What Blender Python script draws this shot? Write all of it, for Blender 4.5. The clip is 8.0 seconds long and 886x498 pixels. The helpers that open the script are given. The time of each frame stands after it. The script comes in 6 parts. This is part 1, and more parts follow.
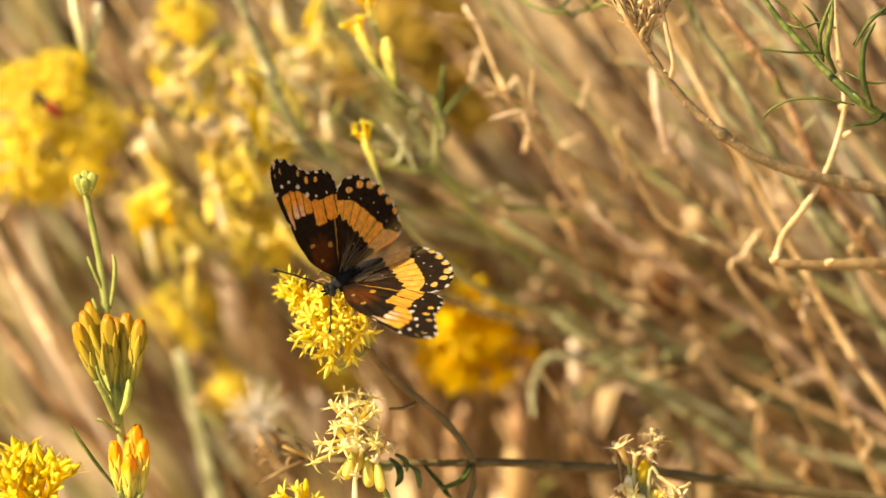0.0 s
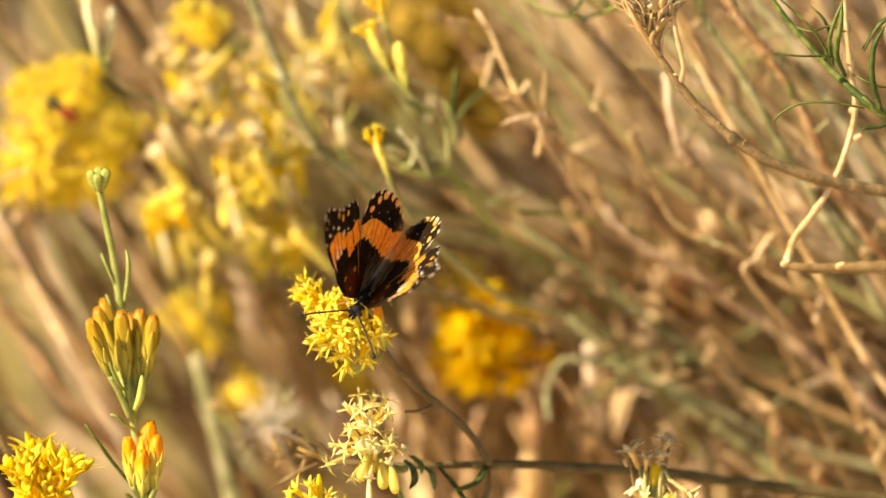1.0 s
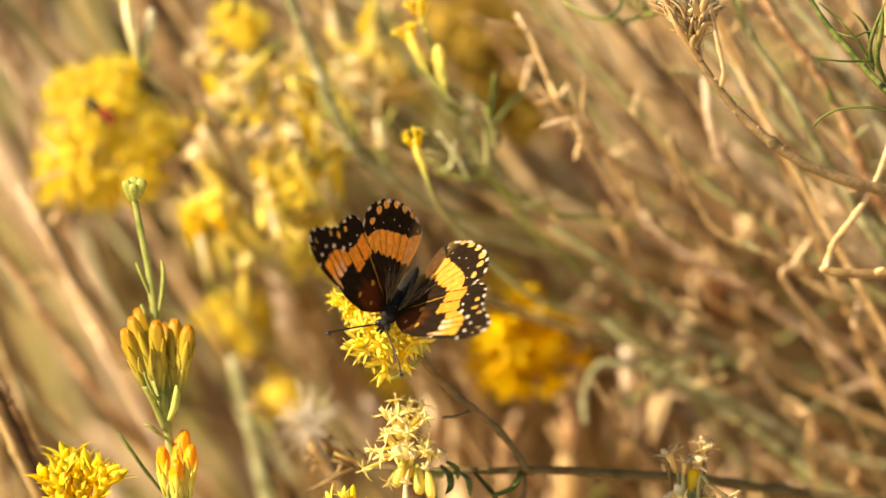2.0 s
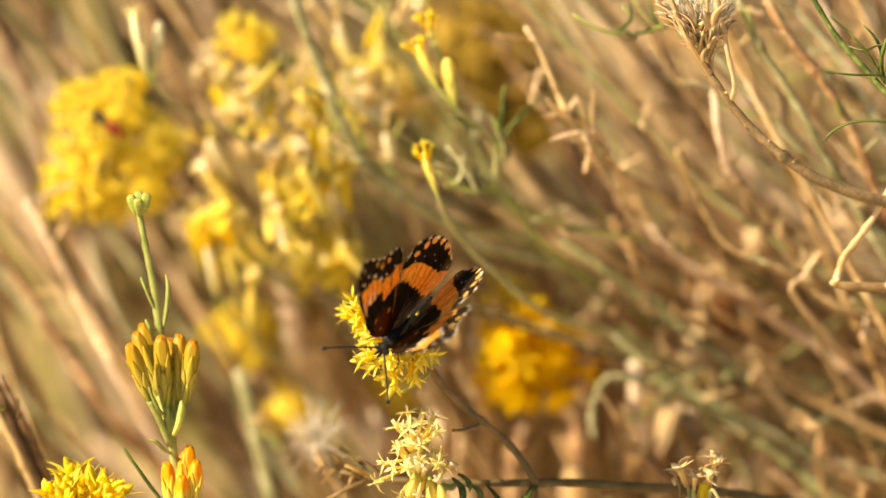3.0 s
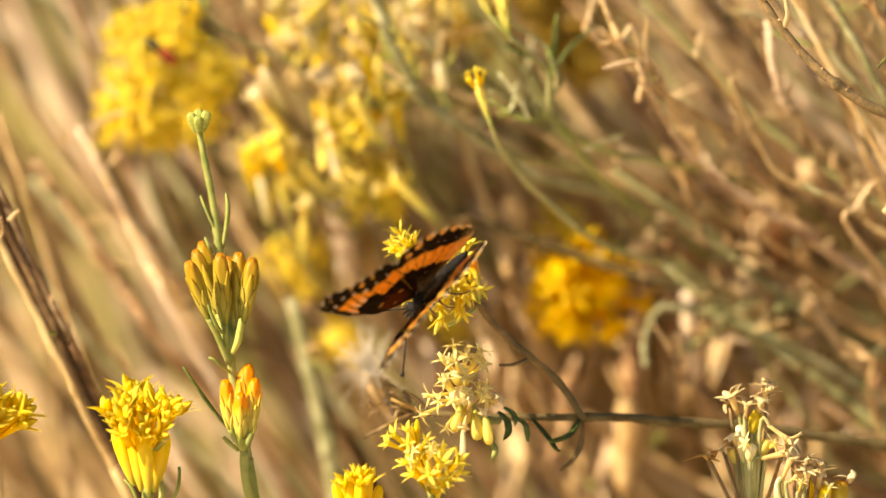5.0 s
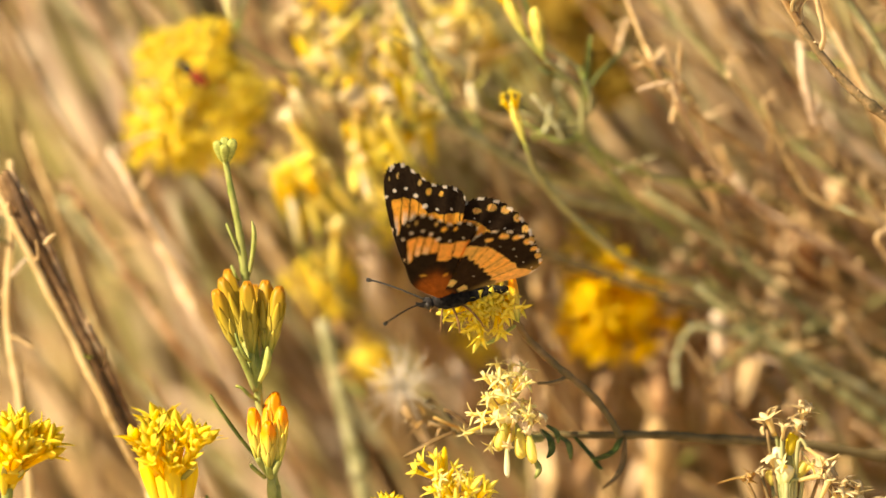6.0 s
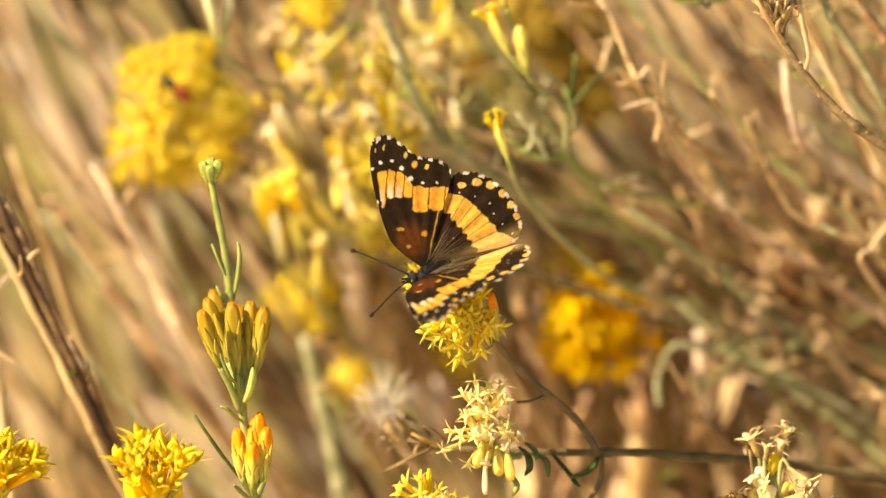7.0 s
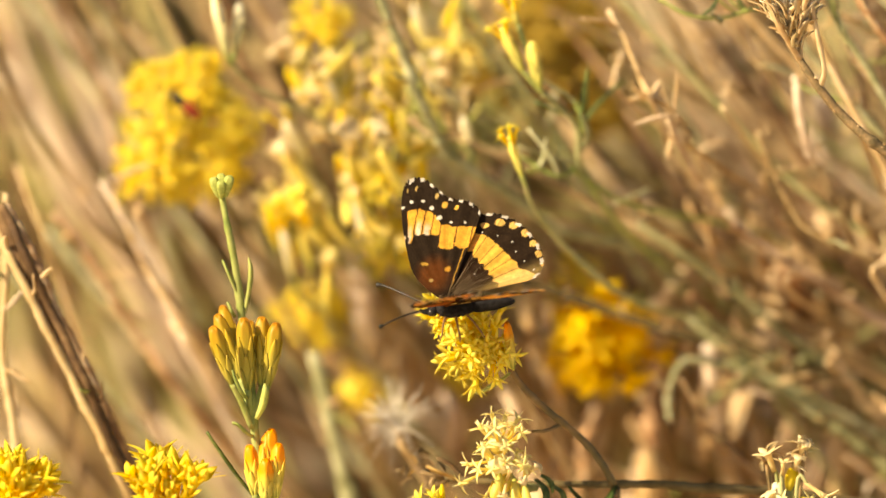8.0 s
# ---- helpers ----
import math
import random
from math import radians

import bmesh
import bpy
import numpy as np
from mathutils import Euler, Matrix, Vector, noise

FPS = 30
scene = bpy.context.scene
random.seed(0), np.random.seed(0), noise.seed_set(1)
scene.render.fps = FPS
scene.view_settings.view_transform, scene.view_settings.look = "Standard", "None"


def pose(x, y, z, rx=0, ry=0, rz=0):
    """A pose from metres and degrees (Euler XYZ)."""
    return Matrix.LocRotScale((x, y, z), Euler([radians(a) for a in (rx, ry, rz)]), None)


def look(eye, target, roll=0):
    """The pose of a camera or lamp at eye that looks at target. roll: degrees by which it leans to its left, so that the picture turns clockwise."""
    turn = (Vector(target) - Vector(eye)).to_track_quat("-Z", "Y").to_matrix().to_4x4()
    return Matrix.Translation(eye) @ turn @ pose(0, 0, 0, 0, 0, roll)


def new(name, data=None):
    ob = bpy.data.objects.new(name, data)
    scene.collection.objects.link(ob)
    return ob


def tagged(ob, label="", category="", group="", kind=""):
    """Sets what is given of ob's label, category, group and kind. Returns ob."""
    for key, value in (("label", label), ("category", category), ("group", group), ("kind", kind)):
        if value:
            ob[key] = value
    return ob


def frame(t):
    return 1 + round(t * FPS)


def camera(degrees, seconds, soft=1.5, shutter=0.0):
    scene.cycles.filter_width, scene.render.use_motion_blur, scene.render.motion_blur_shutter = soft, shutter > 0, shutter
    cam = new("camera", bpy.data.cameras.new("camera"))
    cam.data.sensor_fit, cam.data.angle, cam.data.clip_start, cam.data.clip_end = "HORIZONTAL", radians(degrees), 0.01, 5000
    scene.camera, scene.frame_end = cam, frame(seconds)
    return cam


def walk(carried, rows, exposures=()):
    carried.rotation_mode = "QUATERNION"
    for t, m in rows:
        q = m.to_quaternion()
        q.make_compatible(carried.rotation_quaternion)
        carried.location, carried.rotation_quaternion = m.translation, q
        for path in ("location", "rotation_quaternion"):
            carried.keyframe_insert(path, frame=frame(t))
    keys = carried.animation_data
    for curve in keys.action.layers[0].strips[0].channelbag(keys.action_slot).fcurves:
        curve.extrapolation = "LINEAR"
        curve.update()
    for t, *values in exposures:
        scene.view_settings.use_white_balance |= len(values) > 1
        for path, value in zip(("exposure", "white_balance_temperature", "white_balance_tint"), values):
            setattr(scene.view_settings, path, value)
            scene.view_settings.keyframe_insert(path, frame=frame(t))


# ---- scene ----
# Millimetres round the flower on which the butterfly sits: right, up and back along a sightline that falls by ten degrees.
MM = 0.001
CENTRE = Vector((0, 0, 0.65))
RIGHT, UP, BACK = Vector((1, 0, 0)), Vector((0, 0.17365, 0.98481)), Vector((0, 0.98481, -0.17365))


def spot(a, b, c):
    """A place in metres: a right, b up, c back from the flower, in millimetres."""
    return CENTRE + (RIGHT * a + UP * b + BACK * c) * MM


def slope(a, b, c):
    """A direction along the same three axes."""
    return (RIGHT * a + UP * b + BACK * c).normalized()


def view(a, b, c, yaw, pitch, roll):
    """A camera pose near the resting place 1.2 m before the flower; shifts in mm, turns in degrees."""
    eye = spot(a, b, c - 1200)
    return look(eye, eye + BACK + RIGHT * radians(yaw) + UP * radians(pitch), roll)


# ---- camera ----
cam = camera(6.73, 8.0, soft=1.5)
cam.data.dof.use_dof = True
cam.data.dof.focus_distance = 1.196
cam.data.dof.aperture_fstop = 7.5
walk(cam, [
    (0.0, view(0.0, 0.0, 0.0, 0.0000, 0.0000, 0.000)),
    (0.5, view(7.0, 2.5, -1.9, -0.5335, -0.0180, -0.232)),
    (1.0, view(13.1, 1.7, -1.8, -0.7067, -0.0488, -0.244)),
    (1.2, view(11.9, 2.1, -0.0, -0.7162, -0.0002, -0.137)),
    (2.5, view(3.4, 2.3, -2.3, -0.6695, -0.0614, 0.134)),
    (3.0, view(-1.2, 3.7, 0.6, -0.4019, -0.0164, 0.129)),
    (3.5, view(6.9, 3.1, -2.2, -0.7107, 0.0614, -0.124)),
    (4.0, view(11.6, -4.3, -3.9, -1.1759, 0.1083, 0.137)),
    (4.5, view(10.6, -10.5, 1.8, -1.1540, 0.0481, -0.111)),
    (5.0, view(3.0, -8.2, 2.4, -0.9931, -0.0131, 0.288)),
    (5.2, view(-0.1, -13.3, -0.1, -0.9600, 0.2098, 0.023)),
    (6.5, view(-23.9, 4.7, 1.6, 0.0448, -0.3596, 0.557)),
    (7.0, view(-22.5, 4.1, 0.5, 0.0610, -0.2869, 0.641)),
    (7.5, view(-40.0, 4.9, 4.6, 0.7671, -0.3092, 0.414)),
    (8.0, view(-45.3, 8.3, 3.0, 1.0289, -0.3610, 0.575)),
], exposures=[(0.0, 0.91, 7400, 10), (8.0, 0.91, 7400, 10)])

# ---- light ----
world = bpy.data.worlds.new("sky")
scene.world = world
world.use_nodes = True
nt = world.node_tree
sky = nt.nodes.new("ShaderNodeTexSky")
sky.sky_type, sky.sun_disc = "NISHITA", False
SUN = slope(-0.74, 0.55, -0.42)
sky.sun_elevation = math.asin(SUN.z)
sky.sun_rotation = math.atan2(SUN.x, SUN.y)
nt.links.new(sky.outputs[0], nt.nodes["Background"].inputs[0])
nt.nodes["Background"].inputs[1].default_value = 0.065
sun = new("sun", bpy.data.lights.new("sun", "SUN"))
sun.data.energy, sun.data.angle, sun.data.color = 5.0, radians(0.53), (1.0, 0.85, 0.62)
sun.matrix_world = look((0, 0, 3), Vector((0, 0, 3)) - SUN)


# ---- materials ----
def mat(name, colours, scale=300.0, rough=0.6, through_light=0.0, bump=0.15, fine=4.0, coord="Object", island=0.0, spec=0.3):
    """A procedural surface: colours (position, rgb) along a two-scale noise, with relief, and light let through where it is thin."""
    m = bpy.data.materials.new(name)
    m.use_nodes = True
    n, l = m.node_tree.nodes, m.node_tree.links
    b, out = n["Principled BSDF"], n["Material Output"]
    tc = n.new("ShaderNodeTexCoord")
    a = n.new("ShaderNodeTexNoise")
    a.inputs["Scale"].default_value, a.inputs["Detail"].default_value = scale, 4
    f = n.new("ShaderNodeTexNoise")
    f.inputs["Scale"].default_value, f.inputs["Detail"].default_value = scale * fine, 3
    mix = n.new("ShaderNodeMath")
    mix.operation = "MULTIPLY_ADD"
    mix.inputs[1].default_value = 0.35
    l.new(tc.outputs[coord], a.inputs["Vector"])
    l.new(tc.outputs[coord], f.inputs["Vector"])
    l.new(f.outputs["Fac"], mix.inputs[0])
    l.new(a.outputs["Fac"], mix.inputs[2])
    info = n.new("ShaderNodeObjectInfo")
    geo = n.new("ShaderNodeNewGeometry")
    add = n.new("ShaderNodeMath")
    add.operation = "MULTIPLY_ADD"
    add.inputs[1].default_value = 0.30
    l.new(geo.outputs["Random Per Island"] if island else info.outputs["Random"], add.inputs[0])
    l.new(mix.outputs[0], add.inputs[2])
    ramp = n.new("ShaderNodeValToRGB")
    els = ramp.color_ramp.elements
    for i, (p, c) in enumerate(colours):
        e = els[i] if i < 2 else els.new(p)
        e.position, e.color = p, (*c, 1)
    l.new(add.outputs[0], ramp.inputs[0])
    l.new(ramp.outputs[0], b.inputs["Base Color"])
    b.inputs["Roughness"].default_value = rough
    b.inputs["Specular IOR Level"].default_value = spec
    if bump:
        bp = n.new("ShaderNodeBump")
        bp.inputs["Strength"].default_value, bp.inputs["Distance"].default_value = bump, 0.0004
        l.new(f.outputs["Fac"], bp.inputs["Height"])
        l.new(bp.outputs[0], b.inputs["Normal"])
    if through_light:
        tr = n.new("ShaderNodeBsdfTranslucent")
        l.new(ramp.outputs[0], tr.inputs[0])
        mx = n.new("ShaderNodeMixShader")
        mx.inputs[0].default_value = through_light
        l.new(b.outputs[0], mx.inputs[1])
        l.new(tr.outputs[0], mx.inputs[2])
        l.new(mx.outputs[0], out.inputs["Surface"])
    return m


def mat_along(name, colours, axis=2, length=0.01, rough=0.5, through_light=0.2, noise_amount=0.18, scale=500.0):
    """A surface whose colour changes along the thing's own axis (base to tip), broken by noise."""
    m = bpy.data.materials.new(name)
    m.use_nodes = True
    n, l = m.node_tree.nodes, m.node_tree.links
    b, out = n["Principled BSDF"], n["Material Output"]
    tc = n.new("ShaderNodeTexCoord")
    sep = n.new("ShaderNodeSeparateXYZ")
    l.new(tc.outputs["Object"], sep.inputs[0])
    nz = n.new("ShaderNodeTexNoise")
    nz.inputs["Scale"].default_value, nz.inputs["Detail"].default_value = scale, 5
    mp = n.new("ShaderNodeMapping")
    mp.inputs["Scale"].default_value = (2.2, 2.2, 0.35)
    l.new(tc.outputs["Object"], mp.inputs["Vector"])
    l.new(mp.outputs[0], nz.inputs["Vector"])
    sc = n.new("ShaderNodeMath")
    sc.operation = "MULTIPLY_ADD"
    sc.inputs[1].default_value, sc.inputs[2].default_value = 1 / length, -0.5 * noise_amount
    l.new(sep.outputs[axis], sc.inputs[0])
    ad = n.new("ShaderNodeMath")
    ad.operation = "MULTIPLY_ADD"
    ad.inputs[1].default_value = noise_amount
    l.new(nz.outputs["Fac"], ad.inputs[0])
    l.new(sc.outputs[0], ad.inputs[2])
    ramp = n.new("ShaderNodeValToRGB")
    els = ramp.color_ramp.elements
    for i, (p, c) in enumerate(colours):
        e = els[i] if i < 2 else els.new(p)
        e.position, e.color = p, (*c, 1)
    l.new(ad.outputs[0], ramp.inputs[0])
    hue = n.new("ShaderNodeHueSaturation")
    info = n.new("ShaderNodeObjectInfo")
    rng = n.new("ShaderNodeMapRange")
    rng.inputs[3].default_value, rng.inputs[4].default_value = 0.72, 1.16
    half = n.new("ShaderNodeMath")
    half.operation = "MULTIPLY_ADD"
    half.inputs[1].default_value = 0.45
    l.new(info.outputs["Random"], half.inputs[0])
    l.new(nz.outputs["Fac"], half.inputs[2])
    l.new(half.outputs[0], rng.inputs[0])
    l.new(rng.outputs[0], hue.inputs["Value"])
    l.new(ramp.outputs[0], hue.inputs["Color"])
    l.new(hue.outputs[0], b.inputs["Base Color"])
    b.inputs["Roughness"].default_value = rough
    b.inputs["Specular IOR Level"].default_value = 0.3
    bp = n.new("ShaderNodeBump")
    bp.inputs["Strength"].default_value, bp.inputs["Distance"].default_value = 0.2, 0.0002
    l.new(nz.outputs["Fac"], bp.inputs["Height"])
    l.new(bp.outputs[0], b.inputs["Normal"])
    if through_light:
        tr = n.new("ShaderNodeBsdfTranslucent")
        l.new(hue.outputs[0], tr.inputs[0])
        mx = n.new("ShaderNodeMixShader")
        mx.inputs[0].default_value = through_light
        l.new(b.outputs[0], mx.inputs[1])
        l.new(tr.outputs[0], mx.inputs[2])
        l.new(mx.outputs[0], out.inputs["Surface"])
    return m


WAXEN = mat_along("dull amber petal", [(0, (0.40, 0.24, 0.04)), (0.5, (0.56, 0.36, 0.045)), (1, (0.64, 0.45, 0.07))], 2, 0.0075, 0.6, 0.4)
YELLOW = mat_along("yellow petal", [(0, (0.80, 0.62, 0.03)), (0.35, (0.97, 0.74, 0.02)), (0.8, (0.98, 0.84, 0.07)), (1, (0.98, 0.89, 0.20))], 2, 0.0075, 0.55, 0.55)
DEEP = mat_along("deep yellow petal", [(0, (0.84, 0.55, 0.02)), (0.4, (0.95, 0.62, 0.008)), (1, (0.97, 0.76, 0.02))], 2, 0.0075, 0.55, 0.58)
GOLD = mat_along("golden petal", [(0, (0.88, 0.62, 0.02)), (0.5, (0.96, 0.72, 0.02)), (0.9, (0.97, 0.80, 0.05)), (1, (0.97, 0.84, 0.10))], 2, 0.0085, 0.55, 0.52)
PALE = mat_along("faded petal", [(0, (0.78, 0.62, 0.14)), (0.35, (0.93, 0.76, 0.18)), (0.7, (0.95, 0.85, 0.36)), (1, (0.96, 0.90, 0.56))], 2, 0.0065, 0.6, 0.5)
CREAM = mat_along("dry petal", [(0, (0.60, 0.44, 0.18)), (0.4, (0.84, 0.66, 0.30)), (1, (0.92, 0.81, 0.52))], 2, 0.0075, 0.7, 0.35)
BUD = mat_along("yellow bud", [(0, (0.28, 0.31, 0.06)), (0.22, (0.52, 0.43, 0.07)), (0.60, (0.52, 0.37, 0.03)), (0.84, (0.54, 0.31, 0.02)), (0.96, (0.58, 0.22, 0.012)), (1, (0.40, 0.15, 0.01))], 2, 0.0130, 0.42, 0.22, 0.26, 700)
ORANGE_BUD = mat_along("orange bud", [(0, (0.42, 0.44, 0.07)), (0.25, (0.78, 0.66, 0.14)), (0.55, (0.88, 0.66, 0.08)), (0.70, (0.93, 0.40, 0.01)), (1, (0.92, 0.30, 0.004))], 2, 0.0125, 0.42, 0.25)
BRACT = mat_along("bract", [(0, (0.26, 0.30, 0.05)), (0.6, (0.50, 0.46, 0.10)), (1, (0.66, 0.56, 0.16))], 2, 0.006, 0.5, 0.2)
GREEN_BUD = mat("green bud", [(0.4, (0.24, 0.30, 0.05)), (0.95, (0.58, 0.60, 0.16))], 500, 0.5, 0.2)
GREEN_STEM = mat("green stem", [(0.35, (0.13, 0.15, 0.05)), (0.6, (0.24, 0.25, 0.09)), (0.95, (0.40, 0.38, 0.17))], 220, 0.6)
FRESH_STEM = mat("fresh green stem", [(0.3, (0.12, 0.18, 0.04)), (0.65, (0.26, 0.31, 0.07)), (0.95, (0.40, 0.42, 0.13))], 300, 0.55, 0.1)
OLIVE_STEM = mat("olive stem", [(0.3, (0.06, 0.05, 0.02)), (0.55, (0.13, 0.10, 0.04)), (0.8, (0.24, 0.15, 0.06)), (1.0, (0.36, 0.25, 0.12))], 160, 0.6, 0, 0.3)
GREY_STEM = mat("grey green stem", [(0.45, (0.11, 0.11, 0.045)), (0.75, (0.26, 0.25, 0.115)), (1.0, (0.50, 0.48, 0.29))], 180, 0.7)
TAN_STEM = mat("dry tan stem", [(0.45, (0.12, 0.06, 0.022)), (0.65, (0.36, 0.215, 0.085)), (0.85, (0.57, 0.39, 0.185)), (1.0, (0.72, 0.54, 0.33))], 150, 0.7, 0, 0.35)
RED_STEM = mat("reddish dry stem", [(0.45, (0.13, 0.055, 0.022)), (0.75, (0.38, 0.215, 0.10)), (1.0, (0.68, 0.51, 0.33))], 150, 0.7, 0, 0.35)
BROWN_STEM = mat("dark brown stem", [(0.45, (0.035, 0.019, 0.008)), (0.75, (0.105, 0.056, 0.024)), (1.0, (0.24, 0.145, 0.065))], 150, 0.7, 0, 0.3)
STRAW = mat("bleached straw", [(0.3, (0.40, 0.25, 0.10)), (0.6, (0.56, 0.39, 0.18)), (1.0, (0.68, 0.53, 0.30))], 150, 0.7, 0.1)
LEAF = mat("narrow leaf", [(0.5, (0.045, 0.075, 0.015)), (0.8, (0.10, 0.145, 0.03)), (1.0, (0.25, 0.29, 0.08))], 260, 0.45, 0.2)
RUST_HUSK = mat("orange-brown husk", [(0.4, (0.30, 0.13, 0.03)), (0.7, (0.58, 0.32, 0.08)), (1.0, (0.72, 0.50, 0.18))], 350, 0.7, 0.3)
HUSK = mat("dry husk", [(0.3, (0.50, 0.29, 0.11)), (0.6, (0.68, 0.46, 0.22)), (1.0, (0.80, 0.63, 0.38))], 350, 0.7, 0.3)
TATTER = mat("cream tatters", [(0.3, (0.62, 0.45, 0.20)), (0.6, (0.82, 0.66, 0.36)), (1.0, (0.92, 0.82, 0.58))], 350, 0.7, 0.4)
FLUFF = mat("seed down", [(0.3, (0.84, 0.76, 0.64)), (1.0, (0.93, 0.89, 0.80))], 300, 0.8, 0.4, 0)
BRUSH = mat("far brush", [(0.42, (0.17, 0.10, 0.04)), (0.65, (0.48, 0.315, 0.145)), (0.85, (0.64, 0.46, 0.24)), (1.0, (0.72, 0.57, 0.37))], 40, 0.8, 0, 0, island=1)
# Dark brown stems; their colour also carries the shade deep between the stems.
DARK_SHADE_BRUSH = mat("dark far brush and gap shade", [(0.45, (0.05, 0.03, 0.012)), (0.8, (0.15, 0.09, 0.035)), (1.0, (0.30, 0.19, 0.08))], 40, 0.8, 0, 0, island=1)
GREEN_BRUSH = mat("olive far brush", [(0.45, (0.13, 0.115, 0.03)), (0.75, (0.36, 0.31, 0.11)), (1.0, (0.58, 0.52, 0.24))], 40, 0.8, 0, 0, island=1)
PINK_BRUSH = mat("bleached far brush", [(0.45, (0.44, 0.30, 0.18)), (0.75, (0.66, 0.50, 0.35)), (1.0, (0.79, 0.68, 0.53))], 40, 0.8, 0, 0, island=1)
SOIL = mat("dry soil and litter", [(0.3, (0.20, 0.13, 0.08)), (0.5, (0.36, 0.25, 0.15)), (0.7, (0.48, 0.35, 0.22)), (1.0, (0.56, 0.46, 0.30))], 9, 0.95, 0, 0.5, 6)
DARK_HAIR = mat("dark grey fur", [(0.45, (0.006, 0.0055, 0.0055)), (1.0, (0.032, 0.029, 0.029))], 1500, 0.85, 0, 0.3, spec=0.06)
ASH_STEM = mat("weathered pinkish grey stem", [(0.4, (0.38, 0.24, 0.15)), (0.7, (0.60, 0.43, 0.29)), (1.0, (0.76, 0.63, 0.48))], 120, 0.8, 0, 0.3)
BLACK = mat("black shell", [(0.3, (0.008, 0.007, 0.006)), (1.0, (0.03, 0.025, 0.02))], 1200, 0.35, 0, 0.1)
TAN_HAIR = mat("tan hair", [(0.3, (0.10, 0.065, 0.03)), (1.0, (0.34, 0.24, 0.13))], 900, 0.6, 0.2)
RUST = mat("rust red shell", [(0.3, (0.20, 0.025, 0.01)), (1.0, (0.38, 0.06, 0.02))], 800, 0.35, 0, 0.05)
DARK_BRANCH = mat("olive-brown bark", [(0.45, (0.04, 0.028, 0.011)), (0.75, (0.085, 0.062, 0.026)), (1.0, (0.16, 0.12, 0.055))], 160, 0.8, 0, 0.3, spec=0.1)
ARCH_BARK = mat("warm brown bark", [(0.4, (0.06, 0.045, 0.02)), (0.7, (0.15, 0.11, 0.05)), (1.0, (0.32, 0.21, 0.10))], 500, 0.65, 0, 0.3)
LEG = mat("leg", [(0.3, (0.05, 0.03, 0.02)), (1.0, (0.30, 0.16, 0.06))], 1500, 0.5)


# ---- shapes ----
def part(name, bm, material, parent=None, label=""):
    """Links a bmesh as one mesh object under a thing or part."""
    me = bpy.data.meshes.new(name)
    bm.to_mesh(me)
    bm.free()
    for p in me.polygons:
        p.use_smooth = True
    if material:
        me.materials.append(material)
    ob = new(name, me)
    ob.parent = parent
    return tagged(ob, label)


def share(name, me, m, parent=None, label=""):
    """Another object on a mesh that is already there."""
    ob = new(name, me)
    ob.parent = parent
    ob.matrix_local = m
    return tagged(ob, label)


def thing(name, place, label, category, group="", kind=""):
    ob = new(name)
    ob.location = place
    ob.empty_display_size = 0.005
    return tagged(ob, label, category, group, kind)


def smooth_path(points, steps=6):
    """A smooth line through points (Catmull-Rom)."""
    p = [points[0] * 2 - points[1], *points, points[-1] * 2 - points[-2]]
    line = []
    for i in range(1, len(p) - 2):
        for k in range(steps):
            t = k / steps
            line.append(0.5 * (2 * p[i] + (p[i + 1] - p[i - 1]) * t + (2 * p[i - 1] - 5 * p[i] + 4 * p[i + 1] - p[i + 2]) * t * t
                               + (3 * p[i] - p[i - 1] - 3 * p[i + 1] + p[i + 2]) * t ** 3))
    return line + [points[-1].copy()]


def tube_into(bm, line, radius, sides=7, rough=0.0, knots=0, rng=random, flat=1.0):
    """Adds a tube along line; radius(t) in metres for t from 0 to 1; knots are small swellings."""
    n = len(line)
    kn = [rng.random() for _ in range(knots)]
    ring = []
    d0 = (line[1] - line[0]).normalized()
    side = d0.orthogonal().normalized()
    for i, p in enumerate(line):
        d = (line[min(i + 1, n - 1)] - line[max(i - 1, 0)]).normalized()
        side = (side - d * side.dot(d)).normalized()
        up = d.cross(side)
        t = i / (n - 1)
        r = radius(t) * (1 + rough * (rng.random() - 0.5))
        for k in kn:
            r *= 1 + 0.28 * max(0.0, 1 - abs(k - t) * n / 0.8)
        ring.append([bm.verts.new(p + (side * math.cos(a) + up * math.sin(a) * flat) * r * (1 + rough * 0.5 * (rng.random() - 0.5)))
                     for a in (2 * math.pi * j / sides for j in range(sides))])
    for i in range(n - 1):
        for j in range(sides):
            bm.faces.new((ring[i][j], ring[i][(j + 1) % sides], ring[i + 1][(j + 1) % sides], ring[i + 1][j]))
    bm.faces.new(ring[0][::-1])
    bm.faces.new(ring[-1])
    return bm


def tube(points, r0, r1, sides=7, steps=6, rough=0.12, knots=0, rng=random, flat=1.0):
    return tube_into(bmesh.new(), smooth_path([Vector(p) for p in points], steps), lambda t: (r0 + (r1 - r0) * t) * MM, sides, rough, knots, rng, flat)


def local(ob, points):
    """Points given in the world, in the space of a thing that is not turned."""
    return [Vector(p) - ob.location for p in points]


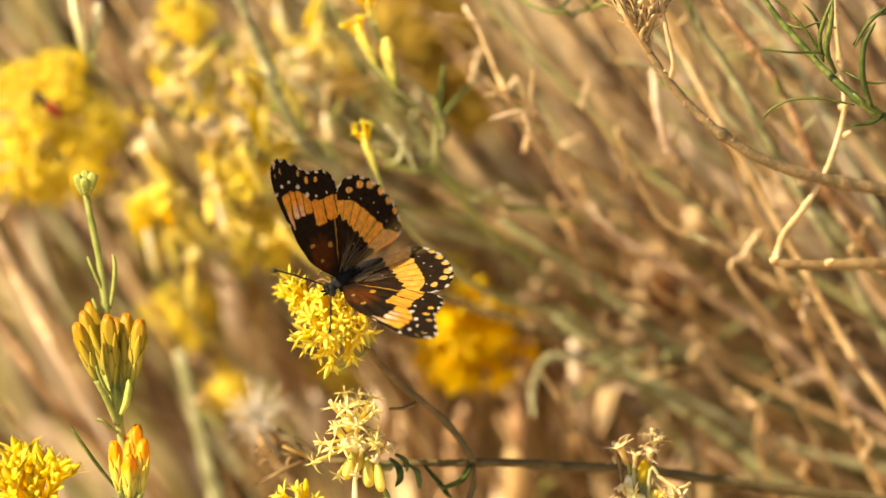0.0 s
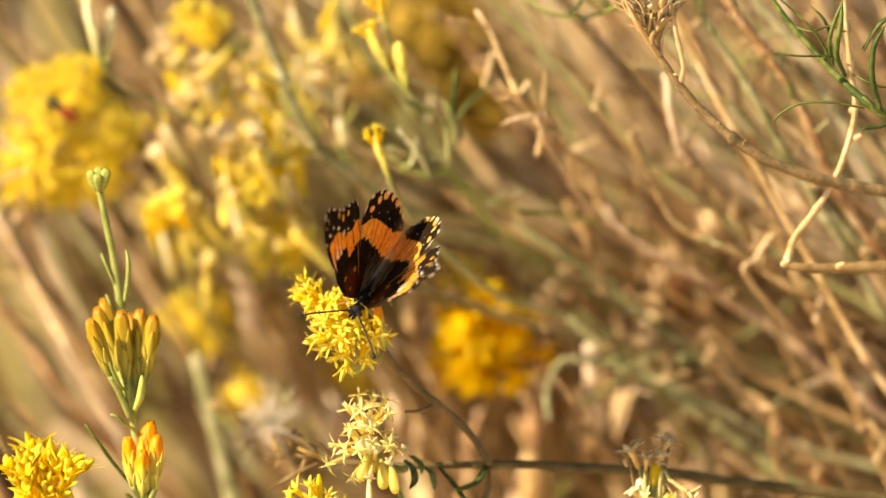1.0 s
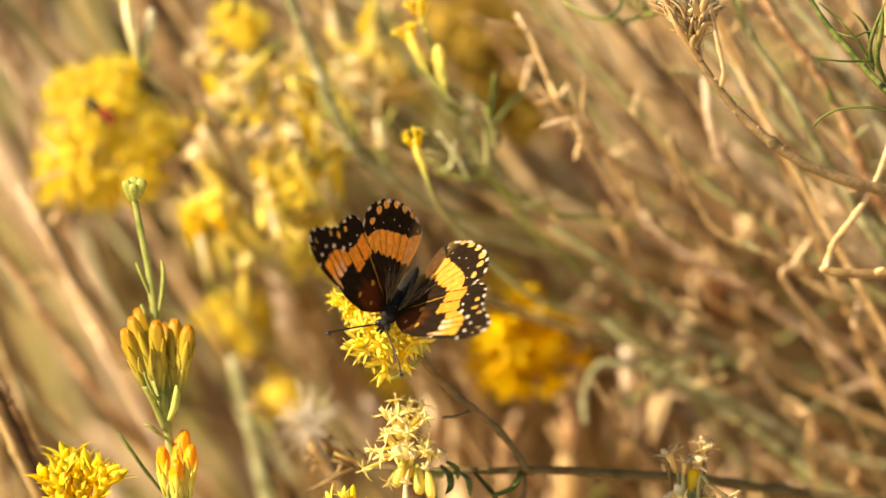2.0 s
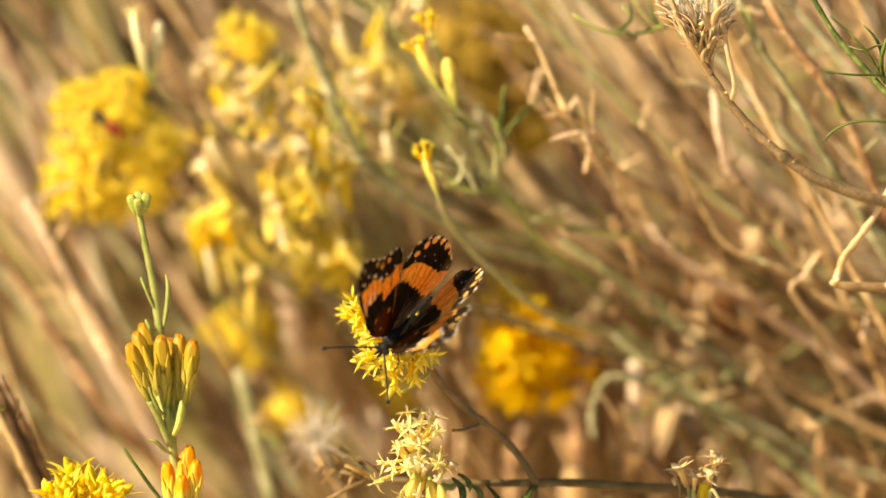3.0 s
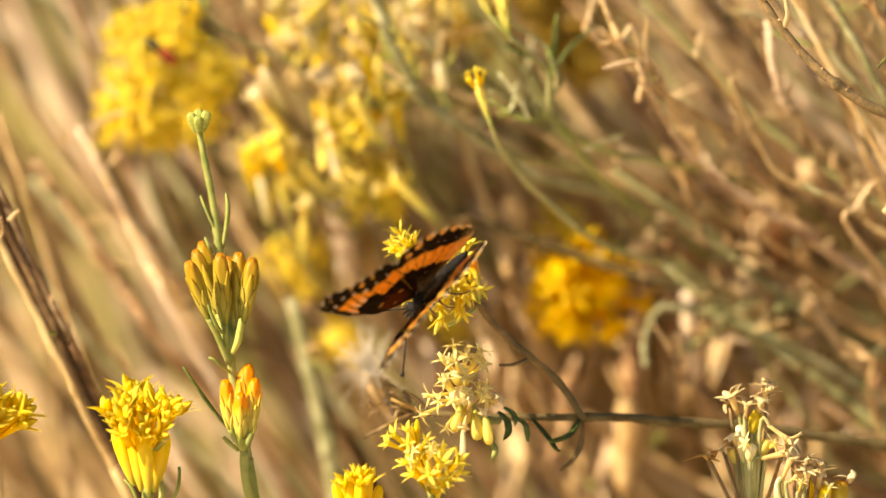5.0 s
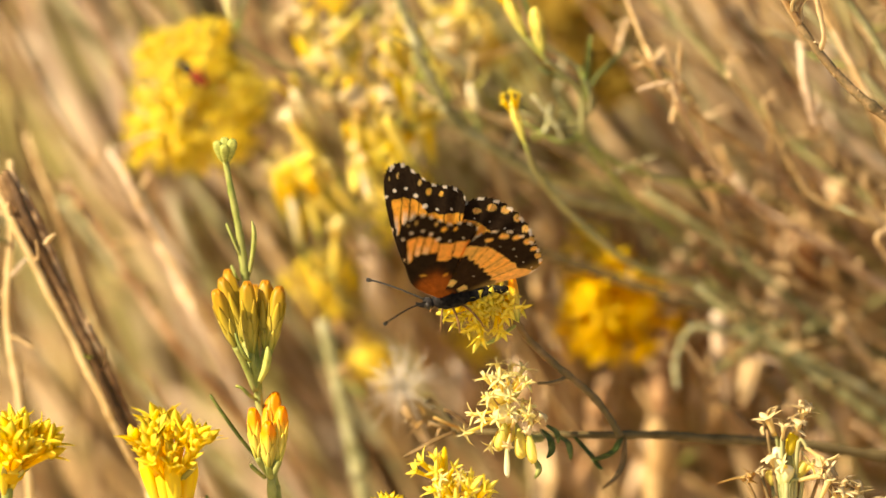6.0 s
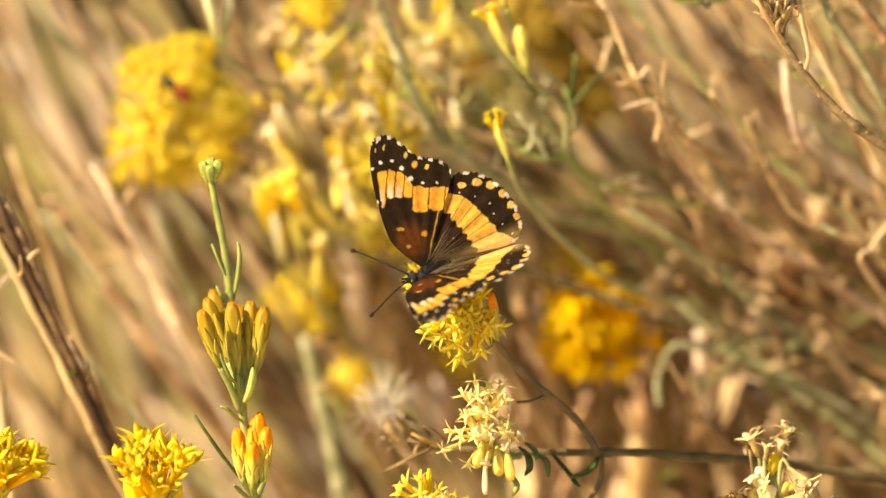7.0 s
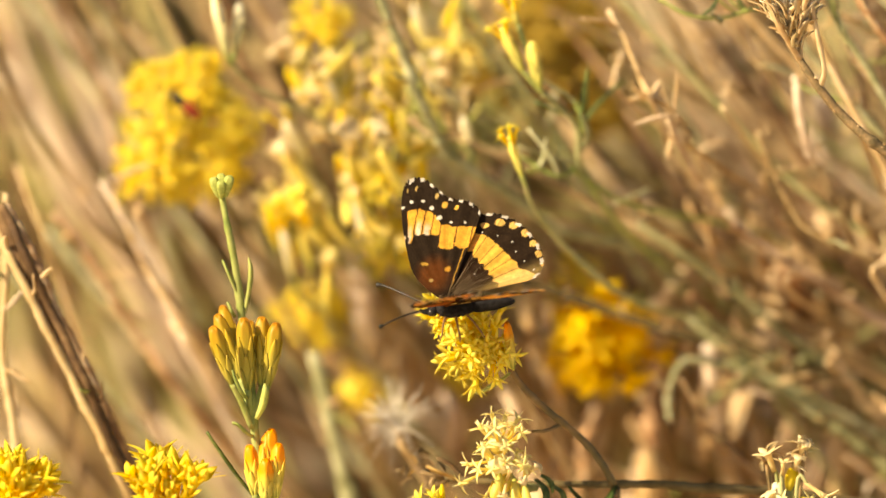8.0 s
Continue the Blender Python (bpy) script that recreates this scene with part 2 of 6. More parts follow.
def leaf_into(bm, points, width, thick=0.25, fold=0.5):
    """A narrow leaf with a keel: width in mm at its broadest."""
    line = smooth_path([Vector(p) for p in points], 5)
    n = len(line)
    rows = []
    side = Vector((0, 0, 1)).cross((line[-1] - line[0]).normalized())
    side = side.normalized() if side.length > 0.1 else Vector((1, 0, 0))
    for i, p in enumerate(line):
        t = i / (n - 1)
        d = (line[min(i + 1, n - 1)] - line[max(i - 1, 0)]).normalized()
        s = (side - d * side.dot(d)).normalized()
        u = d.cross(s)
        w = width * MM * 0.5 * max(0.12, math.sin(math.pi * (0.12 + 0.86 * t)) ** 0.6)
        h = thick * MM
        rows.append([bm.verts.new(p + o) for o in (s * w + u * w * fold, u * h, -s * w + u * w * fold, -u * h)])
    for i in range(n - 1):
        for j in range(4):
            bm.faces.new((rows[i][j], rows[i][(j + 1) % 4], rows[i + 1][(j + 1) % 4], rows[i + 1][j]))
    bm.faces.new(rows[0][::-1])
    bm.faces.new(rows[-1])
    return bm


def leaf(name, points, width, material, parent, label="", fold=0.5, thick=0.25):
    return part(name, leaf_into(bmesh.new(), points, width, thick, fold), material, parent, label)


def floret_bm(length, lobe, curl, rng, flare=0.3, style=True, broad=1.0):
    """One floret along +z: a slender tube, a throat, five flat pointed lobes that spread like a star, and a forked style."""
    bm = bmesh.new()
    L = length * MM
    line = [Vector((0, 0, L * t)) for t in (0, 0.3, 0.55, 0.8, 1.0)]
    tube_into(bm, line, lambda t: (0.38 + flare * t ** 1.8) * MM * min(1.0, broad), 8, 0.05, 0, rng)
    r = (0.38 + flare) * MM * min(1.0, broad)
    for k in range(5):
        a = 2 * math.pi * (k + 0.22 * (rng.random() - 0.5)) / 5
        out, side = Vector((math.cos(a), math.sin(a), 0)), Vector((-math.sin(a), math.cos(a), 0))
        c = curl * (0.75 + 0.5 * rng.random())
        ln = lobe * MM * (0.8 + 0.4 * rng.random())
        side = (side + Vector((0, 0, rng.uniform(-0.25, 0.25)))).normalized()
        p, prev = Vector((0, 0, L * 0.985)) + out * r * 0.85, None
        for i in range(5):
            t = i / 4
            ang = 0.72 * c + 0.5 * c * t
            if i:
                p = p + (out * math.sin(ang) + Vector((0, 0, math.cos(ang)))) * ln / 4
            w = 0.64 * broad * MM * (0.86, 1.0, 0.84, 0.5, 0.05)[i]
            up = Vector((0, 0, 0.05 * MM)) - out * 0.02 * MM
            row = [bm.verts.new(p + side * w + up), bm.verts.new(p - up * 0.4), bm.verts.new(p - side * w + up), bm.verts.new(p - up * 1.4)]
            if prev:
                for j in range(4):
                    bm.faces.new((prev[j], prev[(j + 1) % 4], row[(j + 1) % 4], row[j]))
            prev = row
        bm.faces.new(prev)
    if style:
        for s in (-1, 1):
            st = [Vector((0, 0, L * 0.7)), Vector((s * 0.08 * MM, 0, L + 0.7 * MM)), Vector((s * 0.35 * MM, 0.1 * MM, L + 1.5 * MM))]
            tube_into(bm, st, lambda t: (0.10 - 0.05 * t) * MM, 5, 0, 0, rng)
    return bm


BUD_Z = [0, 0.03, 0.08, 0.15, 0.23, 0.33, 0.43, 0.53, 0.63, 0.72, 0.80, 0.87, 0.92, 0.96, 0.985, 1.0]
BUD_R = [0.20, 0.30, 0.42, 0.54, 0.66, 0.78, 0.87, 0.94, 0.99, 1.0, 0.97, 0.91, 0.83, 0.72, 0.60, 0.36]


def bud_bm(length, width, rng):
    """The core of a closed flower head along +z: five petal tips pressed together, blunt at the top."""
    bm = bmesh.new()
    L, W = length * MM, width * MM / 2
    n = 20
    rings = []
    for z, r in zip(BUD_Z, BUD_R):
        row = []
        for k in range(n):
            a = 2 * math.pi * k / n
            rr = W * r * (1 - 0.10 * ramp01((z - 0.5) / 0.3) * math.cos(5 * a)) * 0.93
            row.append(bm.verts.new((rr * math.cos(a), rr * math.sin(a), L * (z + 0.03 * ramp01((z - 0.9) / 0.09) * math.cos(5 * a)))))
        rings.append(row)
    for i in range(len(BUD_Z) - 1):
        for k in range(n):
            bm.faces.new((rings[i][k], rings[i][(k + 1) % n], rings[i + 1][(k + 1) % n], rings[i + 1][k]))
    bm.faces.new(rings[0][::-1])
    bm.faces.new(rings[-1])
    return bm


def scale_bm(length, width, z0, h, proud):
    """One keeled bract that hugs a bud, from z0 up by h (parts of the length)."""
    bm = bmesh.new()
    L, W = length * MM, width * MM / 2
    prev = None
    for i in range(8):
        t = i / 7
        z = z0 + h * t
        rad = W * float(np.interp(z, BUD_Z, BUD_R)) + proud * MM
        wd = 0.70 * (1 - 0.93 * t ** 2.4)
        row = [bm.verts.new((rad * q * math.cos(o), rad * q * math.sin(o), L * z)) for o, q in ((-wd, 0.97), (-wd * 0.5, 1.02), (0, 1.09), (wd * 0.5, 1.02), (wd, 0.97), (0, 0.86))]
        if prev:
            for k in range(6):
                bm.faces.new((prev[k], prev[(k + 1) % 6], row[(k + 1) % 6], row[k]))
        prev = row
    bm.faces.new(prev)
    return bm


def ramp01(x):
    return min(1.0, max(0.0, x))


def mesh_of(name, bm, material):
    me = bpy.data.meshes.new(name)
    bm.to_mesh(me)
    bm.free()
    for p in me.polygons:
        p.use_smooth = True
    me.materials.append(material)
    return me


dice = random.Random(11)
FLORETS = {}
for key, material, length, lobe, curl, style in (("amber", WAXEN, 6.5, 2.0, 1.25, False), ("yellow", YELLOW, 6.5, 2.0, 1.25, True), ("deep", DEEP, 6.5, 2.3, 1.1, True), ("long", GOLD, 7.0, 3.6, 0.72, True), ("lemon", YELLOW, 6.8, 2.7, 0.95, True), ("pale", PALE, 5.2, 2.3, 1.4, True), ("cream", CREAM, 6.5, 1.7, 1.7, False), ("spent", CREAM, 4.6, 2.1, 1.0, False)):
    FLORETS[key] = [mesh_of("floret", floret_bm(length, lobe * dice.uniform(0.85, 1.15), curl * dice.uniform(0.75, 1.25), dice, style=style, broad={"pale": 0.68, "spent": 0.75, "long": 1.55}.get(key, 1.0)), material) for _ in range(4)]
CUP = mat_along("yellow cup", [(0, (0.44, 0.46, 0.10)), (0.3, (0.74, 0.66, 0.16)), (0.7, (0.90, 0.76, 0.18)), (1, (0.93, 0.80, 0.20))], 2, 0.0125, 0.45, 0.35, 0.3, 600)
GOLD_CUP = mat_along("golden cup", [(0, (0.50, 0.46, 0.06)), (0.3, (0.84, 0.64, 0.05)), (0.7, (0.94, 0.70, 0.02)), (1, (0.95, 0.74, 0.02))], 2, 0.0125, 0.45, 0.3, 0.3, 600)
SPENT = mat_along("spent cup", [(0, (0.50, 0.48, 0.16)), (0.35, (0.82, 0.74, 0.38)), (1, (0.92, 0.86, 0.62))], 2, 0.0125, 0.5, 0.25, 0.3, 600)
BUDS, SCALES = {}, {}
for key, material in (("yellow", BUD), ("orange", ORANGE_BUD), ("cup", CUP), ("spent", SPENT), ("gold", GOLD_CUP)):
    BUDS[key] = [mesh_of("bud", bud_bm(12, 2.5, dice), material) for _ in range(2)]
    SCALES[key] = [mesh_of("bract", scale_bm(12, 2.5, z0, h, pr), material) for z0, h, pr in ((0.0, 0.34, 0.16), (0.12, 0.42, 0.10), (0.30, 0.48, 0.04))]


def bud(parent, m, kind="yellow", label="", wrapped=True):
    """A bud under parent at the local pose m, wrapped in its bracts."""
    ob = share("bud", dice.choice(BUDS[kind]), m, parent, label)
    if wrapped:
        for tier in range(3):
            for k in range(4):
                share("bract", SCALES[kind][tier], Matrix.Rotation(k * math.pi / 2 + tier * 0.8, 4, "Z"), ob)
    return ob


def bract_bm():
    bm = bmesh.new()
    leaf_into(bm, [(0, 0, 0), (0.0003, 0, 0.002), (0.0004, 0, 0.004), (0.0002, 0, 0.0058)], 1.3, 0.12, 0.5)
    return bm


BRACT_MESH = mesh_of("bract", bract_bm(), BRACT)


def aim(place, axis, spin, scale=1.0, stretch=1.0):
    """A local pose with +z along axis."""
    q = Vector((0, 0, 1)).rotation_difference(axis.normalized())
    return Matrix.Translation(place) @ q.to_matrix().to_4x4() @ Matrix.Rotation(spin, 4, "Z") @ Matrix.Diagonal((scale, scale, scale * stretch, 1))


def head(parent, base, axis, kind, count, spread, size=1.0, rng=None, bracts=6, jitter=0.12, sink=0.25):
    """A flower head under parent: florets fanning out of base round axis, over a cup of bracts. base: in parent's space."""
    rng = rng or dice
    axis = axis.normalized()
    q = Vector((0, 0, 1)).rotation_difference(axis)
    for i in range(count):
        f = (i + 0.5) / count
        pol = radians(spread) * math.sqrt(f) * (1 + jitter * (rng.random() - 0.5))
        az = i * 2.39996 + rng.random() * 0.5
        d = q @ Vector((math.sin(pol) * math.cos(az), math.sin(pol) * math.sin(az), math.cos(pol)))
        s = size * rng.uniform(0.86 - 0.25 * jitter, 1.12 + 0.25 * jitter)
        share("floret", rng.choice(FLORETS[kind]), aim(base + d * (sink * 6.5 * MM * size * rng.uniform(0.3, 1.3)), d, rng.random() * 6.28, s), parent)
    if count >= 8 and spread >= 38:
        bm = bmesh.new()
        bmesh.ops.create_icosphere(bm, subdivisions=2, radius=1.0)
        for v in bm.verts:
            v.co *= 1 + 0.25 * noise.noise(v.co * 2.5)
        wide = math.sin(min(radians(spread), 1.4)) * (3.9 if spread > 70 else 2.7) * MM * size + 0.4 * MM
        deep = (3.6 if spread > 70 else 2.6) * MM * size
        ob = part("receptacle", bm, FLORETS[kind][0].materials[0], parent, "crowded yellow florets still closed")
        ob.matrix_local = aim(base + axis * 1.4 * MM * size, axis, 0) @ Matrix.Diagonal((wide, wide, deep, 1))
    for i in range(bracts):
        az = i * 6.2832 / max(1, bracts) + rng.random() * 0.4
        pol = radians(spread * 0.55 + 18)
        d = q @ Vector((math.sin(pol) * math.cos(az), math.sin(pol) * math.sin(az), math.cos(pol)))
        share("bract", BRACT_MESH, aim(base - axis * 0.8 * MM, d, rng.random() * 6.28, size * rng.uniform(0.8, 1.1)), parent)


FLORET_LENGTH = {"amber": 6.5, "yellow": 6.5, "deep": 6.5, "long": 7.0, "lemon": 6.8, "pale": 5.2, "cream": 6.5, "spent": 4.6}


def floret(parent, p, q, kind, wide, rng, label=""):
    """One floret under parent, its tube from p to q in the world, wide times as thick as the plain one."""
    d = q - p
    return share("floret", rng.choice(FLORETS[kind]), aim(p - parent.location, d, rng.random() * 6.28, wide, d.length / (FLORET_LENGTH[kind] * MM * wide)), parent, label)


def cup(parent, p, q, wide, kind, rng, label="", wrapped=False):
    """One slender flower cup under parent, from p to q in the world."""
    d = q - p
    return bud(parent, aim(p - parent.location, d, rng.random() * 6.28, wide, d.length / (12 * MM * wide)), kind, label, wrapped)


def to_ground(p, lean=(0.0, 0.0)):
    """Where a stalk that leaves the view at p meets the soil."""
    return Vector((p.x + lean[0], p.y + lean[1], -0.01))


def stalk_points(points, lean):
    """Continues a stalk from its last point down to the soil."""
    a, b = points[-2], points[-1]
    d = (b - a).normalized()
    g = to_ground(b, lean)
    m = b + d * 0.10
    return [*points, m, m.lerp(g, 0.45) + Vector((lean[0] * 0.15, 0, 0)), g]

# ---- ground ----
def ground():
    bm = bmesh.new()
    xs = [-2000, -300, -40, -6] + [i * 0.25 for i in range(-10, 11)] + [6, 40, 300, 2000]
    g = [[bm.verts.new((x, y, 0.02 * noise.noise(Vector((x * 1.7, y * 1.7, 3))) if abs(x) < 3 and abs(y) < 3 else 0)) for x in xs] for y in xs]
    for i in range(len(xs) - 1):
        for j in range(len(xs) - 1):
            bm.faces.new((g[i][j], g[i][j + 1], g[i + 1][j + 1], g[i + 1][j]))
    tagged(part("ground", bm, SOIL), "dry sandy soil with pale plant litter", "ground", kind="structure")


ground()


# ---- butterfly ----
def forewing_edge():
    """The forewing's outline, base round the apex to the inner edge: forward and outward, in mm."""
    return [(0.6, 0), (3.2, 2.6), (4.9, 5.4), (5.8, 10.8), (6.1, 15), (5.9, 18.5), (5.2, 20.6), (4.0, 21.5), (2.2, 21.3), (0.4, 19.5), (-1.5, 17.5), (-3.2, 16.9), (-5.3, 16.1), (-6.5, 14.2), (-5.6, 11.2), (-3.2, 6), (-1.4, 1.2), (-0.9, 0)]


def hindwing_edge():
    return [(0.2, 0), (-1.6, 4), (-3.4, 8), (-5.0, 11.8), (-6.6, 13.2), (-9.2, 13.6), (-11.8, 12.6), (-14.2, 10.4), (-15.8, 7.6), (-16.5, 4.8), (-16.2, 2.8), (-14.6, 1.0), (-10, 0.6), (-5, 0.3), (-1.6, 0)]


def reach_of(edge, first, last):
    """Distance from the base to the outer margin by angle (0 straight out, forward positive)."""
    pts = edge[first:last + 1]
    ang = [math.atan2(u, v) for u, v in pts]
    dis = [math.hypot(u, v) for u, v in pts]
    order = np.argsort(ang)
    return np.array(ang)[order], np.array(dis)[order]


BLACKISH, DARK_BROWN = np.array((0.030, 0.018, 0.010)), np.array((0.05, 0.018, 0.006))
ORANGE, AMBER, BUFF, WHITE, RUSTY = (np.array(c) for c in ((0.85, 0.44, 0.06), (0.87, 0.52, 0.09), (0.87, 0.60, 0.20), (0.85, 0.80, 0.68), (0.42, 0.12, 0.02)))


def ramp_step(x, a, b):
    t = min(1.0, max(0.0, (x - a) / (b - a)))
    return t * t * (3 - 2 * t)


BAND_COLUMNS = (-8.8, -6.7, -5.4, -4.0, -2.5, 0.1, 2.6, 5.0)
BAND_ENDS = (8.8, 10.4, 10.5, 10.7, 8.5, 8.9, 8.7)
FORE_DOTS = ((-9.2, 14.9, 0.27), (-7.9, 16.0, 0.34), (-6.1, 16.4, 0.27), (-4.5, 15.3, 0.38), (-3.0, 13.7, 0.40), (-1.0, 13.2, 0.26), (1.3, 13.4, 0.26))
FORE_SPOTS = ((-4.0, 17.4, 0.26, 0.45), (-2.5, 16.0, 0.44, 0.52), (-0.55, 15.7, 0.34, 0.38), (-7.5, 18.4, 0.16, 0.5), (-8.9, 17.8, 0.12, 0.4))
HIND_DOTS = ((7.8, 11.3), (10.2, 10.25), (10.9, 8.65), (12.3, 7.0), (13.8, 5.45), (5.4, 11.9), (4.5, 4.6))
HIND_SPOTS = ((5.7, 13.1, 0.68, 0.52), (8.1, 13.6, 0.80, 0.62), (10.3, 13.2, 0.76, 0.60), (12.3, 11.9, 0.74, 0.62), (13.6, 10.1, 0.70, 0.62), (14.5, 8.3, 0.62, 0.55), (15.2, 6.4, 0.32, 0.46))


def blot_of(p, q, x, y, w, h, soft=0.12):
    """1 inside an oval spot, 0 outside."""
    return 1 - ramp_step(math.hypot((p - x) / w, (q - y) / h), 1 - soft, 1 + soft)


def wing_colour(u, v, rho, phi, hind, under):
    """The scales' colour at a place of the wing: bands, spots and fringe. p runs back across the wing, q out along it."""
    wob = 0.16 * noise.noise(Vector((u * 1.3, v * 1.3, 7 if hind else 2))) + 0.10 * noise.noise(Vector((u * 4, v * 4, 1)))
    p, q = -(0.977 * u + 0.211 * v) + wob, -0.211 * u + 0.977 * v + wob
    streak = 0.5 + 0.5 * noise.noise(Vector((phi * 60, rho * 2.5, 5)))
    if hind:
        r, ang = math.hypot(p, q), math.degrees(math.atan2(q, p))
        outer = float(np.interp(ang, (10, 18, 26, 30, 40, 51, 64, 73, 85), (15.6, 15.1, 13.0, 12.9, 12.5, 12.5, 12.7, 12.3, 12.0)))
        inner = float(np.interp(ang, (0, 13, 24, 37, 55, 68, 85), (10.2, 9.3, 8.4, 8.3, 8.5, 9.3, 10.3))) + 0.25 * math.sin(ang * 0.7)
        band = ramp_step(r, inner - 0.12, inner + 0.12) * (1 - ramp_step(r, outer - 0.1, outer + 0.1))
        base = BLACKISH * (1.2 - 0.5 * streak) + DARK_BROWN * 0.8 * streak * (1 - rho)
        tan = ramp_step(30 - ang, 0, 14) * ramp_step(r, 3, 8) * (0.35 + 0.5 * streak)
        base = base * (1 - tan) + BUFF * 0.55 * tan
        pale = ramp_step(34 - ang, 0, 14)
        tone = (AMBER * (1 - pale) + BUFF * pale) * (0.86 + 0.24 * streak)
        if under:
            tone = tone * 0.5 + BUFF * 0.5
            bar = ramp_step(math.sin(phi * 9) * 0.5 + 0.5, 0.45, 0.6) * ramp_step(r, 2.6, 3.0) * (1 - ramp_step(r, 4.2, 4.5))
            base = base * (1 - bar) + BUFF * bar
            root = 1 - ramp_step(r, 1.4, 2.6)
            base = base * (1 - root) + RUSTY * root
        c = base * (1 - band) + tone * band
        off = ((ang - 23) % 8.5 - 4.25) * math.pi / 180 * r
        vein = (1 - ramp_step(abs(off), 0.03, 0.13)) * (0.6 if 20 < ang < 74 else 0.2)
        c = c * (1 - vein * band) + BLACKISH * vein * band
        for x, y, w, h in HIND_SPOTS:
            k = blot_of(p, q, x, y, w, h)
            if k > 0:
                rib = 1 - ramp_step(abs((p - x) - 0.5 * (q - y) + 0.1), 0.02, 0.09)
                c = c * (1 - k) + (AMBER * 0.4 + BUFF * 0.6) * k * (1 - 0.5 * rib)
        for x, y in HIND_DOTS:
            k = blot_of(p, q, x, y, 0.13, 0.11, 0.3)
            c = c * (1 - k) + WHITE * k
        dash = ramp_step(math.cos(ang * math.pi / 4.2), 0.1, 0.5)
    else:
        cell = min(6, max(0, sum(p > x for x in BAND_COLUMNS) - 1))
        lo, hi = BAND_COLUMNS[cell], BAND_COLUMNS[cell + 1]
        mid = max(-0.5, min(0.5, (p - lo) / (hi - lo) - 0.5))
        top = float(np.interp(p, (-8.8, -6.4, -4.0, -2.6, -0.5, 2.5, 3.5), (14.2, 15.1, 14.5, 12.8, 12.5, 12.8, 12.7))) - 0.9 * mid * mid
        end = BAND_ENDS[cell] + 1.1 * mid * mid
        band = ramp_step(q, end - 0.12, end + 0.12) * (1 - ramp_step(q, top - 0.1, top + 0.1)) * ramp_step(p + 7.3 + (q - 9.1) * 0.2, -0.1, 0.1)
        base = BLACKISH * (1.15 - 0.5 * streak)
        cloud = blot_of(p, q, -2.4, 4.0, 2.3, 2.6, 0.6) * (0.35 + 0.5 * streak)
        base = base * (1 - cloud) + RUSTY * 0.45 * cloud
        for x, y, w, h, tone in ((-4.1, 5.6, 0.55, 0.32, AMBER * 0.8), (-0.25, 5.1, 0.48, 0.42, ORANGE * 0.75), (-2.7, 2.9, 0.34, 0.26, BUFF * 0.55)):
            k = blot_of(p, q, x, y, w, h, 0.4) * (0.6 + 0.5 * streak)
            base = base * (1 - k) + tone * k
        if under:
            root = 1 - ramp_step(rho, 0.20, 0.34)
            base = base * (1 - root) + RUSTY * (0.7 + 0.5 * streak) * root
        tone = ORANGE * (0.84 + 0.3 * streak)
        pale = (cell < 3) * ramp_step((top - q) / (top - end), 0.35, 0.85) * (1 - ramp_step(abs(mid), 0.2, 0.45))
        tone = tone * (1 - 0.75 * pale) + WHITE * 0.75 * pale
        if under:
            tone = tone * 0.55 + BUFF * 0.4
        c = base * (1 - band) + tone * band
        vein = 1 - ramp_step((0.5 - abs(mid)) * (hi - lo), 0.04, 0.17)
        c = c * (1 - 0.9 * vein * band) + BLACKISH * 0.9 * vein * band
        ridge = (1 - ramp_step(abs(p - 0.9 - (q - 3.3) * 0.16), 0.05, 0.18)) * ramp_step(q, 1.5, 3.5) * (1 - ramp_step(q, 12, 13))
        c = c * (1 - 0.6 * ridge) + ORANGE * 0.5 * ridge
        edge = blot_of(p, q, -8.05, 9.4, 0.26, 0.6)
        c = c * (1 - edge) + (BUFF * 0.5 + WHITE * 0.4) * edge
        for x, y, w, h in FORE_SPOTS:
            k = blot_of(p, q, x, y, w, h, 0.2)
            c = c * (1 - k) + (AMBER if w > 0.3 else BUFF * 0.8) * k
        for x, y, w in FORE_DOTS:
            k = blot_of(p, q, x, y, w, w * 0.85, 0.25)
            c = c * (1 - k) + WHITE * k
        dash = ramp_step(math.cos(p * math.pi / 0.85), 0.15, 0.5) * ramp_step(q, 8, 12)
    if rho > 0.972:
        c = c * (1 - 0.85 * dash) + WHITE * 0.85 * dash
    scuff = 1 + 0.28 * noise.noise(Vector((u * 1.1, v * 1.1, 11))) + 0.22 * noise.noise(Vector((u * 5, v * 5, 3)))
    worn = max(0.0, noise.noise(Vector((u * 7, v * 7, 21))) - 0.35) * 0.3
    return c * scuff * (1 - worn) + BUFF * worn * 0.5


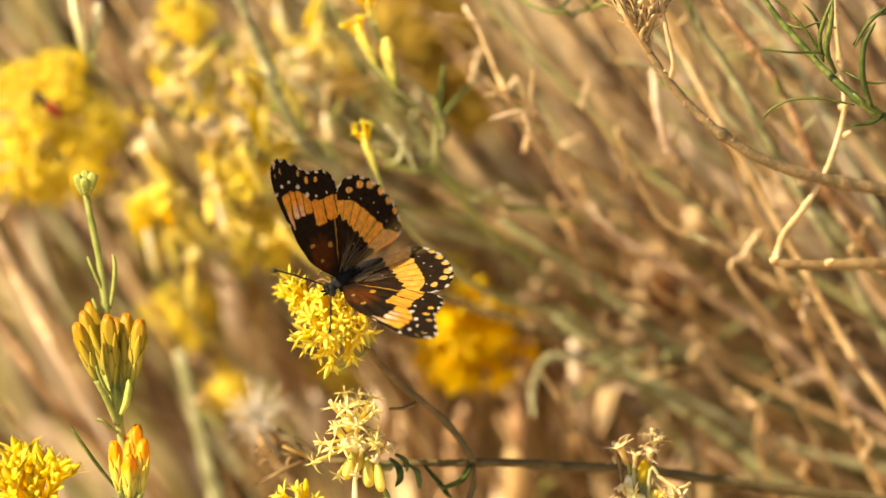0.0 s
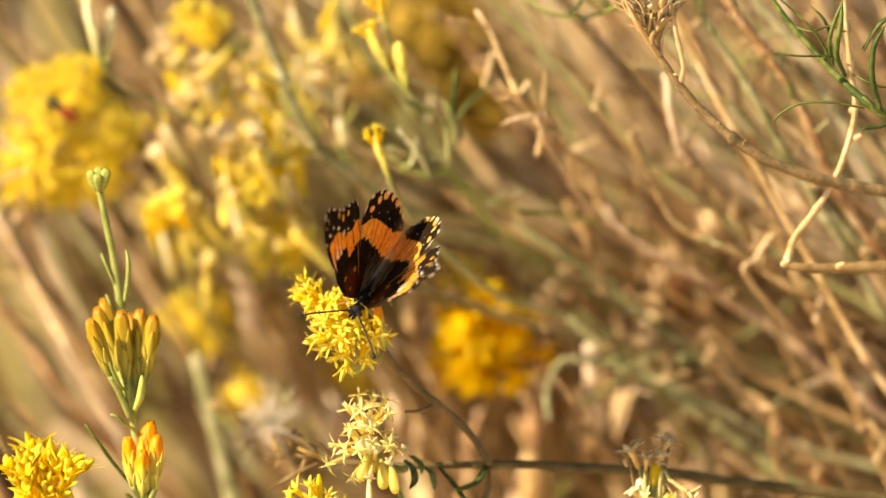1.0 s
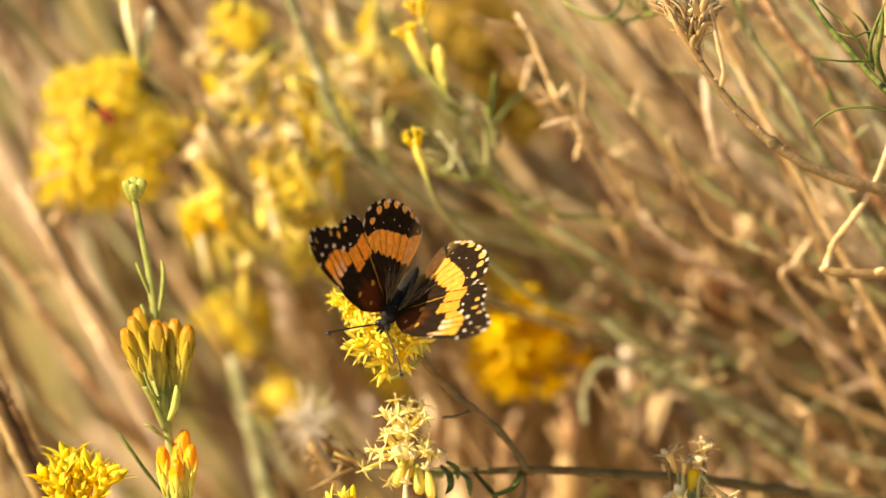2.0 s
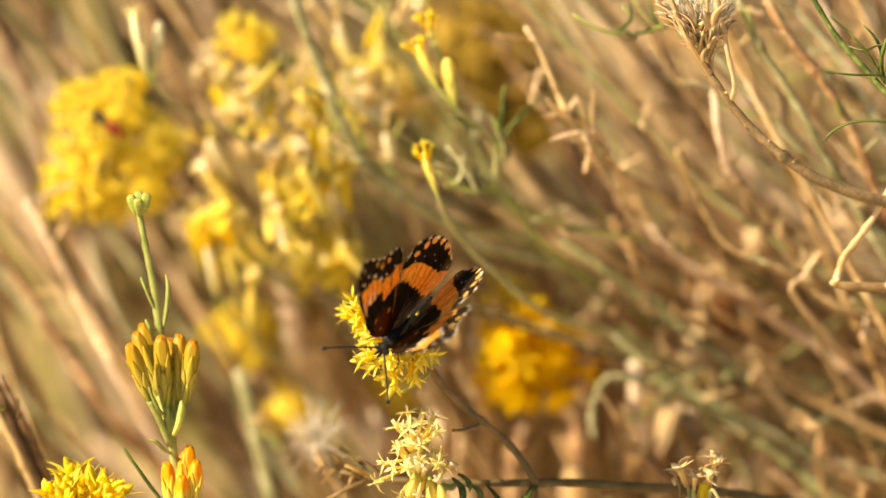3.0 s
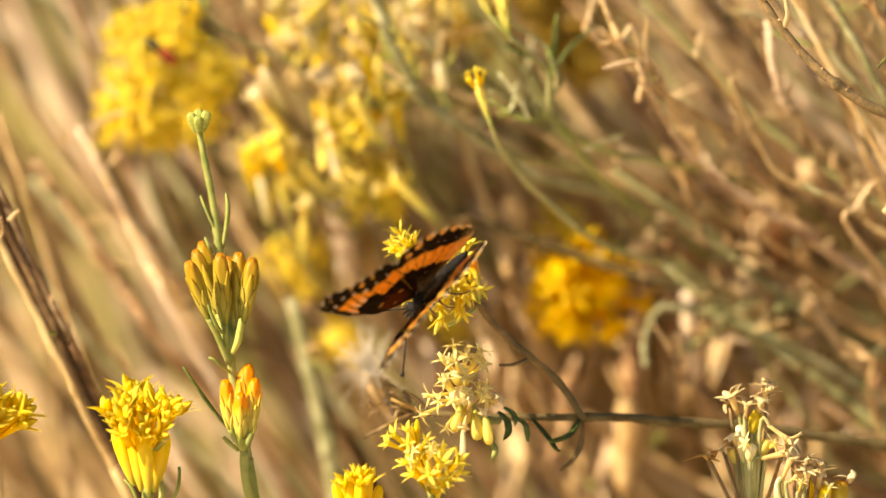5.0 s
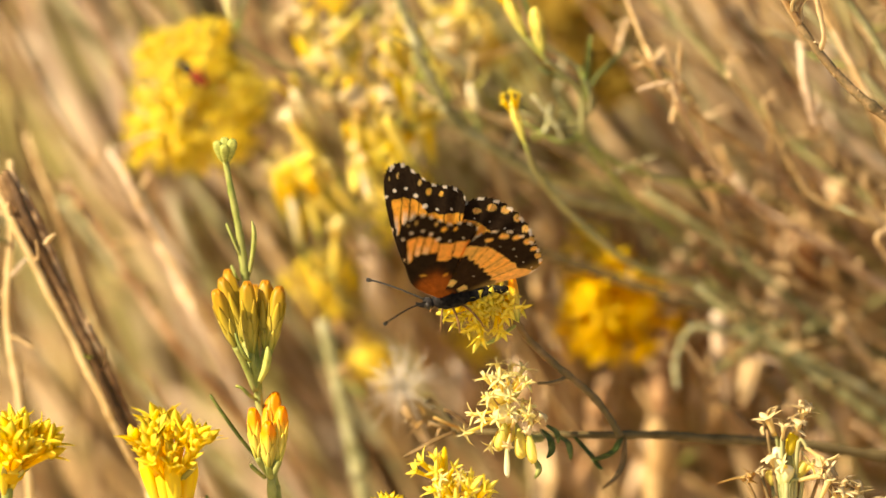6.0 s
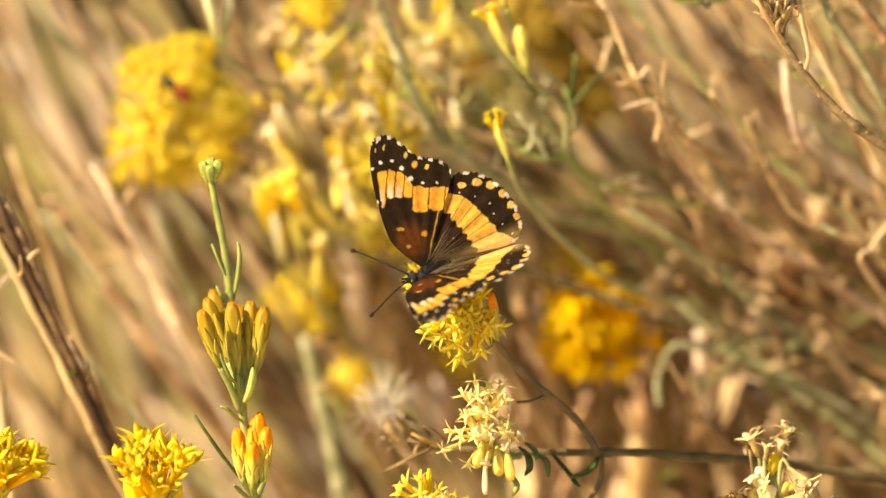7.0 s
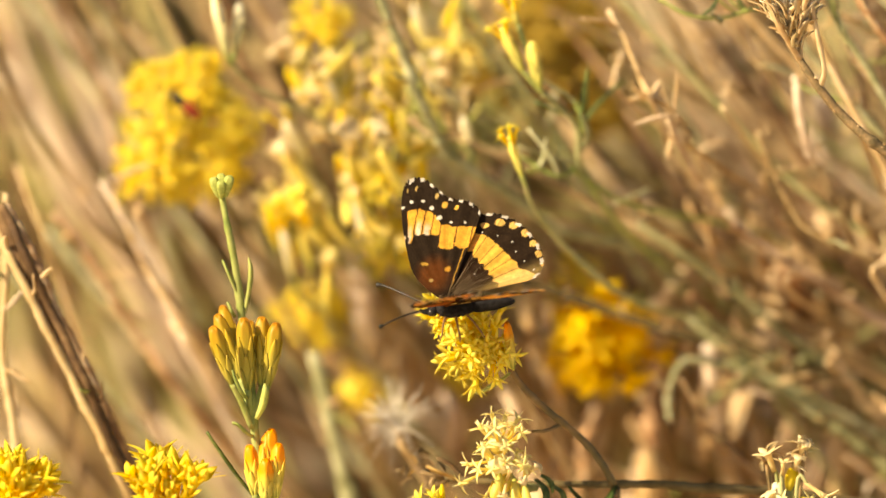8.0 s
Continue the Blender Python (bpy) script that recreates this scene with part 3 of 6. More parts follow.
def wing_mesh(name, edge, margin, hind):
    """A wing, +x forward, +y outward, hinge at the origin: a veined upper and under side, 0.1 mm apart, joined at the rim."""
    ang, dis = reach_of(edge, *margin)
    rim = [Vector((u, v, 0)) for u, v in edge]
    line = smooth_path(rim, 18)
    NR = 150
    verts, cols, faces = [], [], []
    n = len(line)
    centre = Vector((-0.3, 0.0, 0)) if not hind else Vector((-0.8, 0.2, 0))
    for under in (0, 1):
        for i, p in enumerate(line):
            for k in range(NR + 1):
                t = (k / NR) ** 0.85
                q = centre.lerp(p, t)
                ph, d = math.atan2(q.x, q.y), math.hypot(q.x, q.y)
                rho = d / float(np.interp(ph, ang, dis))
                edge_jag = 0.16 * (math.sin(i * 0.93) + 0.8 * noise.noise(Vector((i * 0.31, 2, 3)))) * ramp_step(rho, 0.95, 1.0)
                camber = 0.25 * math.sin(min(1.0, d / 20) * 2.4)
                ripple = 0.10 * math.cos(ph * 26) * ramp_step(rho, 0.1, 0.5)
                z = camber + ripple + (0.05 - 0.10 * under) * (1 - ramp_step(t, 0.97, 1.0))
                q = q * (1 + edge_jag * 0.05)
                verts.append((q.x * MM, q.y * MM, z * MM))
                cols.append(wing_colour(q.x, q.y, rho, ph, hind, under))
    W = NR + 1
    for under in (0, 1):
        o = under * n * W
        for i in range(n - 1):
            for k in range(NR):
                f = (o + i * W + k, o + i * W + k + 1, o + (i + 1) * W + k + 1, o + (i + 1) * W + k)
                faces.append(f[::-1] if not under else f)
    me = bpy.data.meshes.new(name)
    me.from_pydata(verts, [], faces)
    at = me.color_attributes.new("scales", "FLOAT_COLOR", "POINT")
    at.data.foreach_set("color", np.array([(*c, 1.0) for c in cols], dtype=np.float32).ravel())
    for p in me.polygons:
        p.use_smooth = True
    return me


def wing_material():
    m = bpy.data.materials.new("wing scales")
    m.use_nodes = True
    n, l = m.node_tree.nodes, m.node_tree.links
    b, out = n["Principled BSDF"], n["Material Output"]
    at = n.new("ShaderNodeAttribute")
    at.attribute_name = "scales"
    tc = n.new("ShaderNodeTexCoord")
    nz = n.new("ShaderNodeTexNoise")
    nz.inputs["Scale"].default_value, nz.inputs["Detail"].default_value = 2600, 3
    l.new(tc.outputs["Object"], nz.inputs["Vector"])
    rg = n.new("ShaderNodeMapRange")
    rg.inputs[3].default_value, rg.inputs[4].default_value = 0.78, 1.18
    l.new(nz.outputs["Fac"], rg.inputs[0])
    hs = n.new("ShaderNodeHueSaturation")
    l.new(rg.outputs[0], hs.inputs["Value"])
    l.new(at.outputs["Color"], hs.inputs["Color"])
    l.new(hs.outputs[0], b.inputs["Base Color"])
    b.inputs["Roughness"].default_value = 0.8
    b.inputs["Specular IOR Level"].default_value = 0.06
    bp = n.new("ShaderNodeBump")
    bp.inputs["Strength"].default_value, bp.inputs["Distance"].default_value = 0.25, 0.0001
    l.new(nz.outputs["Fac"], bp.inputs["Height"])
    l.new(bp.outputs[0], b.inputs["Normal"])
    tr = n.new("ShaderNodeBsdfTranslucent")
    gm = n.new("ShaderNodeGamma")
    gm.inputs[1].default_value = 1.05
    l.new(hs.outputs[0], gm.inputs[0])
    pig = n.new("ShaderNodeMix")
    pig.data_type, pig.blend_type = "RGBA", "MULTIPLY"
    pig.inputs[0].default_value = 1.0
    pig.inputs[7].default_value = (1.0, 0.74, 0.50, 1)
    l.new(gm.outputs[0], pig.inputs[6])
    l.new(pig.outputs[2], tr.inputs[0])
    mx = n.new("ShaderNodeMixShader")
    mx.inputs[0].default_value = 0.42
    l.new(b.outputs[0], mx.inputs[1])
    l.new(tr.outputs[0], mx.inputs[2])
    l.new(mx.outputs[0], out.inputs["Surface"])
    return m


HINGE_FORE, HINGE_OUT, HINGE_UP = 2.4, 0.9, 1.0


def butterfly():
    b = thing("butterfly", CENTRE, "orange, black and yellow patterned butterfly perched on the flower", "butterfly")
    rng = random.Random(5)
    # thorax and abdomen, +x forward
    prof = [(4.0, 0.5), (3.2, 1.15), (2.0, 1.6), (0.6, 1.75), (-0.8, 1.55), (-1.9, 1.15)]
    bm = bmesh.new()
    tube_into(bm, [Vector((x * MM, 0, 0)) for x, _ in prof], lambda t: prof[min(5, int(round(t * 5)))][1] * MM, 14, 0.06, 0, rng)
    part("thorax", bm, DARK_HAIR, b)
    prof2 = [(-1.7, 0.9), (-2.6, 1.05), (-4.0, 1.1), (-5.4, 1.0), (-6.8, 0.8), (-7.9, 0.55), (-8.6, 0.2)]
    bm = bmesh.new()
    tube_into(bm, [Vector((x * MM, 0, (-0.35 + 0.03 * x) * MM)) for x, _ in prof2], lambda t: prof2[min(6, int(round(t * 6)))][1] * MM, 14, 0.06, 0, rng)
    part("abdomen", bm, DARK_HAIR, b)
    bm = bmesh.new()
    bmesh.ops.create_uvsphere(bm, u_segments=14, v_segments=10, radius=1.0 * MM, matrix=pose(4.5 * MM, 0, -0.05 * MM) @ Matrix.Diagonal((0.85, 1.0, 0.95, 1)))
    for s in (-1, 1):
        tube_into(bm, [Vector((5.0 * MM, s * 0.25 * MM, -0.3 * MM)), Vector((5.9 * MM, s * 0.3 * MM, -0.1 * MM)), Vector((6.5 * MM, s * 0.3 * MM, 0.35 * MM))], lambda t: (0.30 - 0.15 * t) * MM, 7, 0.1, 0, rng)
    head_part = part("head", bm, DARK_HAIR, b)
    for s in (-1, 1):
        bm = bmesh.new()
        bmesh.ops.create_uvsphere(bm, u_segments=12, v_segments=8, radius=0.62 * MM, matrix=pose(4.75 * MM, s * 0.72 * MM, 0.05 * MM))
        part("eye", bm, BLACK, b, "glossy dark eye")
        bm = bmesh.new()
        root = Vector((5.1, s * 0.4, 0.6))
        ln = smooth_path([root, root + Vector((3.2, s * 2.6, 1.1)), root + Vector((6.2, s * 5.2, 1.7)), root + Vector((7.8, s * 6.4, 1.8))], 9)
        ln = [p * MM for p in ln]
        tube_into(bm, ln, lambda t: (0.13 + 0.035 * (int(t * 27) % 2) + 0.22 * ramp_step(t, 0.80, 0.93) * (1 - 0.5 * ramp_step(t, 0.96, 1.0))) * MM, 7, 0.05, 0, rng)
        part("antenna", bm, BLACK, b, "thin antenna with a dark club")
        for x, fx, fy in ((2.6, 3.6, 3.2), (1.0, 0.8, 4.2), (-0.6, -2.6, 4.0)):
            bm = bmesh.new()
            tube_into(bm, [p * MM for p in smooth_path([Vector((x, s * 0.9, -1.0)), Vector(((x + fx) / 2, s * fy * 0.75, -1.3)), Vector((fx, s * fy, -2.8)), Vector((fx * 1.15, s * fy * 1.02, -4.0))], 4)], lambda t: (0.22 - 0.12 * t) * MM, 6, 0.08, 0, rng)
            part("leg", bm, LEG, b, "thin jointed leg")
    # fur on the back
    bm = bmesh.new()
    for i in range(420):
        x = rng.uniform(-1.8, 3.6)
        a = rng.uniform(-1.7, 1.7)
        r = np.interp(x, [q[0] for q in prof[::-1]], [q[1] for q in prof[::-1]])
        p = Vector((x, r * math.sin(a), r * math.cos(a))) * 0.96
        d = Vector((-0.9, math.sin(a), math.cos(a))) + Vector((rng.uniform(-.4, .4), rng.uniform(-.4, .4), rng.uniform(-.4, .4)))
        tube_into(bm, [p * MM, (p + d.normalized() * rng.uniform(0.5, 1.1)) * MM], lambda t: (0.06 - 0.045 * t) * MM, 3, 0, 0, rng)
    part("fur", bm, DARK_HAIR, b)
    wm = wing_material()
    fore = wing_mesh("forewing", forewing_edge(), (6, 13), False)
    hind = wing_mesh("hindwing", hindwing_edge(), (3, 11), True)
    wings = []
    for side in (1, -1):
        for nm, me, lift in (("forewing", fore, 0.12), ("hindwing", hind, -0.12)):
            if side < 0:
                me = me.copy()
                co = np.empty(len(me.vertices) * 3, dtype=np.float32)
                me.vertices.foreach_get("co", co)
                co = co.reshape(-1, 3)
                co[:, 1] *= -1
                me.vertices.foreach_set("co", co.ravel())
                me.flip_normals()
                me.update()
            if not me.materials:
                me.materials.append(wm)
            ob = new(nm, me)
            ob.parent = b
            wings.append((ob, side, nm, lift))
            if nm == "hindwing":
                bm = bmesh.new()
                for i in range(60):
                    r0, ph = rng.uniform(0.5, 4.5), rng.uniform(-1.55, -0.7)
                    p = Vector((r0 * math.sin(ph), side * r0 * math.cos(ph), 0.35))
                    d = Vector((math.sin(ph) + rng.uniform(-.15, .15), side * (math.cos(ph) + rng.uniform(-.15, .15)), rng.uniform(0.05, 0.28)))
                    L = rng.uniform(2.0, 5.5)
                    tube_into(bm, [p * MM, (p + d * L * 0.5 + Vector((0, 0, 0.2))) * MM, (p + d * L) * MM], lambda t: (0.028 - 0.02 * t) * MM, 3, 0, 0, rng)
                part("hair", bm, TAN_HAIR, ob, "long tan hairs at the wing root")
    return b, wings


BUTTERFLY, WINGS = butterfly()


# ---- the plants in the plane of the butterfly ----
def flower_stalk():
    """The flower head that bears the butterfly, on its wiry stalk."""
    t = thing("flower_stalk", spot(-13.0, -14.8, 4), "bright yellow flower cluster of small star florets on a wiry stem", "flower")
    o = t.location
    rng = random.Random(21)
    for (x, y, c), ax, n, sp, sz in (((-15.6, -11.2, 4), (-0.30, 0.85, -0.45), 6, 42, 0.88), ((-16.9, -10.4, 3), (-0.7, 0.6, -0.5), 5, 42, 0.86), ((-16.2, -12.1, 0), (-0.5, -0.05, -0.85), 6, 48, 0.86),
                                     ((-19.1, -10.4, 2), (-0.9, 0.25, -0.4), 5, 40, 0.86), ((-15.0, -12.6, 0), (0.1, -0.50, -0.85), 6, 44, 0.86), ((-17.1, -13.0, 0), (-0.65, -0.5, -0.6), 5, 42, 0.86),
                                     ((-21.3, -9.2, 4), (-0.75, 0.75, -0.1), 3, 30, 0.8), ((-15.6, -11.8, -1), (0.05, 0.2, -1.0), 5, 42, 0.82), ((-14.6, -12.3, 1), (0.35, -0.1, -0.8), 2, 26, 0.66)):
        head(t, spot(x, y, c) - o, slope(*ax), "deep" if c == 1 else "lemon" if rng.random() < 0.55 else "yellow", n + 4, sp, sz * (0.80 if ax[0] < -0.45 else 0.68), rng, bracts=1, jitter=0.4)
        part("stalklet", tube([Vector((0, 0, 0)), (spot(x, y, c) - o) * 0.6 + slope(0, -1, 1) * MM, spot(x, y, c) - o], 0.5, 0.5, 7, 4, 0.1, 0, rng), FRESH_STEM, t)
    for x, y, c, ax in ((-11.8, -15.5, -4, (-0.15, 1, -0.05)),):
        bud(t, aim(spot(x, y, c) - o, slope(*ax), 0.4, 0.62), "orange", "orange-yellow flower cup")
    line = [spot(-14.4, -13.6, 4), spot(-12.3, -15.4, 4), spot(-10.1, -18.4, 5), spot(-5.8, -22.5, 6), spot(-0.4, -26.9, 8), spot(2.5, -30.3, 9), spot(4.9, -34.2, 10)]
    part("stem", tube(local(t, line), 0.55, 0.62, 8, 6, 0.12, 5, rng), OLIVE_STEM, t, "thin olive-brown stem")
    leaf("leaf", local(t, [spot(-12.3, -16.0, 4), spot(-11.8, -14.6, 3), spot(-10.8, -13.8, 2)]), 0.9, LEAF, t)
    leaf("leaf", local(t, [spot(-12.1, -16.3, 4), spot(-14.1, -17.9, 2), spot(-16.6, -19.3, 2), spot(-17.7, -19.3, 2)]), 1.1, GREEN_BUD, t)
    part("twig", tube(local(t, [spot(-3.8, -24.5, 7), spot(-6.2, -25.4, 4), spot(-8.5, -25.5, 2)]), 0.4, 0.2, 6, 5, 0.15, 2, rng), OLIVE_STEM, t)
    return t


GREEN_TIP = mesh_of("bud", bud_bm(12, 2.9, dice), GREEN_BUD)


def bud_stalk():
    """The upright stalk with closed buds, a green tip and narrow leaves."""
    t = thing("bud_stalk", spot(-51.2, -26.5, 0), "upright green stalk with closed yellow buds and narrow leaves", "flower")
    o = t.location
    rng = random.Random(8)
    line = [spot(-57.0, 8.7, 3), spot(-56.0, 3.7, 3), spot(-54.9, -1.7, 4), spot(-53.9, -8.9, 5), spot(-53.0, -16.2, 5), spot(-51.9, -23.3, 2), spot(-51.4, -29.7, 3), spot(-50.2, -36.0, 4), spot(-48.7, -44.2, 4), spot(-47.1, -53.2, 4)]
    part("stem", tube(local(t, stalk_points(line, (0.02, 0.03))), 0.5, 0.95, 9, 7, 0.1, 8, rng), FRESH_STEM, t, "slender green stem")
    # closed buds, each on its stalklet
    joint = spot(-52.0, -27.9, 2)
    for bx, by, tx, ty, c0, c1, sz in ((-53.6, -20.5, -57.6, -10.2, 4, 5, 0.92), (-53.1, -22.5, -56.8, -9.0, 5, 9, 1.0), (-55.0, -21.0, -58.2, -12.0, -1, -4, 0.95), (-52.6, -22.1, -53.4, -10.7, 1, 0, 1.0), (-52.1, -22.5, -52.4, -11.3, 6, 9, 0.95),
                                       (-50.3, -21.5, -50.5, -10.5, 2, 2, 1.0), (-49.7, -21.5, -48.2, -11.4, 1, 1, 0.98)):
        p, q = spot(bx, by, c0), spot(tx, ty, c1)
        d = q - p
        bud(t, aim(p - o, d, rng.random() * 6.28, sz * 1.1, d.length / (12 * MM * sz * 1.1)), "yellow")
        part("stalklet", tube(local(t, [joint, joint.lerp(p, 0.5) + slope(0, 0.3, 0) * 0.0004, p + d * 0.03]), 0.5, 0.62, 7, 5, 0.1, 0, rng), FRESH_STEM, t)
    # the lower cluster with orange tips
    low = spot(-49.3, -41.7, -1)
    for bx, by, tx, ty, c0, c1, sz in ((-51.4, -38.7, -52.3, -30.7, -2, -3, 0.85), (-49.2, -37.6, -48.9, -28.3, 2, 3, 0.9), (-49.7, -39.8, -49.7, -32.7, -5, -6, 0.85), (-48.2, -39.3, -47.7, -30.5, -1, 0, 0.85), (-50.6, -39.5, -49.4, -28.8, 1, 3, 0.8)):
        p, q = spot(bx, by, c0), spot(tx, ty, c1)
        d = q - p
        bud(t, aim(p - o, d, rng.random() * 6.28, sz * 1.12, d.length / (12 * MM * sz * 1.12)), "orange", "bud with an orange tip")
        part("stalklet", tube(local(t, [low, low.lerp(p, 0.6), p + d * 0.05]), 0.5, 0.6, 7, 4, 0.1, 0, rng), FRESH_STEM, t)
    part("stalklet", tube(local(t, [low, spot(-49.0, -46.7, 0), spot(-47.5, -52.2, 3)]), 0.7, 0.8, 7, 5, 0.1, 1, rng), FRESH_STEM, t)
    # green tip
    for dx, dy, ax, s in ((-57.5, 8.6, (-0.28, 1, -0.2), 0.52), (-56.5, 8.7, (0.22, 1, -0.25), 0.55), (-57.0, 8.9, (-0.05, 1, 0.25), 0.55), (-57.0, 8.4, (-0.05, 0.9, -0.5), 0.5)):
        share("bud", GREEN_TIP, aim(spot(dx, dy, 2) - o, slope(*ax), 1.0, s * 1.1, 0.5), t, "small green bud")
    # leaves
    for pts, w, m in (([spot(-51.6, -38.9, 4), spot(-54.4, -35.5, 2), spot(-57.1, -31.6, 0), spot(-59.1, -28.5, -1)], 1.1, LEAF), ([spot(-51.5, -29.5, 3), spot(-53.0, -28.6, 1), spot(-54.2, -27.4, 0), spot(-55.1, -27.1, 0)], 1.0, FRESH_STEM),
                      ([spot(-53.2, -9.7, 5), spot(-52.4, -5.3, 3), spot(-52.3, -2.6, 2), spot(-52.7, -0.8, 2)], 0.9, FRESH_STEM), ([spot(-54.0, -7.6, 5), spot(-55.3, -4.9, 4), spot(-56.3, -2.6, 4), spot(-56.9, -1.3, 5)], 0.8, FRESH_STEM),
                      ([spot(-50.4, -41.8, 2), spot(-51.5, -40.9, 0), spot(-52.3, -40.2, 0), spot(-52.7, -39.5, 0)], 1.3, FRESH_STEM),
                      ([spot(-54.8, -10.3, 5), spot(-55.4, -9.4, 4), spot(-55.8, -8.5, 4), spot(-56.0, -7.9, 4)], 0.8, FRESH_STEM),
                      ([spot(-52.6, -23.3, 1), spot(-53.6, -22.4, -2), spot(-54.7, -20.1, -3), spot(-55.1, -18.6, -3)], 0.8, FRESH_STEM), ([spot(-51.1, -26.4, -1), spot(-50.1, -24.6, -3), spot(-49.7, -22.3, -4), spot(-49.9, -20.7, -4)], 1.6, GREEN_BUD)):
        leaf("leaf", local(t, pts), w, m, t)
    return t


def yellow_head(label, base, axis, kind, n, spread, size, seed, lean=(0.02, 0.02), stem=FRESH_STEM, r=0.8, cups=0, group=""):
    """A flower head on a stalk of its own that runs down to the soil."""
    t = thing("flower", base, label, "flower", group)
    rng = random.Random(seed)
    head(t, Vector((0, 0, 0)), axis, kind, n, spread, size, rng, jitter=0.3 if spread > 70 else 0.12)
    for i in range(cups):
        d = (axis + Vector((rng.uniform(-.35, .35), rng.uniform(-.35, .35), rng.uniform(-.1, .2)))).normalized()
        bud(t, aim(-axis * 4.5 * MM * size, d, rng.random() * 6, 0.75 * size), "gold", "slender golden flower cup", False)
    down = (-axis * 0.6 + Vector((0.7 if lean[1] > 0.2 else 0, 2.2 if lean[1] > 0.2 else 0.1, -0.8))).normalized()
    pts = [base - axis * 2 * MM * size, base + down * 0.012, base + down * (0.09 if lean[1] > 0.2 else 0.03) + Vector((0, 0, -0.01))]
    part("stem", tube(local(t, stalk_points(pts, lean)), r, r * 1.6, 7, 6, 0.12, 4, rng), stem, t)
    return t


def low_left_flower():
    t = thing("flower", spot(-66.7, -49.6, -4), "deep yellow flower head with spreading pointed petals", "flower")
    rng = random.Random(31)
    o = t.location
    for x, y, c, ax, n, sp in ((-69.6, -41.5, -4, (-0.28, 1, -0.15), 6, 26), (-67.6, -42.5, -7, (0.0, 0.95, -0.6), 5, 36), (-69.1, -42.2, -6, (-0.3, 0.95, -0.45), 2, 30), (-66.0, -42.2, -6, (0.3, 0.95, -0.45), 2, 30), (-66.1, -41.5, -4, (0.28, 1, -0.12), 6, 28), (-68.0, -40.8, 2, (0, 1, 0.1), 6, 26)):
        head(t, spot(x, y, c) - o, slope(*ax), "long", n + 2, sp - 3, 0.85, rng, bracts=1, sink=0.1, jitter=0.7)
    for bx, by, tx, ty, c in ((-68.6, -47.8, -71.6, -38.9, -3), (-67.3, -48.6, -68.8, -38.3, -6), (-66.0, -48.9, -66.9, -38.6, -8), (-65.3, -48.7, -64.4, -39.3, -5), (-65.0, -48.0, -63.9, -39.3, -3), (-67.0, -48.8, -66.1, -38.9, 0)):
        p, q = spot(bx, by, c), spot(tx, ty, c)
        bud(t, aim(p - o, q - p, rng.random() * 6, 1.1, (q - p).length / (12 * MM * 1.1)), "gold", "golden yellow flower cup", False)
    for pts, w in (([spot(-62.7, -50.5, -4), spot(-61.6, -48.2, -5), spot(-61.3, -46.0, -5), spot(-61.4, -44.6, -5)], 1.3), ([spot(-64.4, -50.9, -5), spot(-64.0, -48.6, -6), spot(-64.1, -46.8, -6)], 1.1), ([spot(-67.7, -50.9, -5), spot(-68.8, -48.2, -6), spot(-70.0, -46.7, -6)], 1.4)):
        leaf("leaf", local(t, pts), w, FRESH_STEM, t)
    line = [spot(-66.5, -48.0, -4), spot(-66.1, -52.3, -3), spot(-64.8, -58.7, 0), spot(-62.6, -66.9, 2)]
    part("stem", tube(local(t, stalk_points(line, (0.03, 0.03))), 0.9, 1.6, 8, 6, 0.12, 4, rng), FRESH_STEM, t)
    return t


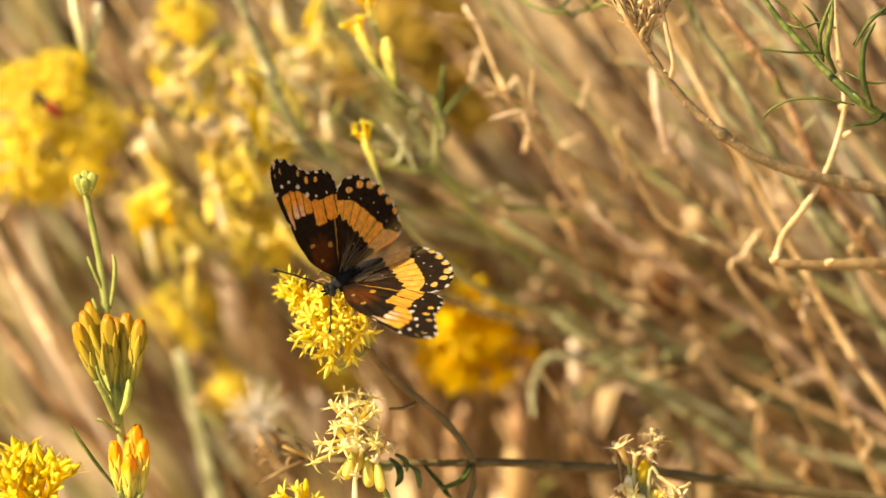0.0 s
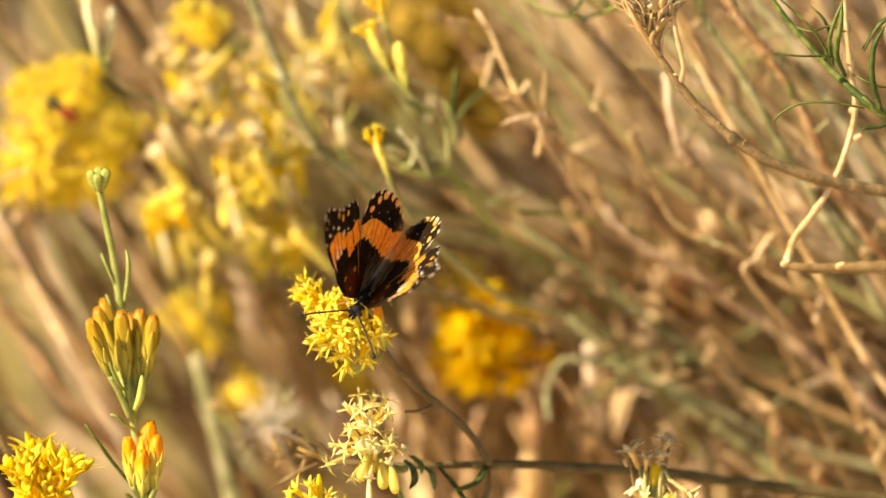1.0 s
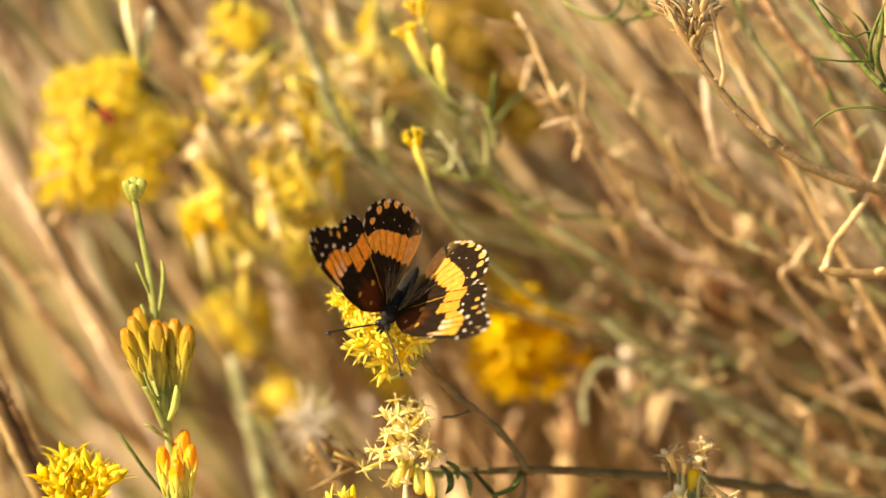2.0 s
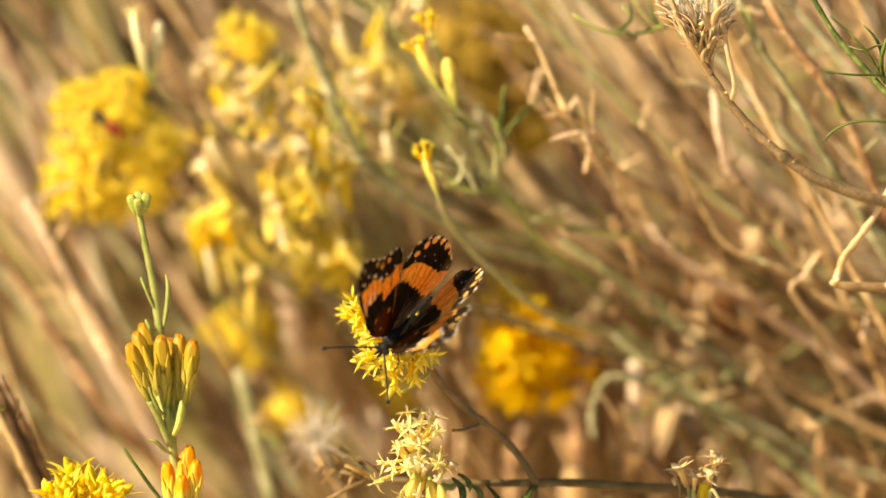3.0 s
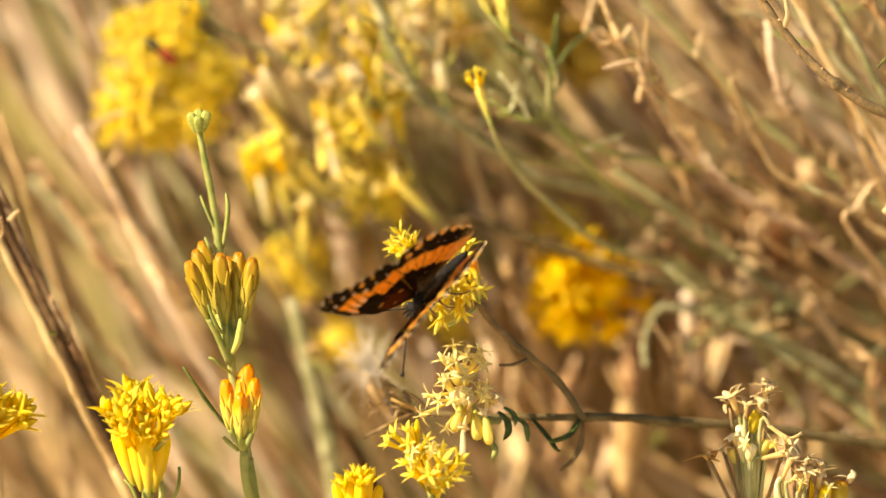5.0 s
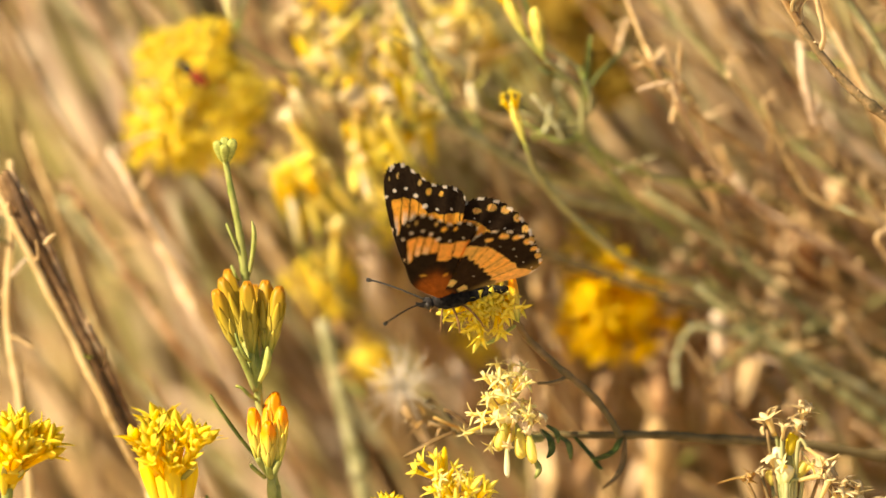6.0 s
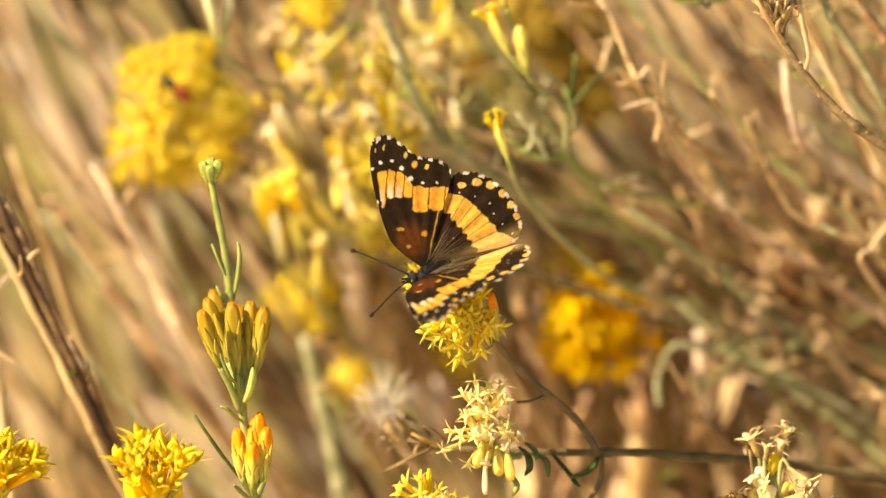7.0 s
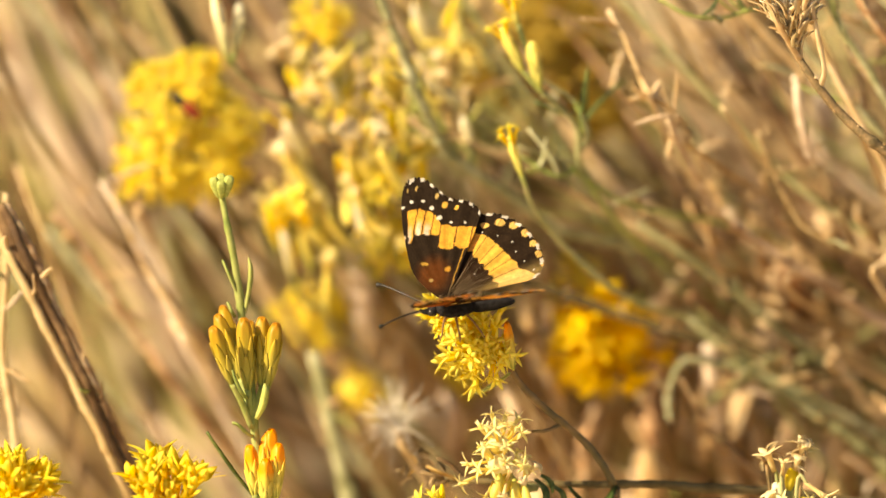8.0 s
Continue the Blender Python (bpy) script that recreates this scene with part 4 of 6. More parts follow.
def faded_flower():
    """The pale, half-withered cluster on the level branch."""
    t = thing("flower", spot(-13.1, -33.7, 0), "pale yellow withering flower cluster with loose florets", "flower")
    o = t.location
    rng = random.Random(41)
    head(t, spot(-14.4, -28.6, 1) - o, slope(0.05, 1, -0.25), "pale", 12, 48, 0.74, rng, bracts=1, sink=0.3, jitter=0.6)
    head(t, spot(-14.3, -31.6, -1) - o, slope(-0.1, 0.8, -0.9), "pale", 9, 62, 0.66, rng, bracts=1, sink=0.3, jitter=0.7)
    for bx, by, tx, ty, c0, c1, w, kind in ((-15.7, -30.4, -19.4, -31.0, 0, -1, 0.85, "pale"), (-16.4, -32.0, -20.6, -33.9, -1, -3, 0.8, "pale"), (-15.2, -31.4, -17.0, -29.2, 0, 0, 0.75, "pale"), (-13.0, -32.6, -11.2, -30.4, -1, -2, 0.75, "pale"),
                                            (-10.4, -32.8, -8.2, -30.9, 1, 0, 0.8, "cream"), (-10.9, -35.0, -10.2, -31.4, 0, -1, 0.8, "pale"), (-13.3, -33.4, -12.6, -30.9, -3, -5, 0.7, "cream"), (-12.0, -31.0, -11.4, -28.9, 2, 3, 0.6, "pale"),
                                            (-15.4, -33.5, -16.6, -35.9, -2, -4, 0.6, "pale"), (-13.4, -33.8, -13.9, -35.8, -4, -6, 0.6, "cream"), (-11.6, -33.6, -10.6, -33.4, -3, -5, 0.6, "cream")):
        floret(t, spot(bx, by, c0), spot(tx, ty, c1), kind, w, rng)
    for bx, by, tx, ty, c, w, kind in ((-14.3, -32.2, -15.3, -36.4, -3, 0.75, "cup"), (-12.1, -33.0, -11.7, -37.7, -2, 0.85, "cup"), (-10.5, -33.8, -9.8, -38.4, -3, 0.7, "cup"), (-14.0, -35.2, -13.9, -40.6, -5, 0.42, "spent"), (-13.2, -31.5, -13.6, -35.2, -1, 0.7, "cup")):
        cup(t, spot(bx, by, c), spot(tx, ty, c - 1), w, kind, rng, "drooping pale yellow cup" if kind == "spent" else "drooping yellow cup")
    leaf("leaf", local(t, [spot(-9.8, -37.8, -2), spot(-8.9, -39.5, -3), spot(-9.6, -41.0, -3)]), 1.0, FRESH_STEM, t)
    part("stem", tube(local(t, [spot(-14.3, -29.0, 1), spot(-13.2, -31.6, 1), spot(-12.3, -33.4, 2), spot(-10.5, -34.8, 5), spot(-8.5, -34.9, 8)]), 0.5, 0.7, 7, 5, 0.12, 2, rng), GREEN_STEM, t)
    for pts in ([spot(-8.5, -33.6, 6), spot(-7.1, -35.1, 3), spot(-6.9, -36.9, 2), spot(-7.6, -37.9, 1)], [spot(-7.6, -32.9, 6), spot(-6.2, -34.0, 5), spot(-5.8, -35.6, 4)], [spot(-6.3, -34.3, 8), spot(-4.4, -35.6, 6), spot(-4.0, -37.1, 5), spot(-3.8, -38.3, 5)]):
        leaf("leaf", local(t, pts), 1.2, LEAF, t)
    return t


def level_branch():
    t = thing("branch", spot(10.5, -34.6, 10), "thin level olive-brown branch with small dry leaves", "branch")
    rng = random.Random(51)
    line = [spot(-24.1, -33.8, 16), spot(-16.7, -34.1, 12), spot(-7.6, -34.4, 10), spot(4.9, -34.4, 11), spot(11.5, -34.4, 13), spot(17.9, -35.0, 15), spot(30.7, -35.7, 19), spot(43.7, -37.5, 23), spot(58.5, -39.5, 27), spot(72.3, -41.1, 30), spot(94.2, -45.3, 36)]
    part("stem", tube(local(t, stalk_points(line, (0.18, 0.10))), 0.45, 1.2, 8, 7, 0.22, 16, rng), DARK_BRANCH, t)
    for pts, w, m in (([spot(-3.3, -34.6, 10), spot(-0.8, -37.5, 8), spot(0.5, -39.3, 6), spot(1.4, -39.7, 6)], 1.2, LEAF), ([spot(4.6, -34.6, 10), spot(3.3, -37.1, 8), spot(1.0, -38.1, 6), spot(-0.4, -38.0, 5)], 1.6, LEAF), ([spot(5.1, -34.8, 10), spot(4.9, -38.4, 9), spot(3.7, -41.1, 8), spot(1.4, -42.9, 7)], 1.2, OLIVE_STEM),
                      ([spot(-20.4, -34.0, 14), spot(-24.0, -32.6, 12), spot(-25.8, -31.7, 12)], 1.3, RUST_HUSK), ([spot(-22.2, -34.0, 14), spot(-25.8, -35.8, 12), spot(-28.5, -37.2, 12), spot(-30.4, -38.1, 12)], 1.2, OLIVE_STEM), ([spot(-19.5, -34.0, 14), spot(-21.8, -31.8, 14), spot(-24.0, -30.4, 14)], 1.2, BROWN_STEM)):
        leaf("leaf", local(t, pts), w, m, t)
    for i in range(14):
        p = spot(-25.5 + rng.gauss(0, 1.6), -33.2 + rng.gauss(0, 1.6), 18 + rng.gauss(0, 2))
        d = slope(rng.uniform(-1, 0.6), rng.uniform(-0.6, 1), rng.uniform(-0.6, 0.6))
        leaf("husk", local(t, [p, p + d * 0.0012, p + d * 0.0022 + slope(0, -1, 0) * 0.0006]), rng.uniform(0.6, 1.4), rng.choice([RUST_HUSK, HUSK, OLIVE_STEM]), t, "withered brown husk", 0.5, 0.06)
    part("twig", tube(local(t, [spot(-23.1, -33.8, 15), spot(-24.7, -33.2, 13), spot(-26.6, -32.7, 13)]), 0.35, 0.3, 6, 4, 0.1, 0, rng), OLIVE_STEM, t)
    return t


def withered(label, place, florets, cups, husks, seed):
    """A ragged, mostly spent cluster: a few cream florets and cups and a wisp of thin brown husks, on a stalk to the soil."""
    t = thing("flower", place, label, "flower")
    rng = random.Random(seed)
    root = place - UP * 0.012
    for bx, by, tx, ty, c, w, kind in florets:
        p, q = spot(bx, by, c), spot(tx, ty, c - 1)
        floret(t, p.lerp(q, 0.25), q, kind, w * 0.85, rng, "shrivelled cream floret")
        part("stalklet", tube(local(t, [root, root.lerp(p, 0.6) - UP * 0.001, p, p.lerp(q, 0.35)]), 0.4, 0.3, 6, 4, 0.1, 0, rng), GREEN_STEM, t)
    for bx, by, tx, ty, c, w, kind in cups:
        p, q = spot(bx, by, c), spot(tx, ty, c)
        cup(t, p, q, w, kind, rng, "spent flower cup")
        part("stalklet", tube(local(t, [root, root.lerp(p, 0.6) - UP * 0.001, p + (q - p) * 0.1]), 0.4, 0.45, 6, 4, 0.1, 0, rng), GREEN_STEM, t)
    for x, y, c, up, m, count in husks:
        for i in range(count):
            d = slope(rng.gauss(0, 0.6), up + rng.gauss(0, 0.5), rng.gauss(-0.2, 0.6))
            p = spot(x + rng.gauss(0, 0.35), y - 0.5 + rng.gauss(0, 0.6), c + rng.gauss(0, 0.4))
            L = rng.uniform(1.4, 3.4)
            leaf("husk", local(t, [p, p + d * L * 0.5 * MM, p + (d + slope(rng.uniform(-1, 1), -0.3, rng.uniform(-1, 1)) * 0.6) * L * MM]), rng.uniform(0.5, 1.1), m, t, "withered husk", 0.5, 0.03)
        part("stalklet", tube(local(t, [root, root.lerp(spot(x, y, c), 0.55), spot(x, y - 0.8, c)]), 0.4, 0.28, 6, 4, 0.1, 0, rng), OLIVE_STEM, t)
    part("stem", tube(local(t, stalk_points([place - UP * 0.010, place + slope(0.1, -1, 0.1) * 0.018, place + slope(0.2, -1, 0.2) * 0.035], (0.05, 0.04))), 0.6, 1.5, 7, 6, 0.12, 4, rng), GREEN_STEM, t)
    return t


def arching_stem():
    """The bent branch with a dry seed head."""
    t = thing("seed_branch", spot(41.2, 21.3, 4), "arching brown branch ending in a dry straw-coloured seed head", "branch")
    o = t.location
    rng = random.Random(61)
    line = [spot(31.0, 34.2, 3), spot(32.8, 31.5, 3), spot(35.7, 27.3, 3), spot(39.6, 22.8, 4), spot(43.9, 18.9, 4), spot(49.3, 15.3, 5), spot(55.7, 12.6, 6), spot(62.1, 11.0, 8), spot(71.1, 9.5, 10), spot(83.4, 8.1, 14), spot(102.1, 4.7, 20)]
    part("stem", tube(local(t, stalk_points(line, (0.25, 0.12))), 0.55, 1.4, 9, 8, 0.10, 6, rng), ARCH_BARK, t, "bent brown stem with leaf scars")
    for i in range(16):
        k = rng.uniform(0.02, 0.75) * (len(line) - 3)
        a, b = line[int(k)], line[int(k) + 1]
        p = a.lerp(b, k % 1)
        d = slope(rng.uniform(-1, 1), rng.uniform(-1, 1), rng.uniform(-1, 0.2))
        part("leaf_scar", tube([p + d * 0.45 * MM - o, p + d * 0.8 * MM - o, p + d * 1.0 * MM - o], 0.22, 0.10, 5, 2, 0.2, 0, rng), TAN_STEM, t)
    part("twig", tube(local(t, [spot(36.3, 27.2, 3), spot(36.7, 29.8, 1), spot(35.5, 35.2, 0), spot(34.6, 40.6, 0), spot(34.4, 47.0, 2)]), 0.45, 0.3, 7, 6, 0.2, 4, rng), HUSK, t)
    part("twig", tube(local(t, [spot(33.0, 31.2, 3), spot(30.2, 35.2, 0), spot(28.2, 38.8, -1), spot(27.0, 41.4, -2)]), 0.5, 0.35, 7, 6, 0.2, 3, rng), HUSK, t)
    part("twig", tube(local(t, [spot(33.0, 31.5, 3), spot(33.0, 35.3, 4), spot(32.4, 39.9, 5), spot(33.1, 45.3, 5)]), 0.45, 0.3, 7, 6, 0.2, 3, rng), HUSK, t)
    # husks fanning upwards, with bleached bristles between them
    for i in range(150):
        ax = slope(rng.uniform(-0.70, 0.50), 1.0, rng.uniform(-0.6, 0.5))
        p = spot(32.0, 33.0, 2) + ax * rng.uniform(0, 8.0) * MM + slope(rng.uniform(-1, 1), 0, rng.uniform(-1, 1)) * rng.uniform(0, 1.6) * MM
        bend = slope(ax.x * 1.6 + rng.uniform(-.8, .8), 0.6, rng.uniform(-.6, .6))
        L = rng.uniform(2.5, 5.5)
        leaf("husk", local(t, [p, p + ax * L * 0.5 * MM, p + (ax * 0.5 + bend * 0.6) * L * MM]), rng.uniform(0.7, 1.7), rng.choice([HUSK, HUSK, STRAW, TATTER, TATTER]), t, fold=0.6, thick=0.08)
    bm = bmesh.new()
    for i in range(260):
        ax = slope(rng.uniform(-0.9, 0.9), 1.0, rng.uniform(-0.7, 0.6))
        p = spot(31.6, 37.2, 2) + ax * rng.uniform(1.5, 7.5) * MM + slope(rng.uniform(-1, 1), 0, rng.uniform(-1, 1)) * rng.uniform(0, 3) * MM - o
        d = (ax + slope(rng.uniform(-1, 1), rng.uniform(-0.4, 1), rng.uniform(-1, 1)) * 0.7).normalized()
        L = rng.uniform(2.0, 4.5) * MM
        tube_into(bm, [p, p + d * L * 0.6, p + d * L + slope(rng.uniform(-1, 1), -0.3, 0) * 0.4 * MM], lambda q: (0.10 - 0.05 * q) * MM, 3, 0, 0, rng)
    tagged(part("bristles", bm, FLUFF, t, "bleached fine bristles"), kind="stuff")
    return t


def kinked_twig():
    t = thing("twig", spot(55.9, 1.0, 10), "kinked pale dry twig", "twig")
    rng = random.Random(71)
    line = [spot(62.6, 45.3, 6), spot(62.8, 37.2, 6), spot(63.7, 29.0, 6), spot(64.3, 22.7, 7), spot(62.7, 15.7, 8), spot(60.2, 10.2, 8), spot(56.8, 5.1, 9), spot(54.8, 2.6, 9), spot(53.9, 0.1, 10), spot(53.4, -1.9, 10)]
    part("stem", tube(local(t, line), 0.35, 0.62, 8, 5, 0.2, 12, rng), TAN_STEM, t)
    line2 = [spot(53.2, -1.9, 10), spot(55.9, -2.5, 10), spot(62.3, -2.6, 11), spot(71.3, -2.4, 12), spot(83.5, -3.6, 16)]
    part("branch", tube(local(t, stalk_points(line2, (0.30, 0.14))), 0.62, 1.5, 8, 7, 0.18, 10, rng), OLIVE_STEM, t, "olive-brown side branch")
    for x, y in ((53.2, -1.9,), (62.1, -2.3,), (64.3, 22.7,), (64.8, 18.2,), (62.8, 37.2,)):
        part("knot", tube(local(t, [spot(x - 0.4, y, 8), spot(x, y + 0.3, 7), spot(x + 0.5, y + 0.6, 6)]), 0.7, 0.25, 6, 3, 0.2, 0, rng), HUSK, t)
    return t


def leafy_sprig():
    t = thing("leafy_sprig", spot(67.0, 23.0, -2), "green sprig with narrow curved leaves", "plant")
    rng = random.Random(81)
    line = [spot(48.8, 44.3, 2), spot(52.6, 38.0, 2), spot(56.8, 33.0, 1), spot(61.3, 28.0, 0), spot(66.1, 23.6, -2), spot(70.6, 20.8, -2), spot(78.8, 17.2, 0), spot(91.9, 10.0, 6)]
    part("stem", tube(local(t, stalk_points(line, (0.30, 0.10))), 0.4, 1.0, 8, 7, 0.12, 8, rng), LEAF, t, "dark green stem")
    for pts, w in (([spot(65.4, 22.9, -2), spot(60.2, 23.8, -3), spot(55.3, 23.6, -4), spot(52.1, 22.1, -4), spot(50.9, 20.7, -4)], 1.15), ([spot(61.7, 29.9, -1), spot(60.0, 31.1, -3), spot(55.3, 31.2, -4), spot(50.9, 31.7, -4)], 0.8),
                   ([spot(60.6, 29.8, -1), spot(59.9, 33.3, -4), spot(60.7, 36.8, -6), spot(62.1, 40.4, -6)], 1.0), ([spot(60.3, 30.2, -1), spot(58.0, 34.2, -3), spot(55.3, 37.3, -4), spot(51.7, 40.5, -4)], 1.0),
                   ([spot(62.4, 27.9, -2), spot(60.8, 31.5, -5), spot(61.4, 35.9, -7), spot(61.7, 39.4, -8)], 1.2), ([spot(68.3, 22.1, -3), spot(66.6, 27.0, -6), spot(66.7, 32.3, -7), spot(68.5, 35.9, -7)], 1.2),
                   ([spot(65.1, 32.4, -4), spot(67.8, 35.9, -5), spot(70.8, 38.6, -6), spot(74.9, 41.3, -6)], 1.4), ([spot(70.4, 21.2, -3), spot(67.8, 19.8, -5), spot(65.5, 19.6, -6), spot(64.8, 19.3, -6)], 1.6), ([spot(69.7, 21.6, -3), spot(67.3, 22.3, -5), spot(65.9, 23.6, -6), spot(65.0, 24.7, -6)], 1.7),
                   ([spot(63.4, 28.4, -2), spot(66.9, 26.6, -4), spot(69.6, 26.3, -4), spot(73.2, 27.0, -4)], 0.8), ([spot(59.0, 30.7, 0), spot(59.9, 34.3, 0), spot(59.0, 37.0, 0), spot(57.2, 39.2, 0)], 1.0), ([spot(72.2, 37.7, -5), spot(68.6, 36.8, -6), spot(66.4, 34.1, -6), spot(65.2, 31.9, -6)], 1.5),
                   ([spot(54.2, 36.1, 2), spot(57.2, 35.2, 0), spot(59.8, 36.0, -2), spot(62.5, 35.1, -2)], 0.8), ([spot(73.3, 19.4, -3), spot(71.3, 25.2, -6), spot(70.3, 31.4, -8), spot(72.1, 35.8, -8)], 1.2)):
        leaf("leaf", local(t, pts), w * 0.85, LEAF, t, thick=0.16)
    return t


MAIN = flower_stalk()
BUDSTALK = bud_stalk()
LOWLEFT = low_left_flower()
FADED = faded_flower()
BRANCH = level_branch()
arching_stem()
kinked_twig()
leafy_sprig()
LOWMID = yellow_head("bright yellow flower head with ragged petals", spot(-20.9, -47.6, -5), slope(0.05, 1, -0.5), "lemon", 16, 58, 0.72, 91, cups=3)
head(LOWMID, spot(-23.6, -42.6, -4) - LOWMID.location, slope(-0.5, 0.75, -0.5), "lemon", 6, 42, 0.66, random.Random(97), bracts=1, jitter=0.5)
head(LOWMID, spot(-22.6, -44.4, -6) - LOWMID.location, slope(0.1, 0.5, -0.9), "pale", 6, 55, 0.62, random.Random(98), bracts=1, jitter=0.5)
cup(LOWMID, spot(-23.4, -42.4, -4), spot(-23.8, -36.9, -4), 0.38, "gold", random.Random(99), "slender golden flower cup")
part("stalklet", tube(local(LOWMID, [spot(-21.2, -49.5, -5), spot(-22.4, -46.0, -5), spot(-23.6, -42.4, -4)]), 0.5, 0.5, 6, 4), FRESH_STEM, LOWMID)
LOWTUFT = yellow_head("deep yellow half-open flower head", spot(-33.2, -53.2, -6), slope(-0.05, 1, -0.2), "long", 7, 22, 0.8, 92, cups=0)
for bx, tx, ty, c, w in ((-35.4, -36.9, -44.9, -6, 0.75), (-34.3, -34.9, -43.5, -7, 0.7), (-33.2, -33.0, -44.4, -8, 0.8), (-32.4, -31.6, -43.9, -6, 0.7), (-31.6, -30.0, -45.6, -5, 0.75)):
    cup(LOWTUFT, spot(bx + 0.4, -54.3, c), spot(tx + 0.4, ty - 1.8, c), w, "gold", random.Random(int(ty * 10)), "golden yellow flower cup")
EDGEFLOWER = yellow_head("deep yellow flower head with pointed petals", spot(-92.3, -41.9, -5), slope(0.2, 1, -0.3), "long", 22, 48, 0.9, 93, cups=4)
withered("withered cream flower cluster with yellow cups", spot(31.7, -44.3, 4),
                    ((29.8, -35.4, 28.2, -31.5, 4, 1.7, "spent"), (30.5, -35.8, 30.7, -32.8, 3, 1.1, "spent"), (32.4, -35.3, 33.2, -31.9, 4, 1.3, "cream"), (32.8, -34.5, 34.1, -30.4, 5, 1.5, "spent"), (33.1, -35.3, 37.4, -38.4, 2, 1.25, "spent"), (31.8, -41.8, 37.0, -40.4, 2, 1.4, "spent"), (33.9, -40.5, 35.2, -38.9, 3, 1.1, "pale"), (29.9, -40.3, 28.5, -37.8, 4, 1.0, "cream"), (32.1, -40.0, 30.5, -38.9, 2, 1.0, "pale")),
                    ((31.6, -37.8, 32.4, -33.9, 4, 0.85, "gold"), (30.6, -42.6, 29.7, -36.3, 4, 0.9, "spent"), (32.6, -41.6, 34.3, -38.5, 3, 0.8, "cup"), (31.2, -42.0, 31.5, -39.1, 2, 0.85, "spent"), (32.7, -40.3, 33.1, -35.8, 5, 0.8, "spent"), (29.3, -42.6, 28.7, -39.9, 5, 0.8, "cup")),
                    ((34.2, -30.1, 4, 1.0, TATTER, 9), (32.5, -32.6, 4, 0.8, TATTER, 7), (28.0, -32.0, 4, 0.9, TATTER, 4), (37.3, -37.8, 4, -0.5, TATTER, 3), (24.9, -40.8, 4, 0.3, RUST_HUSK, 8), (27.2, -39.7, 4, 0.5, TATTER, 6)), 94)
withered("withered pale yellow flower cluster", spot(39.6, -46.5, 0),
                        ((35.9, -46.0, 37.7, -41.4, 0, 1.3, "spent"), (37.0, -45.6, 38.8, -43.9, -1, 1.1, "spent"), (39.9, -46.5, 40.6, -43.0, 0, 1.15, "cream"), (42.0, -47.0, 42.5, -43.6, 1, 1.1, "cream"), (38.8, -47.4, 39.4, -44.8, -2, 0.8, "pale"), (43.3, -47.6, 43.9, -45.6, -2, 0.7, "pale")),
                        ((44.9, -50.2, 46.1, -44.9, 2, 1.1, "yellow"), (35.5, -49.4, 36.3, -44.4, 1, 0.7, "spent"), (40.6, -50.0, 40.7, -45.0, 2, 0.8, "gold"), (42.4, -50.0, 43.6, -45.6, 1, 0.8, "gold")),
                        ((40.8, -42.2, 1, 0.9, TATTER, 10), (42.6, -42.8, 1, 0.9, TATTER, 9), (47.2, -44.6, 2, 0.4, TATTER, 6), (37.9, -40.6, 0, 1.0, TATTER, 3)), 95)


# ---- the plants behind ----
def corymb():
    """The bright cluster with a small red beetle on it."""
    spots = ((-64.7, 29.0, 50, (-0.1, 0.6, -0.7)), (-69.9, 22.4, 48, (-0.4, 0.3, -0.8)), (-72.0, 14.3, 52, (-0.4, 0.0, -0.9)), (-57.3, 20.7, 40, (0.6, 0.2, -0.7)), (-60.0, 13.3, 42, (0.4, -0.1, -0.9)), (-64.4, 21.5, 40, (0, 0, -1)),
             (-66.4, 11.7, 40, (0, -0.2, -1)), (-72.9, 27.8, 34, (-0.5, 0.4, -0.8)))
    for i, (x, y, r, ax) in enumerate(spots):
        axis = slope(*ax)
        base = spot(x, y, 64) - axis * 3 * MM
        yellow_head("bright yellow rounded flower head of many florets", base, axis, ("yellow", "lemon", "yellow", "lemon")[i % 4], 26, 78, r / 62 * 0.95, 100 + i, (0.22, 0.25), OLIVE_STEM, 0.3, group="yellow flower heads of the cluster")


def beetle():
    t = thing("beetle", spot(-65.9, 24.1, 52), "small red and black beetle on the yellow flowers", "beetle")
    rot = Vector((1, 0, 0)).rotation_difference(slope(0.75, -0.62, 0.1)).to_matrix().to_4x4()
    for nm, x0, x1, r, m in (("wing_case", -0.4, 3.4, 1.0, RUST), ("thorax", -2.0, 0.0, 0.9, BLACK), ("head", -3.0, -1.8, 0.65, BLACK)):
        bm = bmesh.new()
        ln = [rot @ Vector((x0 + (x1 - x0) * k / 8, 0, 0)) * MM for k in range(9)]
        tube_into(bm, ln, lambda q: r * MM * max(0.15, math.sin(math.pi * (0.08 + 0.86 * q)) ** 0.6), 10)
        part(nm, bm, m, t)
    for s in (-1, 1):
        for k in range(3):
            part("leg", tube([rot @ Vector((k * 0.9 - 0.6, s * 0.5, 0)) * MM, rot @ Vector((k * 1.1 - 0.8, s * 1.4, -0.3)) * MM, rot @ Vector((k * 1.3 - 1.0, s * 1.9, -1.6)) * MM], 0.12, 0.08, 5, 3), BLACK, t)
    return t


